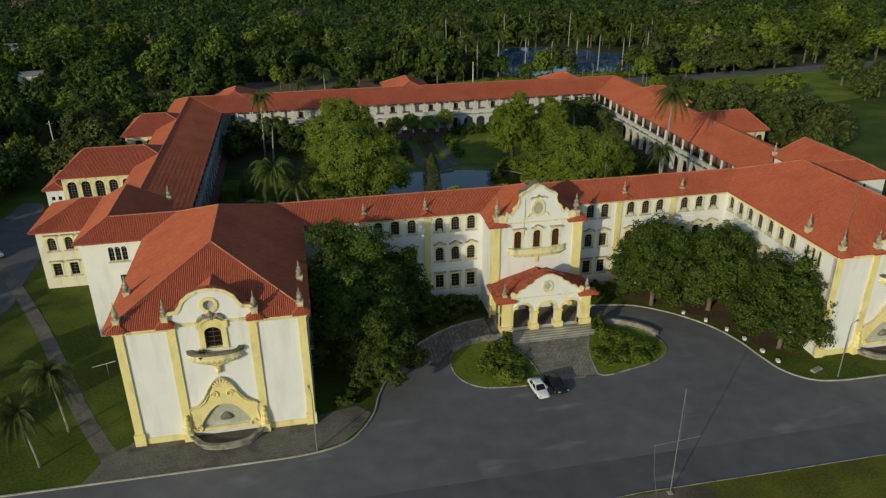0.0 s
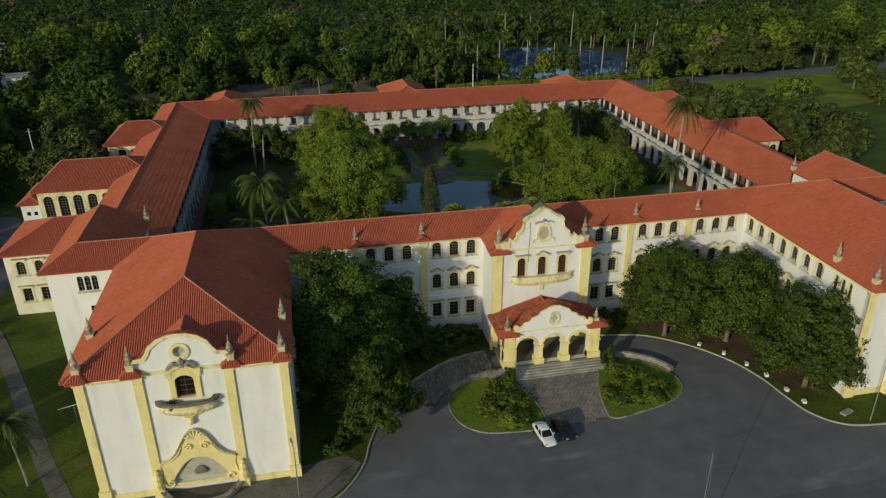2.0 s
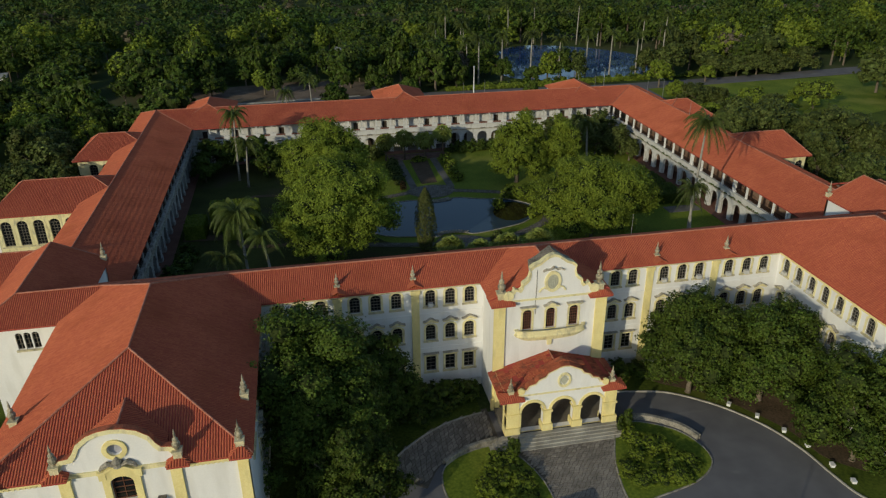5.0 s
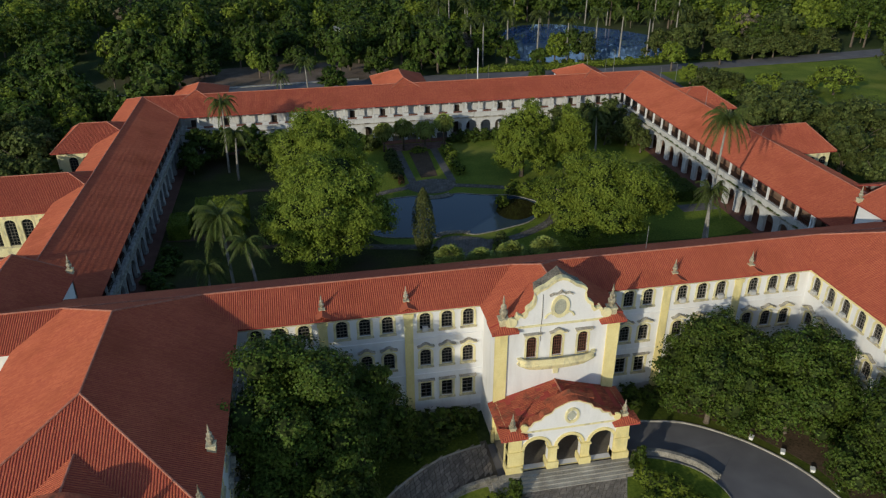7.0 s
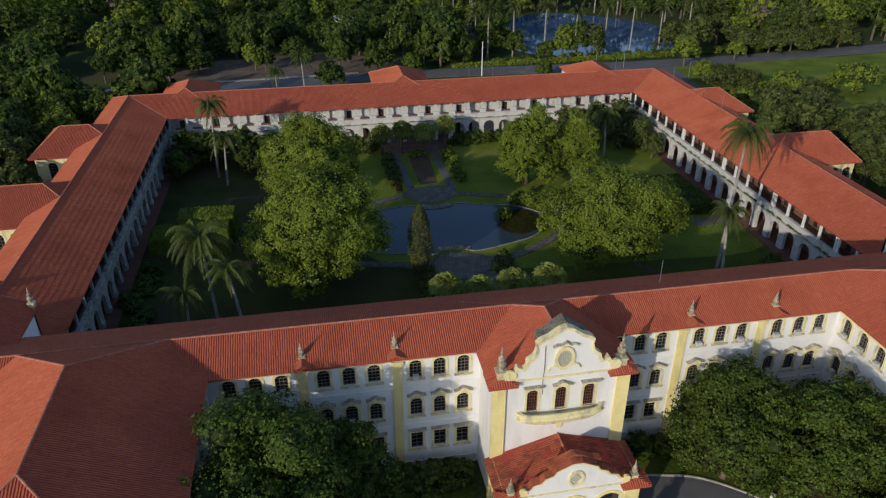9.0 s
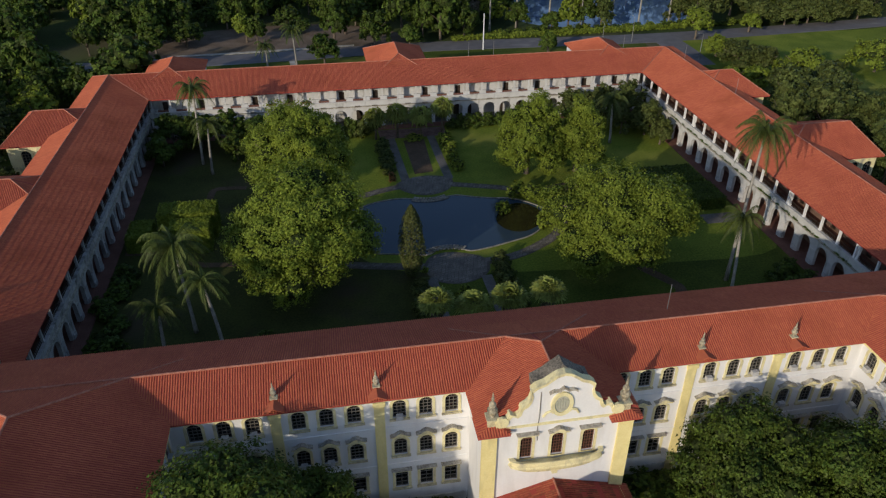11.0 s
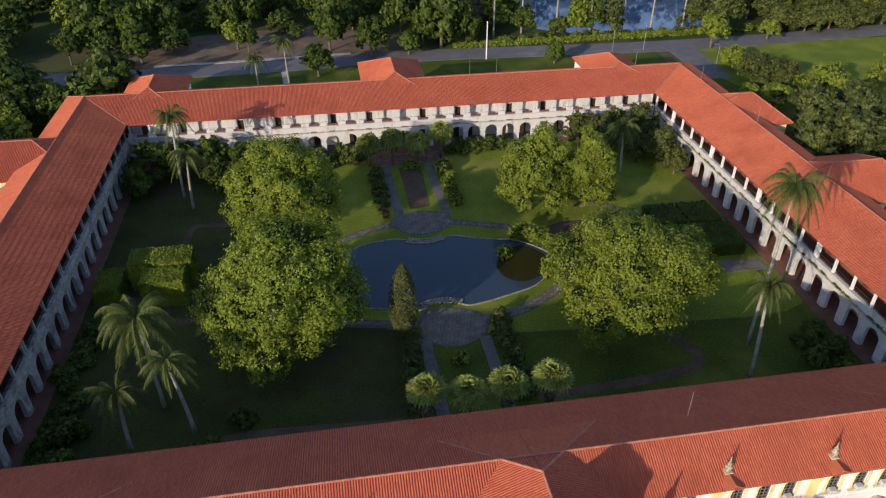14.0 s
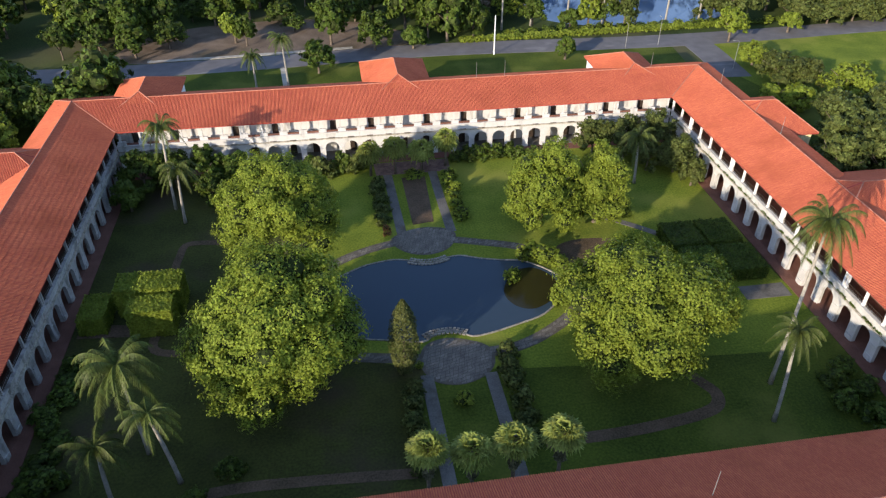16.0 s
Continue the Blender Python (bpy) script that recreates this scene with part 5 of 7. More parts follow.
# ---- corner blocks, side wings, rear wing and outbuildings ----
for sx in (-1, 1):
    out = thing("side_annex", "two-storey white annex with arched upper windows", "building", group="side annexes")
    a0, a1 = sorted((sx * 66.6, sx * 79.3))
    wx = [sx * 77.1, sx * 74.4, sx * 71.7, sx * 69.0]
    wall("wall", [(a0, 0), (a1, 0), (a1, 10.6), (a0, 10.6)], [opening(x, 7.0, True) for x in wx] + [opening(x, 2.3, False) for x in wx], 0.5, IVORY, out, pose(0, 20.0, 0))
    for x in wx:
        window(out, WIN_TOP, pose(x, 20.0, 7.0), HOOD_FLAT, 2.6)
        window(out, WIN_LOW, pose(x, 20.0, 2.3), HOOD_FLAT, 2.6)
    g = geo()
    box(g, a0, a1, 20.5, 33, 0, 10.6)
    part("side_wall", g, WHITE, out)
    hip_roof(out, a0 - (0.8 if sx < 0 else 0.0), a1 + (0.8 if sx > 0 else 0.0), 19.2, 33.8, 10.7, 0.42, "x", (True, 0.0) if sx < 0 else (0.0, True), label="hipped tile roof")


def arcade(ob, length, spacing, m, back, rear_style=False, face=OLDWHITE):
    """A two-storey gallery: round arches below, square posts over a parapet above, with rooms behind it."""
    k = int(length / spacing)
    pad = (length - k * spacing) / 2
    xs = [pad + spacing * (i + 0.5) for i in range(k)]
    hs = [[(x - 1.35, 0.02), (x + 1.35, 0.02)] + arc(x, 2.75, 1.35, 0, 180, 8) for x in xs]
    wall("arcade_wall", [(0, 0), (length, 0), (length, 6.1), (0, 6.1)], hs, 0.55, face, ob, m, "weathered arcade wall with dark streaks")
    g = geo()
    box(g, 0, length, -0.3, 0.02, 4.8, 5.0)
    part("string_course", g, COPING, ob, "projecting ledge dark with moss", m=m)
    g = geo()
    box(g, 0.3, length - 0.3, 0.02, 3.78, -0.1, 0.14)
    part("arcade_floor", g, CONCRETE if rear_style else REDFLOOR, ob, m=m)
    g = geo()
    box(g, 0, length, -0.25, 0.6, 6.1, 6.25)
    part("gallery_sill", g, face, ob, m=m)
    col = geo()
    box(col, -0.16, 0.16, 0.05, 0.4, 6.25, 8.95)
    box(col, -0.22, 0.22, 0.0, 0.46, 8.7, 8.98)
    box(col, -0.22, 0.22, 0.0, 0.46, 6.25, 6.45)
    col = mesh_of(col, WHITE if face is OLDWHITE else face)
    pier = geo()
    box(pier, -0.52, 0.52, -0.16, 0.1, 0, 0.9)
    pier = mesh_of(pier, face)
    cap = geo()
    box(cap, -0.5, 0.5, -0.1, 0.08, 2.6, 2.8)
    cap = mesh_of(cap, face)
    for i in range(k + 1):
        x = pad + spacing * i
        double = i % 4 == 2
        for dx in ((-0.32, 0.32) if double else (0.0,)):
            part("gallery_post", col, WHITE, ob, m=m @ pose(x + dx, 0, 0))
        part("pier_base", pier, OLDWHITE, ob, m=m @ pose(x, 0, 0))
        part("impost", cap, OLDWHITE, ob, m=m @ pose(x, 0, 0))
    rail = geo()
    w = spacing / 2 - 0.3
    box(rail, -w, w, 0.22, 0.3, 7.05, 7.13)
    box(rail, -w, w, 0.23, 0.29, 6.36, 6.41)
    for i in range(9):
        x = -w + 2 * w * (i + 0.5) / 9
        box(rail, x - 0.03, x + 0.03, 0.235, 0.285, 6.25, 7.06)
    rail = mesh_of(rail, DARKWOOD)
    kerbing = geo()
    box(kerbing, -0.55 * w, 0.85 * w, 0.10, 0.36, 6.25, 6.62)
    kerbing = mesh_of(kerbing, REDFLOOR)
    block = geo()
    box(block, 0.86 * w - 3.8, -0.56 * w, 0.06, 0.42, 6.25, 7.0)
    block = mesh_of(block, face)
    drip = geo()
    box(drip, -0.62, 0.62, -0.42, 0.0, 5.0, 5.1)
    drip = mesh_of(drip, DARKSTONE)
    for x in xs:
        if rear_style:
            part("parapet", kerbing, REDFLOOR, ob, "low brick-red parapet", m=m @ pose(x, 0, 0))
            part("parapet_block", block, OLDWHITE, ob, m=m @ pose(x, 0, 0))
            part("drip_ledge", drip, DARKSTONE, ob, "short mossy ledge", m=m @ pose(x, 0, 0))
        else:
            part("railing", rail, DARKWOOD, ob, "dark stained wooden balustrade", m=m @ pose(x, 0, 0))
    g = geo()
    box(g, 0, length, -0.05, 0.5, 8.98, 9.25)
    part("gallery_beam", g, face, ob, m=m)
    g = geo()
    box(g, 0, length, 0.55, 4.0, 4.7, 5.0)
    part("gallery_floor", g, REDFLOOR, ob, m=m)
    # inner wall of the gallery with dark doorways
    deep = 2.1 if rear_style else 3.9
    bays = xs[1::2] if not rear_style else [x for i, x in enumerate(xs) if i % 5 in (0, 2)]
    hs = [rect(x + 0.5, 5.1, 1.2, 2.7) for x in bays]
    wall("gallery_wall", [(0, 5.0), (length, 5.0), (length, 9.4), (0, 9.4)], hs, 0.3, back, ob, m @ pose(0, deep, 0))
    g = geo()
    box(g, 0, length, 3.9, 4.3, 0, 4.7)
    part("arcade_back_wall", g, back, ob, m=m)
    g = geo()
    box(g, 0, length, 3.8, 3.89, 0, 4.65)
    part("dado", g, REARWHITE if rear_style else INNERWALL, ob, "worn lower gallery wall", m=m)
    door = geo()
    box(door, -0.64, 0.64, deep + 0.14, deep + 0.26, 0.0, 2.75)
    box(door, -0.03, 0.03, deep + 0.10, deep + 0.14, 0.0, 2.7)
    for z in (0.9, 1.8):
        box(door, -0.6, 0.6, deep + 0.11, deep + 0.14, z, z + 0.08)
    door = mesh_of(door, DARKWOOD)
    if rear_style:
        low = geo()
        box(low, -0.65, 0.65, 3.70, 3.79, 0.14, 3.0)
        box(low, -0.04, 0.04, 3.66, 3.70, 0.14, 3.0)
        low = mesh_of(low, DARKWOOD)
        for i, x in enumerate(xs):
            if i % 3 != 1:
                part("arcade_door", low, DARKWOOD, ob, "dark wooden door under the arcade", m=m @ pose(x + (0.5 if i % 2 else -0.3), 0, 0))
    for x in bays:
        part("gallery_door", door, DARKWOOD, ob, "dark wooden gallery door", m=m @ pose(x + 0.5, 0, 5.05))


for sx in (-1, 1):
    wing = thing("side_wing", "long two-storey arcaded side wing with a terracotta tiled roof", "building", group="side wings")
    if sx > 0:
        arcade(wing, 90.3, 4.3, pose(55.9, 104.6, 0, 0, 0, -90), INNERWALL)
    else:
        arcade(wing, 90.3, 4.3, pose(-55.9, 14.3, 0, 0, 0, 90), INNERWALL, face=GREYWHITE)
    g = geo()
    x0, x1 = sorted((sx * 68.2, sx * 68.6))
    box(g, x0, x1, 33.2, 121, 0, 9.3)
    part("outer_wall", g, WHITE, wing)
    slopes = [[(sx * 55.35, 13.5, 9.3), (sx * 55.35, 104.6, 9.3), (sx * 64.5, 113.5, 12.3), (sx * 64.5, 13.5, 12.3)],
              [(sx * 69.3, 118.3, 10.68), (sx * 69.3, 24.0, 10.68), (sx * 64.5, 24.0, 12.3), (sx * 64.5, 113.5, 12.3)]]
    roof(wing, slopes, [((sx * 64.5, 13.5, 12.3), (sx * 64.5, 113.5, 12.3)), ((sx * 69.3, 118.3, 10.68), (sx * 64.5, 113.5, 12.3))], "long terracotta tiled roof", gap=0.26, step=0.85)
    for y0, y1, xo, runs in (((51.5, 69.5, 84.4, (4.4, True)), (82.0, 99.5, 77.5, (4.4, True))) if sx < 0 else ((52.0, 69.0, 78.6, (True, 2.0)), (83.5, 100.5, 75.2, (True, 4.8)))):
        an = thing("annex", "lower white annex with tall arched windows and a hipped tile roof", "building", group="outer annexes")
        x0, x1 = sorted((sx * 66.0, sx * (xo - 0.8)))
        ws = [sx * (71.0 + 2.7 * i) for i in range(5) if 71.0 + 2.7 * i < xo - 1.6]
        wall("wall", [(x0, 0), (x1, 0), (x1, 9.9), (x0, 9.9)], [opening(x, 3.9, True, 1.75, 4.8) for x in ws], 0.5, CREAM, an, pose(0, y0 + 0.8, 0), "rain-stained cream wall")
        for x in ws:
            window(an, WIN_TALL, pose(x, y0 + 0.8, 3.9))
        g = geo()
        box(g, x0, x1, y0 + 1.3, y1 - 0.8, 0, 9.9)
        part("side_wall", g, WHITE, an)
        e0, e1 = sorted((sx * 59.0, sx * xo))
        hip_roof(an, e0, e1, y0, y1, 9.9, 0.39, "x", runs, "hipped tile roof", 0.6, 0.26)

ext = thing("side_extension", "small low white extension at the end of the annex", "building")
ew = [-86.2, -84.9]
wall("wall", [(-87.4, 0), (-83.6, 0), (-83.6, 7.0), (-87.4, 7.0)], [rect(x, 4.6, 0.7, 0.8) for x in ew], 0.4, WHITE, ext, pose(0, 53.4, 0))
for x in ew:
    g = geo()
    box(g, x - 0.4, x + 0.4, 53.6, 53.7, 4.55, 5.45)
    part("window", g, GLASS, ext, "small dark window")
g = geo()
box(g, -87.4, -83.6, 53.8, 66.0, 0, 7.0)
part("side_wall", g, WHITE, ext)
hip_roof(ext, -88.0, -83.6, 53.0, 66.4, 7.0, 0.4, "y", (True, True), "low hipped tile roof")

rear = thing("rear_wing", "long two-storey arcaded rear wing with a terracotta tiled roof", "building")
arcade(rear, 111.8, 3.8, pose(-55.9, 105.1, 0), REARWHITE, True, REARWHITE)
g = geo()
box(g, -68.6, 68.6, 121.4, 121.8, 0, 9.3)
part("outer_wall", g, WHITE, rear)
roof(rear, [[(-55.35, 104.6, 9.3), (55.35, 104.6, 9.3), (64.5, 113.5, 12.3), (-64.5, 113.5, 12.3)], [(69.3, 122.4, 9.3), (-69.3, 122.4, 9.3), (-69.3, 118.3, 10.68), (-64.5, 113.5, 12.3), (64.5, 113.5, 12.3), (69.3, 118.3, 10.68)]],
     [((-64.5, 113.5, 12.3), (64.5, 113.5, 12.3)), ((-55.35, 104.6, 9.3), (-64.5, 113.5, 12.3)), ((55.35, 104.6, 9.3), (64.5, 113.5, 12.3))], "long terracotta tiled roof with lichen stains", gap=0.26, step=0.85)
for cx, hw, yb in ((-52.0, 6.6, 129.0), (-0.6, 7.2, 132.0), (50.5, 6.6, 128.0)):
    an = thing("rear_pavilion", "small projecting pavilion with a hipped tile roof on the rear wing", "building", group="rear pavilions")
    g = geo()
    box(g, cx - hw + 0.6, cx + hw - 0.6, 120, yb - 0.6, 0, 9.9)
    part("wall", g, WHITE, an)
    hip_roof(an, cx - hw, cx + hw, 108.2, yb, 10.0, 0.46, "y", (True, True), "hipped tile roof")

# ---- paving stones ----


def inside(p, poly):
    x, y = p
    c = False
    for (x0, y0), (x1, y1) in zip(poly, poly[1:] + poly[:1]):
        if (y0 > y) != (y1 > y) and x < (x1 - x0) * (y - y0) / (y1 - y0) + x0:
            c = not c
    return c


def paving(outline, z, w, d, seed, parent, mat, label, turn=0.0, pieces=False):
    """Flat stones with open joints over an outline, uneven in size and height."""
    rng = random.Random(seed)
    g = geo()
    xs, ys = [p[0] for p in outline], [p[1] for p in outline]
    cx, cy = sum(xs) / len(xs), sum(ys) / len(ys)
    ct, st = math.cos(turn), math.sin(turn)
    reach = max(max(xs) - min(xs), max(ys) - min(ys)) * 0.75
    ny, nx = int(2 * reach / d), int(2 * reach / w)
    jit = {}

    def node(i, j):
        if (i, j) not in jit:
            jit[i, j] = ((i - nx / 2 + (0.5 if j % 2 else 0)) * w + rng.uniform(-0.27, 0.27) * w, (j - ny / 2) * d + rng.uniform(-0.24, 0.24) * d)
        return jit[i, j]

    single_stones = 0
    for j in range(ny):
        for i in range(nx):
            k = 1 if j % 2 else 0
            quad = [node(i, j), node(i + 1, j), node(i + k + 1, j + 1), node(i + k, j + 1)]
            mx, my = sum(q[0] for q in quad) / 4, sum(q[1] for q in quad) / 4
            quad = [(mx + (q[0] - mx) * 0.88, my + (q[1] - my) * 0.86) for q in quad]
            quad = [(cx + q[0] * ct - q[1] * st, cy + q[0] * st + q[1] * ct) for q in quad]
            if not all(inside(q, outline) for q in quad):
                continue
            h = z + rng.uniform(0.015, 0.045)
            own = geo() if pieces and single_stones < 300 else g
            n = len(own[0])
            own[0].extend([(q[0], q[1], h) for q in quad] + [(q[0], q[1], z - 0.02) for q in quad])
            own[1].extend([(n, n + 1, n + 2, n + 3)] + [(n + s, n + 4 + s, n + 4 + (s + 1) % 4, n + (s + 1) % 4) for s in range(4)])
            if own is not g:
                part("paving_stone", own, mat, parent)
                single_stones += 1
    if g[0]:
        part("paving_stones", g, mat, parent, label, kind="stuff")


for ob in [o for o in scene.objects if o.name.split(".")[0] in ("approach", "cobbled_ramp", "stone_path", "terrace")]:
    me = ob.data
    k = len(me.polygons[0].vertices)
    line = [(me.vertices[i].co.x, me.vertices[i].co.y) for i in me.polygons[0].vertices]
    z = me.vertices[0].co.z
    base = ob.name.split(".")[0]
    if base == "terrace":
        paving(line, z, 0.6, 0.6, 3, ob, TERRACE, "worn reddish paving slabs")
    elif base == "approach":
        paving(line, z, 0.58, 0.36, 4, ob, SETT, "rows of grey granite setts", pieces=True)
    elif base == "cobbled_ramp":
        paving(line, z, 0.8, 0.45, 5, ob, SETT, "rows of grey granite setts", 0.7)
    else:
        paving(line, z, 0.66, 0.54, 6 + k, ob, FLAG, "irregular grey flagstones", 0.3, pieces=max(p[0] for p in line) - min(p[0] for p in line) > 8 and abs(sum(p[0] for p in line) / len(line)) < 2)

STEPSTONE = geo()
box(STEPSTONE, -0.22, 0.22, -0.16, 0.16, -0.1, 0.12)
STEPSTONE = mesh_of(STEPSTONE, STONE)
for cx, cy, r0, a0, a1 in ((-1.0, 44.4, 5.4, 58, 122), (-0.9, 73.4, 5.6, 238, 302)):
    flight = thing("pond_steps", "curved rows of small grey stones stepping down to the pond", "steps", pose(cx, cy, 0.06), "pond steps")
    for row in range(3):
        r = r0 + 0.52 * row
        k = int(math.radians(a1 - a0) * r / 0.56)
        for i in range(k):
            a = a0 + (a1 - a0) * (i + 0.5) / k
            part("stone", STEPSTONE, STONE, flight, m=pose(r * math.cos(radians(a)), r * math.sin(radians(a)), 0.16 - 0.05 * row, 0, 0, a + 90))

# ---- trees and shrubs ----


def leaf_cards(P, N, size, rng, fold=0.25):
    """Small bent leaf sprays at points P, turned roughly along N."""
    n = len(P)
    R = rng.normal(size=(n, 3))
    N = N + 0.42 * rng.normal(size=(n, 3))
    N /= np.linalg.norm(N, axis=1)[:, None]
    A = np.cross(N, R)
    A /= np.linalg.norm(A, axis=1)[:, None]
    B = np.cross(N, A)
    s = (size * rng.uniform(0.55, 1.25, n))[:, None]
    lift = N * s * fold
    V = np.empty((n, 3, 3))
    V[:, 0] = P - A * s - lift * 0.5
    V[:, 1] = P + A * s * 0.35 - B * s * 0.8 + lift
    V[:, 2] = P + A * s * 0.6 + B * s * 0.75 - lift * 0.4
    return V.reshape(-1, 3)


def cards_mesh(V, mat, core=None):
    """One mesh of single leaf triangles, with an optional inner mass of twigs coloured as shade."""
    n = len(V) // 3
    k = 0 if core is None else len(core) // 3
    if k:
        V = np.concatenate([V, core])
    me = bpy.data.meshes.new("leaves")
    me.vertices.add(len(V))
    me.vertices.foreach_set("co", V.astype(np.float32).ravel())
    me.loops.add(3 * (n + k))
    me.loops.foreach_set("vertex_index", np.arange(3 * (n + k), dtype=np.int32))
    me.polygons.add(n + k)
    me.polygons.foreach_set("loop_start", np.arange(0, 3 * (n + k), 3, dtype=np.int32))
    me.materials.append(mat)
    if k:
        me.materials.append(CORESHADE)
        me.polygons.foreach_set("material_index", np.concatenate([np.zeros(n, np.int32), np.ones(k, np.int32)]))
    me.update(calc_edges=True)
    me.validate()
    return me


def crown_points(seed, r, h, count, lumps=36, lump=0.34, flat=0.75, spread=(0.55, 0.82)):
    """Leaf places and outward directions on a crown of large lumps that each carry many small leafy clumps, its centre at the origin."""
    rng = np.random.default_rng(seed)
    u = rng.normal(size=(lumps, 3))
    u /= np.linalg.norm(u, axis=1)[:, None]
    u[:, 2] = np.abs(u[:, 2]) * (1 + flat) - flat
    rad = rng.uniform(*spread, lumps)[:, None]
    C = u * rad * np.array([r, r, h])
    L = lump * r * rng.uniform(0.7, 1.25, lumps)
    CORES[seed, r, h] = (C, L)
    squash = np.array([1, 1, min(1.0, 0.75 * h / r + 0.2)])
    m = max(lumps * 6, count // 26)
    which = rng.choice(lumps, m, p=L ** 2 / (L ** 2).sum())
    d = rng.normal(size=(m, 3))
    d /= np.linalg.norm(d, axis=1)[:, None]
    Q = C[which] + d * (L[which] * rng.uniform(0.78, 1.1, m))[:, None] * squash
    keep = Q[:, 2] > -1.02 * h
    for k in range(lumps):
        q = (Q - C[k]) / (L[k] * squash)
        keep &= (which == k) | ((q ** 2).sum(1) > 0.7)
    Q, d, which = Q[keep], d[keep], which[keep]
    size = r * (0.045 + 0.30 / math.sqrt(m)) * rng.uniform(0.6, 1.5, len(Q))
    pick = rng.choice(len(Q), count, p=size ** 2 / (size ** 2).sum())
    e = rng.normal(size=(count, 3)) * 0.62
    P = Q[pick] + e * size[pick][:, None] * np.array([1.15, 1.15, 0.7])
    out = 0.8 * d[pick] + 0.35 * e + 0.3 * u[which[pick]] + np.array([0, 0, 0.25])
    # a thinner even layer of leaves closes the gaps between the clumps
    fill = rng.random(count) < 0.34
    k = int(fill.sum())
    own = rng.choice(lumps, k, p=L ** 2 / (L ** 2).sum())
    f = rng.normal(size=(k, 3))
    f /= np.linalg.norm(f, axis=1)[:, None]
    P[fill] = C[own] + f * (L[own] * rng.uniform(0.66, 0.98, k))[:, None] * squash
    out[fill] = f + 0.3 * u[own] + np.array([0, 0, 0.25])
    return P, out, rng


MESHES = {}
CORES = {}


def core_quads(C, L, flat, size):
    """Closed inner masses of twigs and leaves that stop the light inside each clump, coloured dark as shade."""
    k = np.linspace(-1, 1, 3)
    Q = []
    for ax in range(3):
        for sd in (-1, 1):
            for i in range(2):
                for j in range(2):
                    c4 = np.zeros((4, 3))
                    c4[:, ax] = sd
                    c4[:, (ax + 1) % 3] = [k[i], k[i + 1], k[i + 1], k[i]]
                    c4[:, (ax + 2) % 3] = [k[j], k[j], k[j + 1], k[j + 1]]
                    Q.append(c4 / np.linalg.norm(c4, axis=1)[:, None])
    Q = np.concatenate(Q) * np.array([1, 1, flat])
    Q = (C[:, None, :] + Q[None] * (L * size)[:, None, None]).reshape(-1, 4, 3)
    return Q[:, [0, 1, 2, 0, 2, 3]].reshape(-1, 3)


def crown_mesh(seed, r, h, count, size, mat, **kw):
    key = ("crown", seed, r, h, count, size, mat.name)
    if key not in MESHES:
        P, N, rng = crown_points(seed, r, h, count, **kw)
        C, L = CORES[seed, r, h]
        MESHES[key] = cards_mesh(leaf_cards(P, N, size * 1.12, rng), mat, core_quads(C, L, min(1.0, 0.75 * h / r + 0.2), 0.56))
    return MESHES[key]


def trunk_mesh(seed, height, radius, spread, limbs=6):
    key = ("trunk", seed, height, radius, spread)
    if key not in MESHES:
        rng = random.Random(seed)
        g = geo()
        fork = height * 0.55
        tube(g, [(0, 0, -0.1), (0.05, 0, 0.3), (0.1 * spread * 0.1, 0.05, fork * 0.5), (0.0, 0.1, fork), (0.1, 0, height)], [radius * 1.5, radius * 1.1, radius, radius * 0.85, radius * 0.3], 8)
        for i in range(limbs):
            a = 2 * math.pi * (i + rng.random() * 0.6) / limbs
            e = spread * rng.uniform(0.55, 0.8)
            z = fork * rng.uniform(0.75, 1.0)
            tube(g, [(0, 0.05, z), (0.4 * e * math.cos(a), 0.4 * e * math.sin(a), z + 0.3 * (height - z) + 0.4), (e * math.cos(a), e * math.sin(a), z + (height - z) * rng.uniform(0.6, 1.0) + 0.5)], [radius * 0.5, radius * 0.33, radius * 0.12], 6)
        MESHES[key] = mesh_of(g, BARK, True)
    return MESHES[key]


def tree(x, y, r, top, low, seed, count, size, mat=LEAF, label="broad leafy tree with a dense rounded green crown", group="", lumps=36, trunk=0.45, turn=0.0):
    """A broadleaf tree: crown of half width r between the heights low and top."""
    ob = thing("tree", label, "tree", pose(x, y, 0, 0, 0, turn), group)
    h = (top - low) / 2
    zc = (top + low) / 2
    part("trunk", trunk_mesh(seed, zc + 0.3 * h, trunk, r), BARK, ob)
    part("crown", crown_mesh(seed, r, h, count, size, mat, lumps=int(lumps * 1.7), lump=0.235, spread=(0.35, 0.88)), mat, ob, m=pose(0, 0, zc))
    return ob


def frond(g, base, yaw, lift, length, droop, width, pairs, rng):
    """One feather palm leaf: a thin arching rib with hanging leaflets."""
    v, f = g
    pts = []
    d = Vector((math.cos(yaw), math.sin(yaw), 0))
    side = Vector((-d.y, d.x, 0))
    for i in range(pairs + 1):
        t = i / pairs
        pts.append(Vector(base) + d * (length * (t - 0.12 * droop * t * t)) + Vector((0, 0, lift * length * t - droop * length * t * t)))
    for i in range(pairs):
        p, q = pts[i], pts[i + 1]
        t = (i + 0.5) / pairs
        w = width * (0.35 + 1.1 * t) * (1.05 - t) * 1.9 + 0.04
        for s in (-1, 1):
            b = len(v)
            tip = (p + q) / 2 + side * s * w * rng.uniform(0.6, 0.95) + (q - p) * 1.4 + Vector((0, 0, -0.7 * w - rng.uniform(0, 0.3)))
            v.extend([tuple(p), tuple(q), tuple(tip)])
            f.append((b, b + 1, b + 2) if s > 0 else (b + 1, b, b + 2))


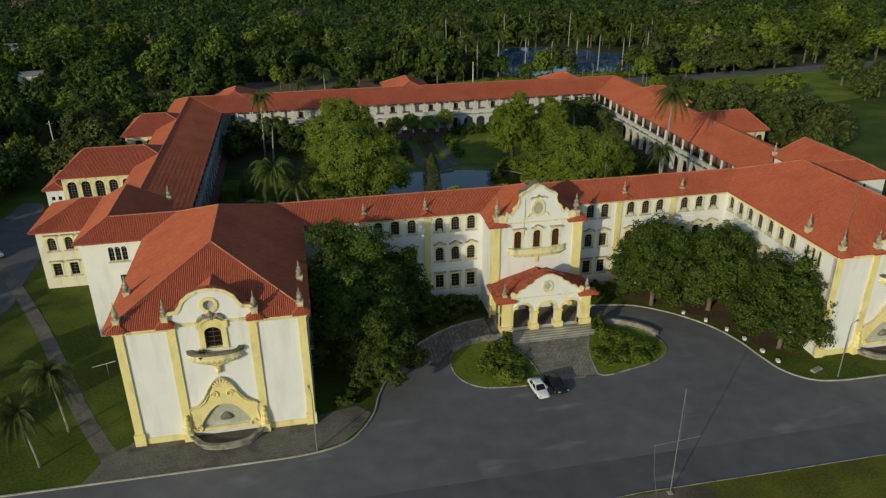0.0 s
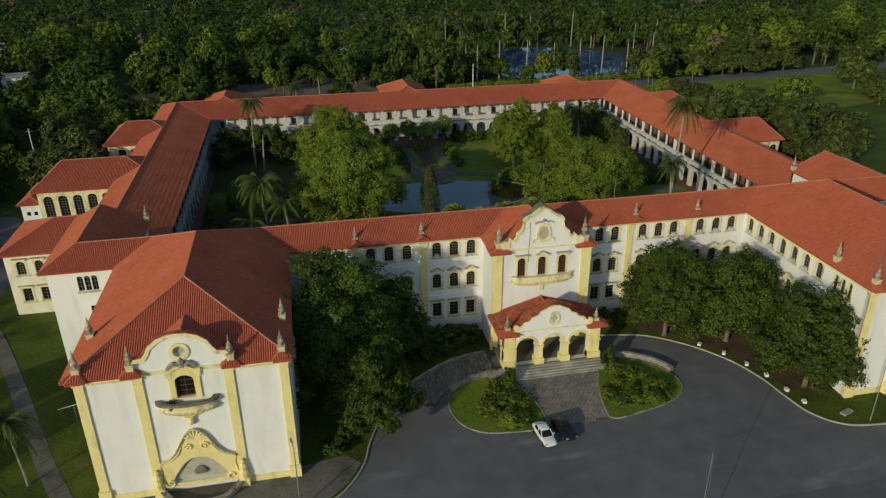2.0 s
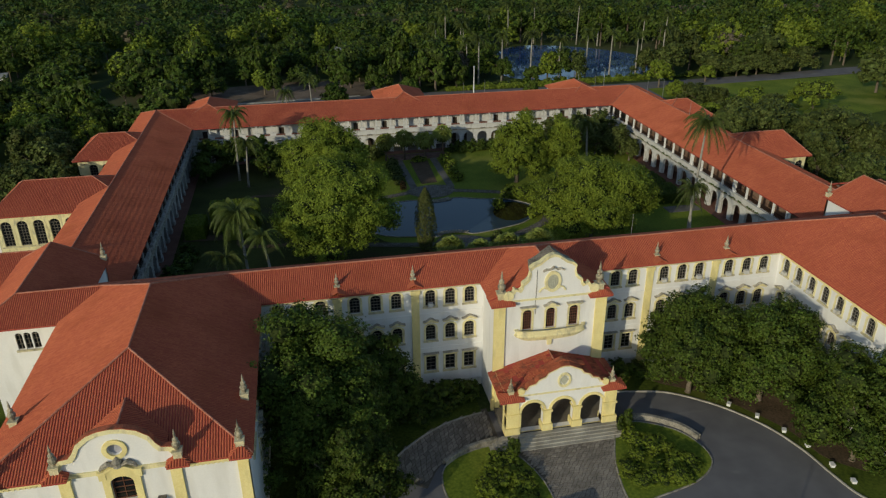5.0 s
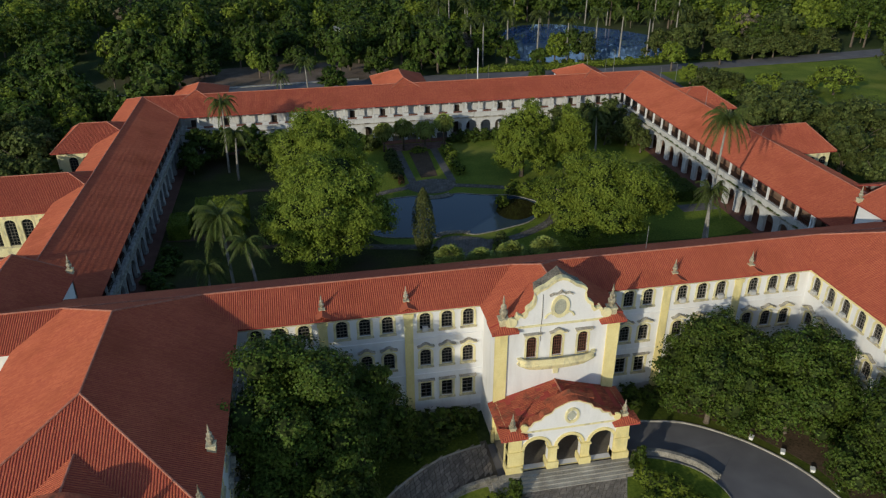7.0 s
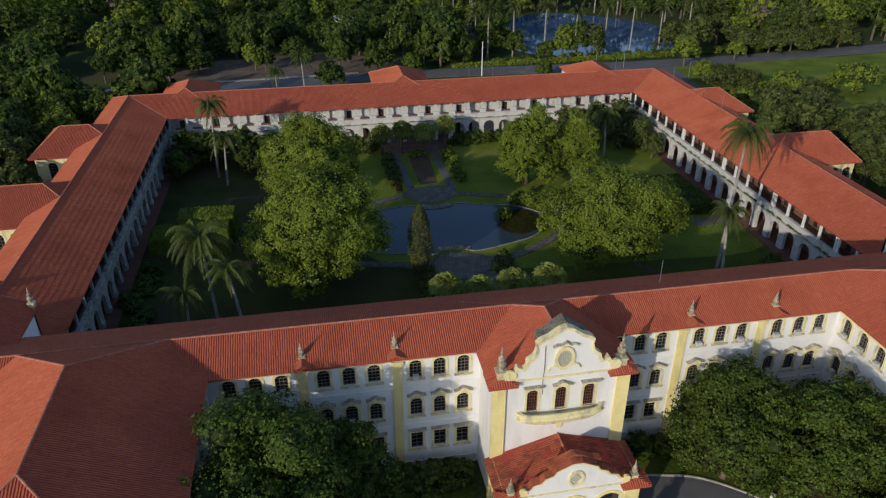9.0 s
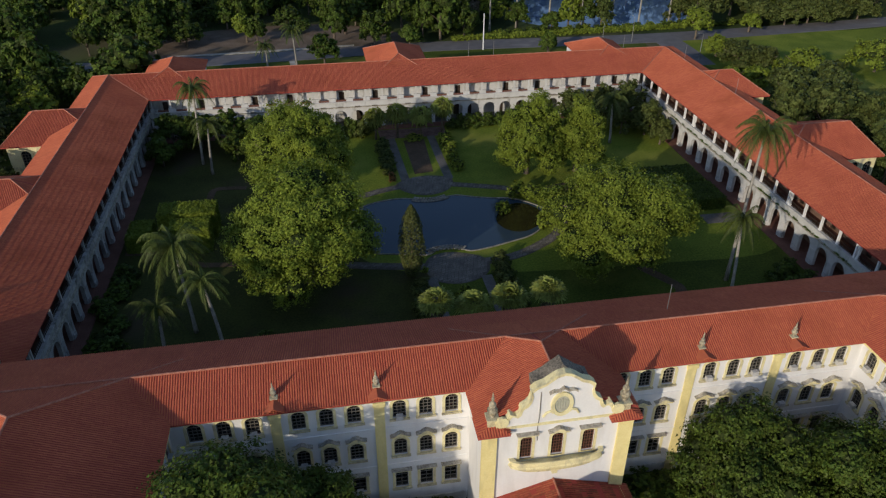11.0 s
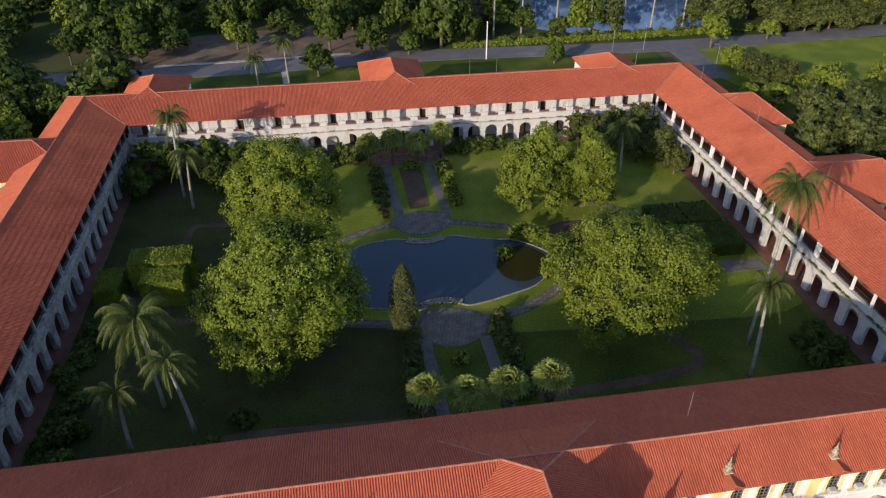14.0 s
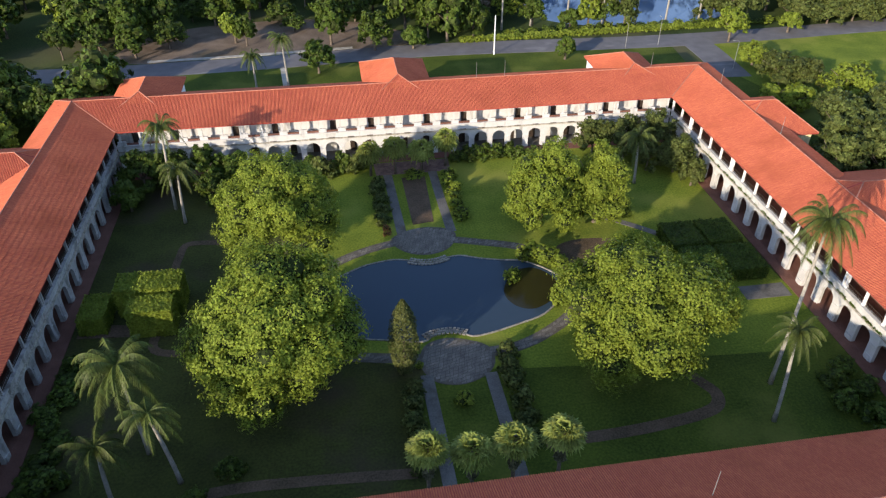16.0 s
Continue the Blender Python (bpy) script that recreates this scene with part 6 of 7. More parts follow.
def palm_crown(seed, length, count=16, pairs=40, width=0.68):
    key = ("palm", seed, length, count)
    if key not in MESHES:
        rng = random.Random(seed)
        g = geo()
        for i in range(count):
            ring_no = i % 3
            frond(g, (0, 0, 0), 2 * math.pi * i / count * 1.0 + rng.uniform(-0.32, 0.32), (1.25, 0.75, 0.15)[ring_no] + rng.uniform(-0.22, 0.18), length * rng.uniform(0.85, 1.1), (1.15, 1.1, 0.98)[ring_no] + rng.uniform(-0.18, 0.25), width * length * 0.32, pairs, rng)
        MESHES[key] = mesh_of(g, PALMLEAF)
    return MESHES[key]


def palm(x, y, height, length=3.6, seed=1, lean=(0.0, 0.0), radius=0.24, label="tall feather palm with a smooth pale trunk", group="", count=21, turn=0.0):
    ob = thing("palm_tree", label, "palm tree", pose(x, y, 0), group)
    g = geo()
    pts, rad = [], []
    for i in range(8):
        t = i / 7
        pts.append((lean[0] * t ** 1.4, lean[1] * t ** 1.4, -0.1 + (height + 0.1) * t))
        rad.append(radius * (1.5 - 0.5 * min(1, t * 6) + 0.2 * math.sin(3.1 * t)) * (1 - 0.35 * t))
    tube(g, pts, rad, 8)
    part("trunk", g, PALMBARK, ob, smooth=True)
    g = geo()
    tube(g, [(lean[0], lean[1], height - 0.1), (lean[0], lean[1], height + 0.5), (lean[0], lean[1], height + 1.3)], [radius * 0.75, radius * 0.85, radius * 0.4], 8)
    part("crownshaft", g, PALMLEAF, ob)
    part("crown", palm_crown(seed, length, count), PALMLEAF, ob, m=pose(lean[0], lean[1], height + 1.1, 0, 0, turn))
    return ob


def fan_crown(seed, length, fans=120, size=0.42, low=1.6):
    key = ("fan", seed, length, fans)
    if key not in MESHES:
        rng = random.Random(seed)
        g = geo()
        v, f = g
        for i in range(fans):
            a = i * 2.39996
            el = 1.45 - low * (i / (fans - 1)) ** 0.75
            d = Vector((math.cos(a) * math.cos(el), math.sin(a) * math.cos(el), 0.8 * math.sin(el)))
            c = d * length * rng.uniform(0.55, 0.78)
            s = Vector((-math.sin(a), math.cos(a), 0))
            u = d.cross(s)
            n = 13
            b = len(v)
            v.append(tuple(c))
            for k in range(n + 1):
                t = radians(-100 + 200 * k / n)
                rr = length * size * (1.0 if k % 2 else 0.5) * rng.uniform(0.85, 1.15)
                v.append(tuple(c + rr * (math.cos(t) * d + math.sin(t) * s) + u * (0.07 if k % 2 else -0.05) + Vector((0, 0, -1.4 * rr * rr / length * rng.uniform(0.6, 1.4)))))
            f.extend([(b, b + 1 + k, b + 2 + k) for k in range(n)])
        MESHES[key] = mesh_of(g, FANLEAF)
    return MESHES[key]


def fan_palm(x, y, height, length=2.2, seed=1, group="", skirt=DRYLEAF):
    ob = thing("fan_palm", "fan palm with a full round head of pale green leaves", "palm tree", pose(x, y, 0), group)
    g = geo()
    tube(g, [(0, 0, -0.1), (0.05, 0, height * 0.4), (0, 0.05, height * 0.8), (0, 0, height)], [0.3, 0.22, 0.2, 0.24], 8)
    part("trunk", g, BARK, ob, smooth=True)
    g = geo()
    rng = np.random.default_rng(seed)
    n = 420
    a, z = rng.uniform(0, 6.283, n), rng.uniform(-4.2 if skirt is DRYLEAF else -2.6, -0.4, n)
    wide = rng.uniform(0.5, 1.0, n) * ((1.25 if skirt is DRYLEAF else 1.75) + 0.2 * z)
    P = np.stack([np.cos(a) * wide, np.sin(a) * wide, z], 1)
    part("dead_leaf_skirt", cards_mesh(leaf_cards(P, np.stack([np.cos(a), np.sin(a), 0 * a], 1), 0.42, rng), skirt), skirt, ob, "hanging dry leaves" if skirt is DRYLEAF else "older drooping leaves", m=pose(0, 0, height))
    part("crown", fan_crown(seed, length) if skirt is DRYLEAF else fan_crown(seed, length, 44, 0.62, 2.1), FANLEAF, ob, m=pose(0, 0, height, 0, 0, seed * 40))
    return ob


def shrub(x, y, r, h, seed, mat=DARKLEAF, label="rounded leafy shrub", count=700, size=0.22, group="", z=0.0):
    me = crown_mesh(seed % 5 + 50, 1.0, 1.0, count, size / 1.6, mat, lumps=14, lump=0.45)
    ob = new("shrub", me)
    ob.matrix_basis = pose(x, y, z + h * 0.5, 0, 0, seed * 47) @ Matrix.Diagonal((r, r, h * 0.62, 1))
    return tagged(ob, label, "shrub", group)


def hedge(x0, x1, y0, y1, h, seed, mat=LEAF, label="clipped square hedge block"):
    rng = np.random.default_rng(seed)
    g = geo()
    area_top, n = (x1 - x0) * (y1 - y0), []
    P, N = [], []
    for axis, side, cnt in (("z", 1, int(area_top * 60)), ("x", -1, int((y1 - y0) * h * 36)), ("x", 1, int((y1 - y0) * h * 36)), ("y", -1, int((x1 - x0) * h * 36)), ("y", 1, int((x1 - x0) * h * 36))):
        q = np.stack([rng.uniform(x0, x1, cnt), rng.uniform(y0, y1, cnt), rng.uniform(0.1, h, cnt)], 1)
        nn = np.zeros((cnt, 3))
        i = "xyz".index(axis)
        q[:, i] = ((x0, y0, 0)[i] if side < 0 else (x1, y1, h)[i]) + rng.normal(0, 0.10, cnt)
        nn[:, i] = side
        P.append(q)
        N.append(nn)
    P, N = np.concatenate(P), np.concatenate(N)
    ob = thing("hedge", label, "hedge", group="hedge blocks")
    part("foliage", cards_mesh(leaf_cards(P, N, 0.18, rng), mat), mat, ob)
    box(g, x0 + 0.15, x1 - 0.15, y0 + 0.15, y1 - 0.15, 0, h - 0.15)
    part("twig_core", g, mat, ob)
    return ob


# weeds rooted along the damp gallery ledges
lrng = np.random.default_rng(8)
P = np.stack([55.9 - lrng.uniform(0.05, 0.3, 900), 15 + 89 * lrng.random(900) ** 1.2, 5.02 + lrng.uniform(0, 0.25, 900)], 1)
P = P[np.sin(P[:, 1] * 0.9) + np.sin(P[:, 1] * 2.3 + 1) > -0.3]
single("ledge_weeds", cards_mesh(leaf_cards(P, np.tile([-0.4, 0, 1.0], (len(P), 1)), 0.22, lrng), DARKLEAF), DARKLEAF, "green weeds growing along the gallery ledge", "weeds", kind="stuff")

# forecourt trees
tree(-30.2, -11.0, 9.7, 19.8, 0.6, 11, 52000, 0.18, DARKLEAF, "large dark green leafy tree before the front wing", "forecourt trees", 46)
tree(-26.6, -19.8, 5.8, 11.2, 0.3, 12, 27000, 0.17, DARKLEAF, "dark green leafy tree beside the drive", "forecourt trees", 34, 0.3)
tree(-23.2, -7.0, 5.6, 16.0, 0.8, 13, 26000, 0.175, DARKLEAF, "dark green leafy tree before the front wing", "forecourt trees", 34, 0.3)
tree(18.8, -7.6, 7.3, 15.8, 0.0, 14, 36000, 0.175, DARKLEAF, "dense dark green tree before the front wing", "forecourt trees", 40, 0.32)
tree(27.0, -11.0, 8.0, 15.0, 0.0, 15, 42000, 0.175, DARKLEAF, "dense dark green tree before the front wing", "forecourt trees", 40, 0.35)
tree(31.0, -23.6, 7.2, 15.0, -0.6, 16, 33000, 0.175, DARKLEAF, "dense dark green tree beside the end pavilion", "forecourt trees", 40, 0.32)
for i, (x, y, r, h) in enumerate(((-19.5, -3.6, 2.4, 2.6), (-16.4, -3.0, 2.6, 3.0), (-13.0, -2.8, 2.4, 2.4), (-10.2, -2.6, 1.9, 2.2), (-18.0, -5.8, 2.0, 1.7), (-14.8, -5.0, 1.8, 1.5), (-31.5, -23.5, 1.8, 1.6), (11, -2.4, 2.0, 2.0), (14, -2.6, 2.0, 1.8))):
    shrub(x, y, r, h, i, label="dark leafy shrub at the foot of the facade", group="facade shrubs")
irng = random.Random(9)
for outline, n, lx, ly in ((ISLE_L, 30, -8.6, -19.8), (ISLE_R, 26, 8.4, -18.8)):
    xs, ys = [p[0] for p in outline], [p[1] for p in outline]
    placed = 0
    while placed < n:
        x, y = irng.uniform(min(xs), max(xs)), irng.uniform(min(ys), max(ys))
        if inside((x, y), outline) and all(inside((x + dx, y + dy), outline) for dx, dy in ((1.0, 0), (-1.0, 0), (0, 0.9), (0, -0.9))) and ((x - lx) * 0.24) ** 2 + ((y - ly) * 0.21) ** 2 < 1:
            shrub(x, y, irng.uniform(1.0, 1.6), irng.uniform(0.8, 1.5), placed + 2, LEAF, "low leafy shrub on the planted island", 1200, 0.135, "island shrubs")
            placed += 1
shrub(-7.4, -14.7, 0.9, 2.4, 3, label="small clipped shrub beside the steps", group="step shrubs")
shrub(7.2, -13.2, 1.1, 2.7, 4, label="small clipped shrub beside the steps", group="step shrubs")

shrub(-47.9, -27.4, 0.5, 0.9, 2, label="self-sown bush on the balcony", count=500, group="", z=11.6)
# courtyard trees
tree(-23.4, 43.8, 11.5, 20.6, 2.0, 21, 86000, 0.186, LEAF, "broad spreading tree with a bright green domed crown", "courtyard trees", 60, 0.6)
tree(-24.0, 72.0, 10.0, 18.4, 1.6, 22, 60000, 0.186, LEAF, "broad tree with a mid green domed crown", "courtyard trees", 50, 0.55)
tree(19.8, 75.5, 7.2, 18.0, 0.0, 23, 40000, 0.186, LEAF, "tall leafy tree with a narrow rounded crown", "courtyard trees", 40, 0.45)
tree(29.8, 75.0, 6.2, 16.4, -0.2, 24, 33000, 0.186, LEAF, "leafy tree with a narrow rounded crown", "courtyard trees", 36, 0.4)
tree(25.0, 43.2, 12.7, 16.0, 2.4, 25, 82000, 0.186, LEAF, "wide low spreading tree with a bright green crown", "courtyard trees", 60, 0.6)
cyp = thing("cypress", "narrow columnar cypress beside the pond", "tree", pose(-7.6, 43.2, 0))
g = geo()
tube(g, [(0, 0, -0.1), (0, 0, 1.0), (0, 0, 11)], [0.22, 0.2, 0.05], 7)
part("trunk", g, BARK, cyp)
crng = np.random.default_rng(4)
n = 6500
t = crng.uniform(0, 1, n) ** 0.9
a = crng.uniform(0, 6.283, n)
rad = 1.85 * np.sin(np.pi * np.clip(t * 0.86 + 0.14, 0, 1)) ** 0.7 * crng.uniform(0.8, 1.08, n) * (1 + 0.12 * np.sin(5 * a + 9 * t))
P = np.stack([rad * np.cos(a), rad * np.sin(a), 0.4 + 12.2 * t], 1)
part("crown", cards_mesh(leaf_cards(P, np.stack([np.cos(a), np.sin(a), 0.6 + 0 * a], 1), 0.17, crng), CYPRESS), CYPRESS, cyp)
palm(-39.5, 34.2, 12.6, 5.2, 31, (-0.7, 1.1), group="courtyard palms", count=32)
palm(-35.2, 29.3, 11.0, 3.6, 32, (-1.0, -0.2), group="courtyard palms", turn=40)
palm(-42.4, 27.6, 8.2, 3.9, 33, (0.4, 0.2), group="courtyard palms", turn=80)
palm(-44.2, 90.6, 14.6, 4.2, 31, (0.3, 1.4), group="courtyard palms", turn=20, count=22)
palm(-41.9, 85.6, 9.8, 4.0, 32, (0.6, 0.0), group="courtyard palms", turn=70)
palm(40.4, 33.6, 22.4, 4.6, 33, (2.7, 3.2), 0.25, group="courtyard palms", turn=10, count=34)
palm(37.5, 27.5, 13.2, 3.5, 31, (-0.4, 1.0), group="courtyard palms", turn=50, count=22)
palm(41.8, 87.0, 9.2, 4.2, 32, (-0.8, -0.4), group="courtyard palms", turn=110)
for i, (x, z) in enumerate(((-7.5, 11.2), (-2.8, 10.2), (1.7, 10.9), (6.8, 11.2))):
    fan_palm(x, 20.6, z, 2.3, i + 1, "fan palms behind the front wing")
for i, (x, y, z) in enumerate(((-8.2, 97.4, 6.6), (-3.4, 97.6, 7.2), (1.8, 97.4, 6.4), (6.8, 99.2, 7.4))):
    fan_palm(x, y, z - 0.9, 2.4, i + 1, "rear terrace palms", OLIVE)
for i, (x, y, r, t) in enumerate(((-50.5, 97.5, 4.4, 9.0), (-45.0, 98.5, 4.2, 9.2), (-39.0, 98.5, 3.8, 8.4), (-33.5, 98.0, 3.4, 7.2), (-37.5, 92.0, 3.4, 6.0), (-52.0, 91.0, 3.0, 6.4), (37.0, 98.5, 4.2, 9.0), (43.0, 96.5, 5.2, 11.4), (49.5, 97.0, 4.6, 10.2), (51.0, 90.0, 3.6, 8.6), (46.0, 91.5, 3.6, 7.4), (52.2, 84.5, 2.6, 6.0))):
    tree(x, y, r, t, 0.4, 60 + i % 3, 5000, 0.26, OLIVE if x > 0 else DARKLEAF, "dark bushy tree in the courtyard corner", "corner bushes", 24, 0.2, 60 * i)
for x0, x1, y0, y1, z in ((-48.0, -38.6, 60.4, 64.8, 5.0), (-45.4, -39.2, 55.4, 59.2, 4.8), (-52.8, -49.0, 57.0, 63.0, 3.0)):
    hedge(x0, x1, y0, y1, z, int(-x0 + y0), label="tall clipped square hedge block")
for x0, x1, y0, y1 in ((39.0, 44.8, 62.8, 69.4), (45.4, 51.2, 62.8, 69.4), (39.4, 45.0, 55.0, 62.0), (45.6, 51.6, 55.0, 62.0)):
    hedge(x0, x1, y0, y1, 2.4, int(x0 + y0), DARKLEAF)
k = 0
for x, ys in ((-7.3, (27, 30, 33, 36, 39)), (6.6, (29, 32, 35.2, 38.4, 41.4, 44.2)), (-7.2, (80.5, 83.5, 86.5, 89.5, 92.5)), (6.5, (80, 82.8, 85.6, 88.4, 91.2, 94))):
    for y in ys:
        shrub(x + 0.3 * math.sin(k * 2.1), y, 1.6, 2.0 + 0.3 * math.sin(k), k, LEAF if x > 0 and y > 70 else OLIVE, "rounded shrub lining the courtyard walk", group="walk shrubs")
        k += 1
for x, y, r, h in ((15.5, 66.5, 2.0, 2.4), (17.8, 64.8, 2.2, 2.6), (20.0, 63.6, 1.8, 2.0), (18.0, 55.2, 2.0, 2.8), (19.6, 57.4, 1.8, 2.4), (11.0, 60.2, 1.2, 2.2), (11.9, 61.2, 1.0, 1.8), (-17.5, 58, 2.2, 2.6), (-0.5, 36.5, 1.3, 1.6), (0.2, 96.3, 2.0, 0.9), (-7.0, 76.6, 0.8, 1.6), (-5.5, 43.6, 0.6, 0.9)):
    if x == -7.0:
        shrub(x, y, r, h, k, REDDISH, "rust-red shrub beside the stone path")
    else:
        shrub(x, y, r, h, k, LEAF, "leafy shrub beside the pond", group="pond shrubs")
    k += 1
for k, (x, y, r, h) in enumerate(((-46.5, 20.5, 2.6, 3.2), (-42.6, 22.4, 2.2, 2.4), (-38.6, 20.6, 2.4, 2.8), (-49.8, 24.6, 2.4, 3.0), (-33.6, 25.6, 1.9, 2.0), (-29.6, 29.8, 1.6, 1.8), (-50.2, 30.4, 2.2, 2.8), (-34.4, 21.0, 1.8, 1.8))):
    shrub(x, y, r, h, k, DARKLEAF, "dark leafy bush in the shaded courtyard corner", 900, 0.24, "shaded corner bushes")
for i in range(14):
    shrub(9.5 + i * 2.6 if i < 7 else -9.5 - (i - 7) * 2.6, 101.0, 1.6, 2.0, i, DARKLEAF, "low shrub along the rear arcade", group="arcade shrubs")
for i in range(9):
    shrub(-11.2 - 2.3 * i, 99.4 + 0.7 * math.sin(i * 1.9), 1.7, 3.2 + 0.8 * math.sin(i * 2.3), i, (OLIVE, DARKLEAF, PALMLEAF)[i % 3], "tall ragged shrub before the rear arcade", 900, 0.3, "rear arcade planting")
for i in range(5):
    shrub(11.5 + 2.2 * i, 102.0, 1.3, 2.6, i, DARKLEAF, "dark clipped shrub before the rear arcade", 800, 0.22, "rear arcade planting")
palm(-67.4, -28.4, 6.2, 3.6, 31, (-0.9, 0.6), 0.12, "young feather palm on the front lawn", "front lawn palms", 30)
palm(-65.8, -22.2, 7.2, 3.6, 32, (-0.8, 0.8), 0.12, "young feather palm on the front lawn", "front lawn palms", 30, 40)
for i, (x, y, r, t) in enumerate(((-83.0, -25.5, 4.6, 10.5), (-88.5, -30.0, 4.2, 9.5), (-86.0, -15.5, 5.0, 11.0))):
    tree(x, y, r, t, 2.0, 60 + i % 3, 5000, 0.26, DARKLEAF, "leafy tree shading the front lawn", "front lawn trees", 24, 0.2, 60 * i)

# ---- woodland round the building ----
WT = [(5.2, 5.0), (4.4, 5.6), (6.0, 4.4), (3.8, 4.2)]
frng = random.Random(21)


def clear(x, y):
    """Whether a tree may stand here: off the roads, lawns, lake and buildings."""
    if -104 < x < 82 and y < 121:
        return False
    if -60 < x < 84 and y < 157:
        return False
    if abs(y - (158 + 0.035 * x)) < 11:
        return False
    if x > 78 and x < 96 and 98 < y < 165:
        return False
    if 34 < x < 122 and y < 188:
        return False
    if (x - 78) ** 2 / 44 ** 2 + (y - 212) ** 2 / 38 ** 2 < 1:
        return False
    if -64 < x < 6 and 164 < y < 192 and frng.random() < 0.75:
        return False
    if x > 110 and y < 160 and (x - 110) * 0.9 > (y - 60) and y < 135:
        return False
    if 82 < x < 152 and y < 166:
        return False
    if -154 < x < -118 and 178 < y < 217:
        return False
    if -104 < x < -90:
        return False
    if x > 100 and 135 < y < 165:
        return False
    return True


WOODLABEL = ("woodland tree with a rounded mid green crown", "woodland tree with a tall rounded crown", "woodland tree with a wide spreading crown", "small woodland tree with a compact crown")
spots = []
for gy in range(62, 270, 8):
    for gx in range(-240, 264, 8):
        x, y = gx + frng.uniform(-5, 5), gy + frng.uniform(-5, 5)
        if abs(x) > 75 + 0.66 * (y + 95) or not clear(x, y):
            continue
        if any((x - q[0]) ** 2 + (y - q[1]) ** 2 < 20 for q in spots[-160:]):
            continue
        s = frng.choice((0.6, 0.8, 0.95, 1.1, 1.35))
        spots.append((x, y, frng.randrange(4), s * frng.uniform(0.9, 1.1), s * frng.uniform(0.75, 1.35), frng.uniform(0, 6.283), frng.random()))
spots.sort(key=lambda q: math.hypot(q[0] * 0.8, q[1] - 100))
CROWNS = [crown_points(70 + i, WT[i][0], WT[i][1], 1500, lumps=22, lump=0.4) for i in range(4)]
rest = {0: [], 1: []}
rest_trunks = geo()
for k, (x, y, i, s, sz, a, pick) in enumerate(spots):
    mat = (OLIVE if x > 40 else DARKLEAF) if pick < 0.8 else (LEAF if pick > 0.9 else DARKLEAF)
    if k < 225:
        ob = thing("tree", WOODLABEL[i], "tree", pose(x, y, 0, 0, 0, math.degrees(a)) @ Matrix.Diagonal((s, s, sz, 1)), "woodland trees")
        part("trunk", trunk_mesh(70 + i, 6.0, 0.3, WT[i][0], 4), BARK, ob)
        part("crown", crown_mesh(70 + i, *WT[i], 1600, 0.47, mat, lumps=22, lump=0.4), mat, ob, m=pose(0, 0, 5.9))
    else:
        P, N, rng = CROWNS[i]
        c, sn = math.cos(a), math.sin(a)
        R = np.array([[c, -sn, 0], [sn, c, 0], [0, 0, 1]])
        sel = slice(None, None, 1 if y < 195 else 2)
        Q = (P[sel] * np.array([s, s, sz])) @ R.T + np.array([x, y, 7.0 * sz])
        rest[0 if pick < 0.66 else 1].append(leaf_cards(Q, N[sel] @ R.T, 0.55 if y < 195 else 0.78, rng))
        tube(rest_trunks, [(x, y, 0), (x, y, 7.0 * sz)], [0.3 * s, 0.12 * s], 5)
woods = thing("woodland", "dense mixed woodland behind the building", "woods", kind="stuff")
part("crowns", cards_mesh(np.concatenate(rest[0]), DARKLEAF), DARKLEAF, woods, kind="stuff")
part("crowns", cards_mesh(np.concatenate(rest[1]), LEAF), LEAF, woods, kind="stuff")
part("trunks", rest_trunks, BARK, woods, kind="stuff")
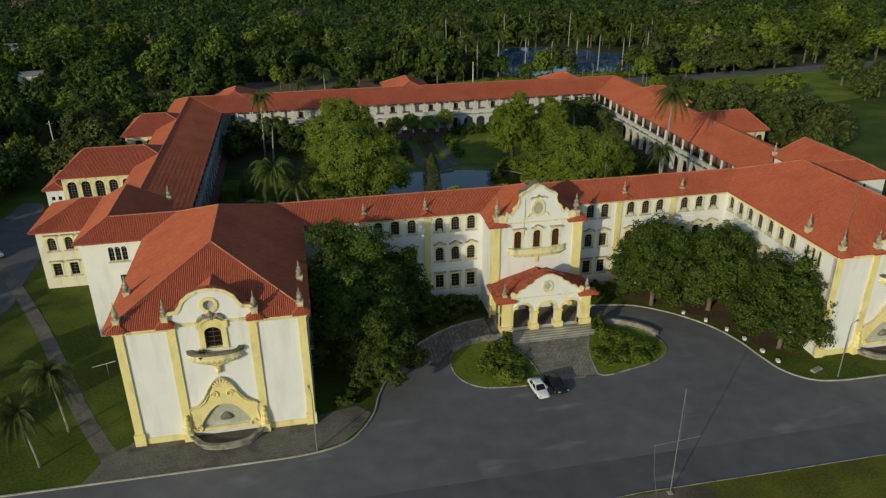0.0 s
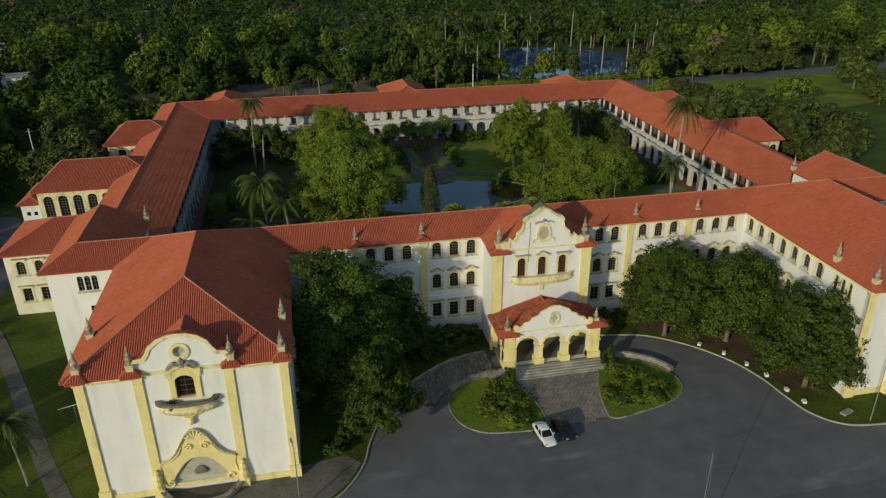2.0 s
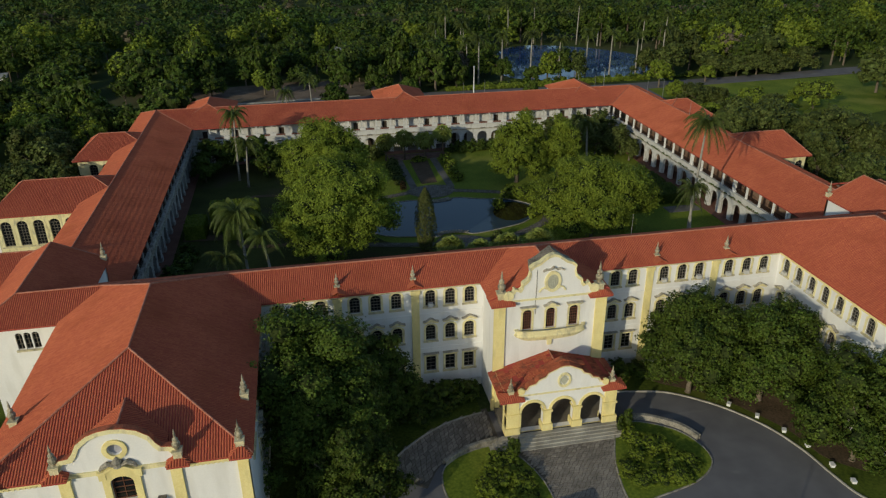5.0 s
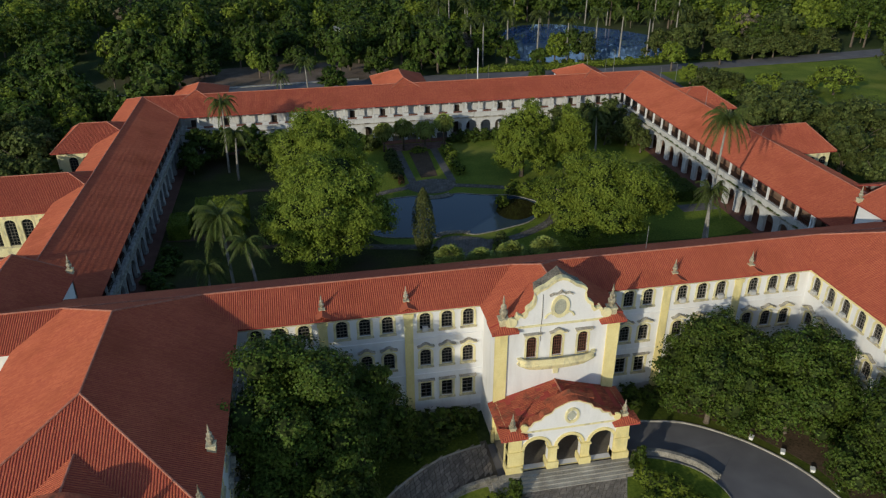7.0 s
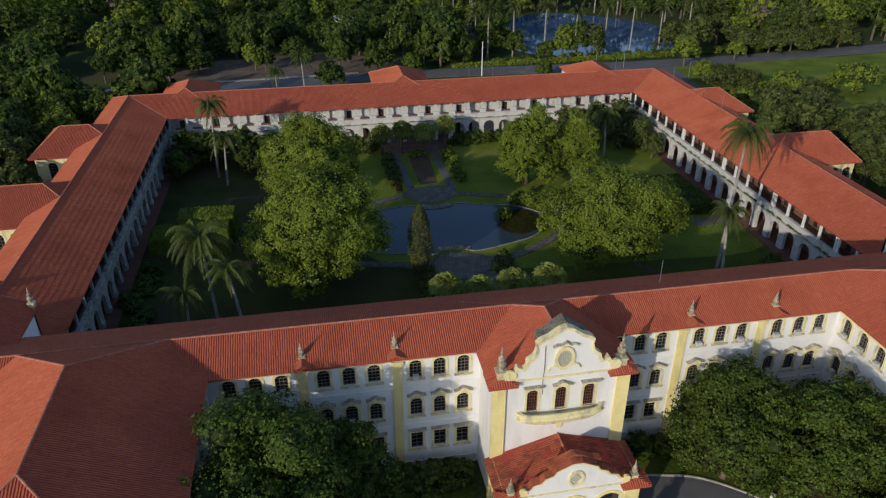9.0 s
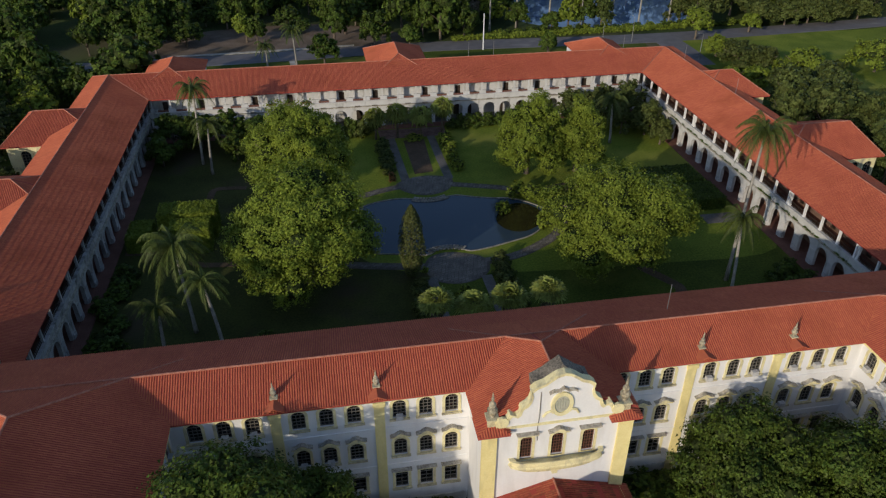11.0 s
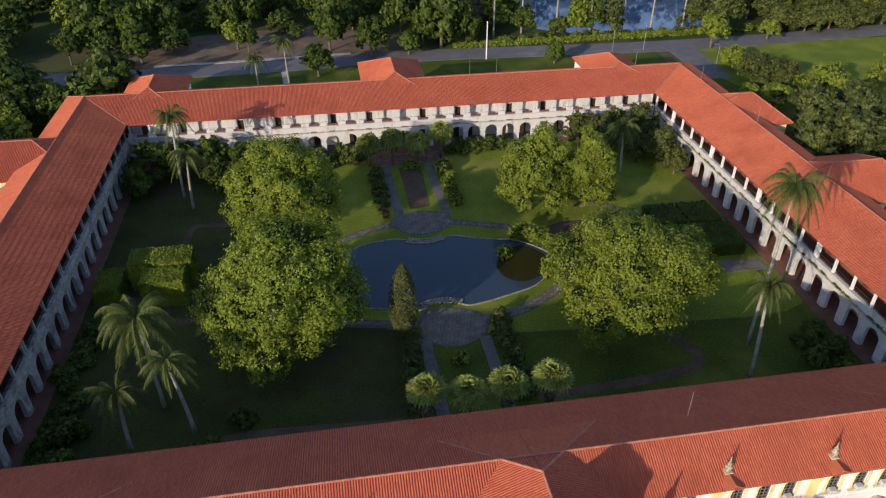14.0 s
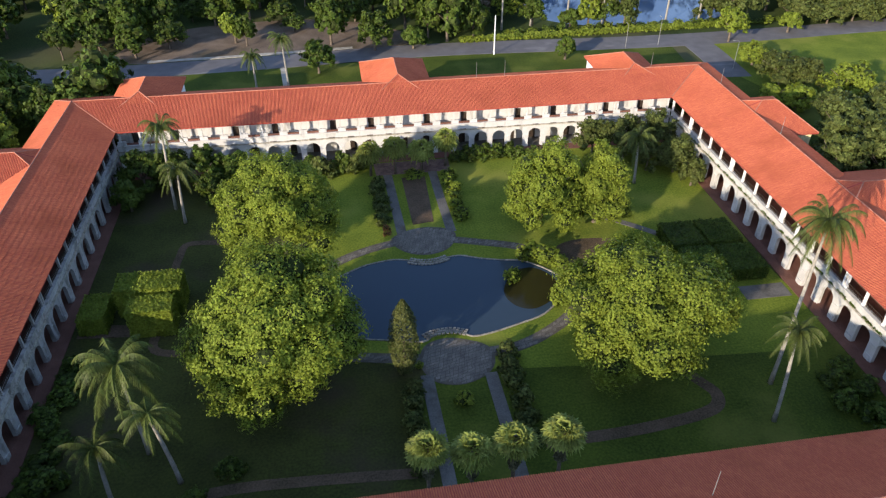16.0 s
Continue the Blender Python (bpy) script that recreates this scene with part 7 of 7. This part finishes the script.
# (-113, 22) through (-130, 27) are unseen trees, added to shade the side yard
for i, (x, y, r, t) in enumerate(((-17.4, 152.2, 4.6, 8.6), (-2.0, 166.5, 5.6, 11.0), (8.6, 166.2, 4.0, 6.5), (-40.0, 178.0, 4.4, 9.5), (126, 170, 6, 8), (134, 169, 6, 8), (143, 170, 7, 9), (152, 171, 6.5, 9), (163, 172, 7, 9.5), (47.6, 152.4, 2.6, 6.4), (-85, 77, 5.6, 13), (-78.5, 76, 5.0, 12.5), (-91, 80, 5.4, 11), (-103, 80, 6.5, 10), (-87, 104, 6.5, 12), (-82, 114, 6, 11), (-92, 115, 7, 13), (-83, 124, 6.5, 12), (-92, 128, 7, 13), (-101, 125, 7, 12), (-86, 137, 6.5, 12), (-95, 141, 7, 13), (-80, 134, 5.5, 10), (-103, 138, 7, 12), (-84, 90, 6.2, 13.5), (-90.5, 98, 6.6, 14.5), (-104, 74, 6, 10), (76.2, 77.2, 5.4, 15.0), (84.0, 75.4, 6.4, 15.5), (85.0, 57.0, 5.8, 13.5), (86.5, 46.5, 6.0, 12.5), (101, 71, 12.0, 16.5), (90, 64, 6.5, 12), (104, 63, 7.5, 13), (92, 76, 7, 13), (38, 186, 5.4, 12), (43, 194, 5.6, 12.5), (37, 199, 6, 13), (44, 205, 5.6, 12), (41, 215, 6, 13), (48, 222, 5.6, 12), (46, 181, 4.2, 8.5), (55.5, 174.4, 3.6, 6.6), (61.5, 175.6, 4.6, 12.0), (66.6, 175.8, 5.0, 13.2), (72.4, 175.0, 4.4, 11.6), (99, 174.4, 4.8, 12.0), (104.5, 173.0, 5.2, 13.0), (111, 175, 5.4, 13.0), (-113, 22, 6.5, 14), (-107, 7, 6.5, 14), (-118, -2, 7, 15), (-113, -15, 7, 14.5), (-126, 12, 7, 15), (-130, 27, 7, 15), (88, 81, 7, 14.5), (86.5, 90, 6, 13.5), (81.0, 84.0, 5.4, 13.0), (96, 91, 7, 12.5), (92, 100, 6.4, 12), (102, 100, 6.6, 11), (-106, 40, 6, 8), (-108, 52, 6, 9), (-110, 64, 6, 9))):
    tree(x, y, r, t, 0.8, 80 + i % 4, 3200, 0.38, OLIVE if x > 70 or (-96 < x < -70 and 70 < y < 110) else (DARKLEAF, LEAF)[(i * 7) % 4 == 1], "leafy tree with a rounded crown on the open lawn", "outlying trees", 30, 0.3, 77 * i)
for i, (x, y, r, t) in enumerate(((97.2, 158.6, 4.8, 9.6), (118.0, 163.4, 3.6, 5.8), (95.0, 141.0, 4.8, 6.4), (86.5, 116.5, 3.8, 5.2), (91.5, 114.6, 4.2, 5.4), (107.0, 118.5, 7.2, 8.4), (131.0, 120.5, 8.6, 9.6))):
    tree(x, y, r, t, 1.6 if i < 2 else 0.2, 80 + i % 4, 4000, 0.36, LEAF, "yellow-green rounded tree beside the road", "roadside trees", 30, 0.3, 50 * i)
palm(-32.5, 143.5, 7.5, 3.4, 31, (0, 0), label="feather palm on the rear lawn", group="rear lawn palms")
palm(-24.8, 143.2, 11.5, 3.6, 32, (-0.4, 0), label="feather palm on the rear lawn", group="rear lawn palms")
for i, (x, y, r, t) in enumerate(((95.0, 128.0, 6.8, 8.2), (100.5, 126.0, 5.0, 7.0))):
    tree(x, y, r, t, 0.2, 80 + i, 4600, 0.34, OLIVE, "grey-green bushy tree beside the side road", "roadside trees", 30, 0.3, 50 * i)
for i, (x, y, r, t) in enumerate(((141.0, 187.0, 7.5, 14.0), (150.0, 184.0, 6.0, 11.5), (26.5, 184.0, 5.6, 12.0), (31.0, 188.0, 5.0, 11.0))):
    tree(x, y, r, t, 2.0, 80 + i % 4, 3600, 0.36, PALELEAF, "tree with a thin greyish brown crown", "greyish trees", 30, 0.3, 50 * i)
# far woods, one mass of crowns
FARLEAF = material("far_leaf", (0.040, 0.062, 0.013), (0.096, 0.124, 0.026), 0.05, 0.7, 0.7, 0.0, island=0.35, trans=0.2)
DARKFAR = material("far_dark_leaf", (0.026, 0.055, 0.012), (0.065, 0.105, 0.020), 0.05, 0.7, 0.7, 0.0, island=0.35, trans=0.2)
PALEFAR = material("far_pale_leaf", (0.10, 0.085, 0.055), (0.20, 0.165, 0.11), 0.05, 0.7, 0.8, 0.0, island=0.35, trans=0.2)
mass = {0: [], 1: [], 2: []}
wr = np.random.default_rng(33)
y = 262.0
while y < 900:
    step = 9.5 + (y - 262) * 0.014
    half = 95 + 0.66 * (y + 95)
    for x in np.arange(-half, half, step):
        cx, cy = x + wr.uniform(-0.6, 0.6) * step, y + wr.uniform(-0.6, 0.6) * step
        patch = noise.noise(Vector((cx * 0.012, cy * 0.012, 0.3)))
        if patch < -0.42:
            continue
        r = wr.uniform(3.2, 6.2) + 3.2 * max(0, wr.normal(0, 0.5)) + 1.2 * patch
        h, top = r * wr.uniform(0.6, 1.0), wr.uniform(7, 13) + 7 * max(0, wr.normal(0.1, 0.5)) + 3 * patch
        n = int((74 if y < 420 else 30) * (r / 5) ** 1.3)
        d = wr.normal(size=(n, 3))
        d /= np.linalg.norm(d, axis=1)[:, None]
        d[:, 2] = np.abs(d[:, 2]) * 1.15 - 0.25
        ph = wr.uniform(0, 6, 3)
        lump = 1 + 0.25 * np.sin(5 * d[:, 0] + ph[0]) * np.cos(5 * d[:, 1] + ph[1]) + 0.15 * np.sin(9 * d[:, 2] + ph[2])
        P = d * np.array([r, r, h]) * (lump * wr.uniform(0.75, 1.05, n))[:, None] + np.array([cx, cy, top - h])
        u = wr.random()
        mass[2 if u > 0.97 else (1 if u < 0.6 - 0.3 * patch else 0)].append(leaf_cards(P, d + np.array([0, 0, 0.3]), 1.15 if y < 420 else 1.8, wr))
    y += step
far = thing("far_woods", "dense green woodland stretching away behind the building", "woods", kind="stuff")
for k, m in ((0, FARLEAF), (1, DARKFAR), (2, PALEFAR)):
    part("crowns", cards_mesh(np.concatenate(mass[k]), m), m, far, kind="stuff")

srng = random.Random(17)
for i in range(24):
    shrub(38 + 3.6 * i + srng.uniform(-1, 1), 173.0 + srng.uniform(-0.8, 0.8), srng.uniform(1.6, 2.4), srng.uniform(1.2, 2.2), i, (LEAF, DARKLEAF)[i % 2], "low leafy shrub on the lake bank", 500, 0.26, "lake bank shrubs")
rr = np.random.default_rng(12)
P = np.stack([rr.uniform(22, 100, 4200), 170.6 + rr.uniform(-1.3, 1.3, 4200), rr.uniform(0.1, 1.4, 4200)], 1)
P[:, 1] += 0.03 * (P[:, 0] - 60)
single("reed_bank", cards_mesh(leaf_cards(P, np.tile([0.0, -0.6, 0.8], (len(P), 1)), 0.42, rr), LEAF), LEAF, "strip of tall yellow-green reeds along the lake bank", "reeds", kind="stuff")
for i in range(13):
    shrub(-52.6 + srng.uniform(-0.6, 2.2), 18.5 + 2.6 * i, srng.uniform(1.5, 2.1), srng.uniform(1.2, 2.4), i, DARKLEAF, "dark leafy shrub beside the shaded arcade", 700, 0.22, "arcade bed shrubs")
for i in range(9):
    shrub(51.0 + srng.uniform(-3.6, 1.4), 17.5 + 2.1 * i, srng.uniform(1.6, 2.2), srng.uniform(1.4, 2.8), i, DARKLEAF, "dark leafy shrub beside the shaded arcade", 700, 0.22, "arcade bed shrubs")

# palms round the lake: a planted row on the near bank, others scattered behind
for i, (x, yy) in enumerate(((45.4, 180.4), (54.6, 174.8), (65.3, 174.7), (75.9, 175.2), (85.6, 175.8), (96.1, 175.8), (107.0, 176.6), (36.0, 178.0))):
    palm(x, yy, 15.5 + 1.2 * math.sin(2.3 * i), 4.4, 31 + i % 3, (frng.uniform(-0.3, 0.3), 0.1), 0.27, "tall royal palm on the lake bank", "lake palms", 16, 40 * i)
for i in range(16):
    a = 2 * math.pi * i / 19 + 0.1
    x, yy = 78 + 47 * math.cos(a) + frng.uniform(-4, 4), 212 + 40 * math.sin(a) + frng.uniform(-4, 4)
    if yy > 184:
        palm(x, yy, frng.uniform(12, 18), 4.6, 31 + i % 3, (frng.uniform(-0.6, 0.6), 0.2), 0.26, "royal palm beside the lake", "lake palms", 16, 30 * i)

# ---- cars, poles and small things ----


def car(x, y, yaw, paint, label):
    """A parked saloon: rounded body, glasshouse, roof and pillars, wheels with rims, lamps and mirrors."""
    ob = thing("car", label, "car", pose(x, y, 0, 0, 0, yaw), "parked cars")
    g = geo()
    v, f = g
    n = 14
    stations = ((-2.14, 0.58, 0.44, 0.74), (-2.08, 0.72, 0.34, 0.88), (-1.85, 0.80, 0.28, 0.94), (-1.2, 0.84, 0.26, 0.97), (0.0, 0.85, 0.25, 0.97), (0.9, 0.84, 0.25, 0.94), (1.5, 0.82, 0.27, 0.87), (1.95, 0.74, 0.32, 0.76), (2.1, 0.64, 0.38, 0.66), (2.15, 0.5, 0.44, 0.58))
    for s, hw, z0, z1 in stations:
        for i in range(n):
            a = 2 * math.pi * (i + 0.5) / n
            cx, cz = math.cos(a), math.sin(a)
            v.append((hw * math.copysign(abs(cx) ** 0.42, cx), s, (z0 + z1) / 2 + (z1 - z0) / 2 * math.copysign(abs(cz) ** 0.5, cz)))
    k = len(stations)
    for r in range(k - 1):
        f.extend([(r * n + i, (r + 1) * n + i, (r + 1) * n + (i + 1) % n, r * n + (i + 1) % n) for i in range(n)])
    f.extend([tuple(range(n)), tuple(range(k * n - 1, (k - 1) * n - 1, -1))])
    part("body", g, paint, ob, smooth=True)

    def loft(levels):
        q = geo()
        for z, s0, s1, hw in levels:
            for i in range(16):
                a = 2 * math.pi * (i + 0.5) / 16
                cx, cy = math.cos(a), math.sin(a)
                q[0].append((hw * math.copysign(abs(cx) ** 0.35, cx), (s0 + s1) / 2 + (s1 - s0) / 2 * math.copysign(abs(cy) ** 0.35, cy), z))
        for r in range(len(levels) - 1):
            q[1].extend([(r * 16 + i, r * 16 + (i + 1) % 16, (r + 1) * 16 + (i + 1) % 16, (r + 1) * 16 + i) for i in range(16)])
        q[1].append(tuple(range(len(levels) * 16 - 16, len(levels) * 16)))
        return q
    part("glasshouse", loft(((0.90, -1.62, 1.0, 0.76), (1.16, -1.34, 0.66, 0.70), (1.40, -1.02, 0.22, 0.60))), GLASS, ob, "dark car glass")
    part("roof_panel", loft(((1.36, -1.06, 0.28, 0.625), (1.42, -1.04, 0.24, 0.61), (1.465, -0.85, 0.05, 0.50), (1.475, -0.6, -0.2, 0.3))), paint, ob, smooth=True)
    for sd in (-1, 1):
        for p, q in (((0.73, 0.97), (0.59, 0.24)), ((0.745, -0.28), (0.615, -0.36)), ((0.73, -1.56), (0.59, -1.02))):
            g = geo()
            tube(g, [(sd * p[0], p[1], 0.93), (sd * (p[0] + q[0]) / 2 + sd * 0.01, (p[1] + q[1]) / 2, 1.17), (sd * q[0], q[1], 1.41)], [0.05, 0.045, 0.045], 6)
            part("pillar", g, paint, ob)
        g = geo()
        box(g, sd * 0.90 - 0.09, sd * 0.90 + 0.09, 0.62, 0.74, 0.96, 1.08)
        part("wing_mirror", g, paint, ob)
    tyre, rim = geo(), geo()
    lathe(tyre, [(0.2, -0.1), (0.3, -0.1), (0.32, -0.06), (0.32, 0.06), (0.3, 0.1), (0.2, 0.1)], 14)
    lathe(rim, [(0.05, -0.11), (0.2, -0.09), (0.2, 0.09), (0.05, 0.11)], 10)
    tyre, rim = mesh_of(tyre, RUBBER), mesh_of(rim, METAL)
    for wx in (-0.78, 0.78):
        for wy in (-1.35, 1.3):
            t = part("wheel", tyre, RUBBER, ob, m=pose(wx, wy, 0.32, 0, 90, 0))
            part("rim", rim, METAL, t)
    for lx in (-0.6, 0.6):
        g = geo()
        box(g, lx - 0.15, lx + 0.15, 1.9, 2.08, 0.58, 0.72)
        part("headlight", g, KERB, ob)
        g = geo()
        box(g, lx - 0.15, lx + 0.15, -2.13, -1.98, 0.64, 0.82)
        part("tail_light", g, REDFLOOR, ob)
    return ob


car(-6.55, -26.4, 185, CARWHITE, "white saloon car parked at the planted island")
car(-93.4, 36.2, 60, CARWHITE, "white car parked in the shaded side yard")
car(-3.9, -25.9, 190, CARBLACK, "black car parked beside the white one")

mast = thing("flag_mast", "slender white flag mast with a yard and stays", "mast", pose(1.5, -47.4, 0))
g = geo()
tube(g, [(0, 0, 0), (0, 0, 7), (0, 0, 13.8)], [0.06, 0.045, 0.03], 8)
part("pole", g, METAL, mast)
g = geo()
tube(g, [(-2.7, 0, 7.0), (2.7, 0, 7.4)], [0.04, 0.03], 6)
part("yard", g, METAL, mast)
g = geo()
tube(g, [(-2.6, 0, 7.0), (-2.3, 0, 3.5), (-1.6, 0, 0.05)], [0.02, 0.02, 0.02], 5)
part("stay", g, METAL, mast)
g = geo()
tube(g, [(0.12, 0, 7.3), (0.28, 0, 10.0), (0.03, 0, 13.6)], [0.015, 0.015, 0.015], 5)
part("halyard", g, METAL, mast)
g = geo()
box(g, -0.25, 0.25, -0.25, 0.25, 0, 0.2)
part("base", g, KERB, mast)


def lamp_post(x, y, h, yaw, arm=1.2, label="thin steel lamp post with a short arm", group="lamp posts"):
    ob = thing("lamp_post", label, "lamp post", pose(x, y, 0, 0, 0, yaw), group)
    g = geo()
    tube(g, [(0, 0, 0), (0, 0, h * 0.6), (0, 0, h - 0.3), (arm * 0.3, 0, h), (arm, 0, h + 0.05)], [0.09, 0.07, 0.05, 0.045, 0.04], 7)
    part("post", g, METAL, ob)
    g = geo()
    box(g, arm - 0.1, arm + 0.5, -0.12, 0.12, h - 0.02, h + 0.1)
    part("lamp_head", g, METAL, ob)
    return ob


tee = thing("bar_post", "low white steel post with a crossbar on the lawn", "post", pose(-63.4, -10.6, 0, 0, 0, 20))
g = geo()
tube(g, [(0, 0, 0), (0, 0, 2.2)], [0.05, 0.05], 6)
part("post", g, METAL, tee)
g = geo()
tube(g, [(-1.8, 0, 2.2), (1.2, 0, 2.2)], [0.05, 0.05], 6)
part("crossbar", g, WHITE, tee)
lamp_post(-35.9, -32.2, 8.2, 100)
lamp_post(34.4, -31.8, 8.4, 20)
tall = thing("pole", "tall pale concrete pole beside the rear road", "pole", pose(29.6, 158.6, 0))
g = geo()
tube(g, [(0, 0, 0), (0, 0, 10.6)], [0.2, 0.13], 8)
part("shaft", g, WHITE, tall)
lamp_post(88.8, 139.2, 7.5, 180, label="lamp post beside the side road")
lamp_post(76.6, 159.2, 7.5, 90, label="lamp post beside the rear road")
lamp_post(66.6, 158.0, 6.5, 90, label="lamp post beside the rear road")
pole = thing("utility_pole", "concrete utility pole with a wooden crossarm", "utility pole", pose(-96.6, 94.5, 0))
g = geo()
tube(g, [(0, 0, 0), (0, 0, 12.0)], [0.2, 0.13], 8)
part("pole", g, OLDWHITE, pole)
g = geo()
box(g, -0.9, 0.9, -0.06, 0.06, 11.2, 11.35)
part("crossarm", g, BARK, pole)
UPL = geo()
box(UPL, -0.3, 0.3, -0.22, 0.22, -0.02, 0.3)
box(UPL, -0.34, 0.34, -0.26, 0.26, 0.3, 0.36)
UPL = mesh_of(UPL, WHITE)
for x, y, a in ((22.6, -11.3, 45), (24.8, -14.2, 55), (26.4, -17.4, 60), (27.5, -20.4, 75), (28.1, -24.0, 80), (28.7, -26.8, 75)):
    single("ground_light", UPL, WHITE, "white boxed ground light on the lawn edge", "ground light", "lawn lights", m=pose(x, y, 0.06, 0, 0, a))
g = geo()
box(g, -0.9, 0.9, -0.35, 0.35, -0.02, 0.22)
single("concrete_cover", g, KERB, "pale concrete inspection cover in the lawn", "cover", m=pose(32.6, -29.8, 0.06, 0, 0, 20))
# low walls at the mouths of the ramps
for pts in (smooth_line([(-8.8, -12.0), (-12.8, -12.9), (-15.8, -14.8)]), smooth_line([(7.4, -11.2), (10.6, -11.6), (14.0, -14.0), (15.4, -16.6)])):
    kerb(pts, False, 0.5, 0.75, STONE, "low weathered stone wall beside the ramp")
rod = geo()
tube(rod, [(0, 0, 0), (0, 0, 3.4)], [0.045, 0.03], 5)
rod = mesh_of(rod, METAL)
for x, y, z in ((15.8, 7.6, rear_plane(7.6) - 0.1), (64.5, 79.6, 12.3), (64.5, 102.8, 12.3), (53.8, 113.5, 12.3), (15.6, 113.5, 12.3), (21.6, 113.5, 12.3)):
    single("lightning_rod", rod, METAL, "thin steel rod standing on the roof ridge", "rod", "lightning rods", m=pose(x, y, z))

# far buildings among the trees
for x, y, w, d, h, a in ((-155, 281, 28, 10, 6, 8), (-136, 206, 11, 8, 5, 12), (-9, 216, 7, 6, 8, 0)):
    ob = thing("far_building", "long low white building among the trees", "building", pose(x, y, 0, 0, 0, a), "far buildings")
    holes = [rect(-w / 2 + 2 + 3 * i, 1.2, 1.2, 1.6) for i in range(int((w - 2) / 3))]
    wall("wall", [(-w / 2, 0), (w / 2, 0), (w / 2, h), (-w / 2, h)], holes, 0.4, WHITE, ob, pose(0, -d / 2, 0))
    g = geo()
    box(g, -w / 2, w / 2, -d / 2 + 0.45, d / 2, 0, h)
    part("inner_wall", g, OLDWHITE, ob)
    g = geo()
    box(g, -w / 2 - 0.5, w / 2 + 0.5, -d / 2 - 0.6, d / 2 + 0.5, h, h + 0.3)
    part("flat_roof", g, KERB, ob)
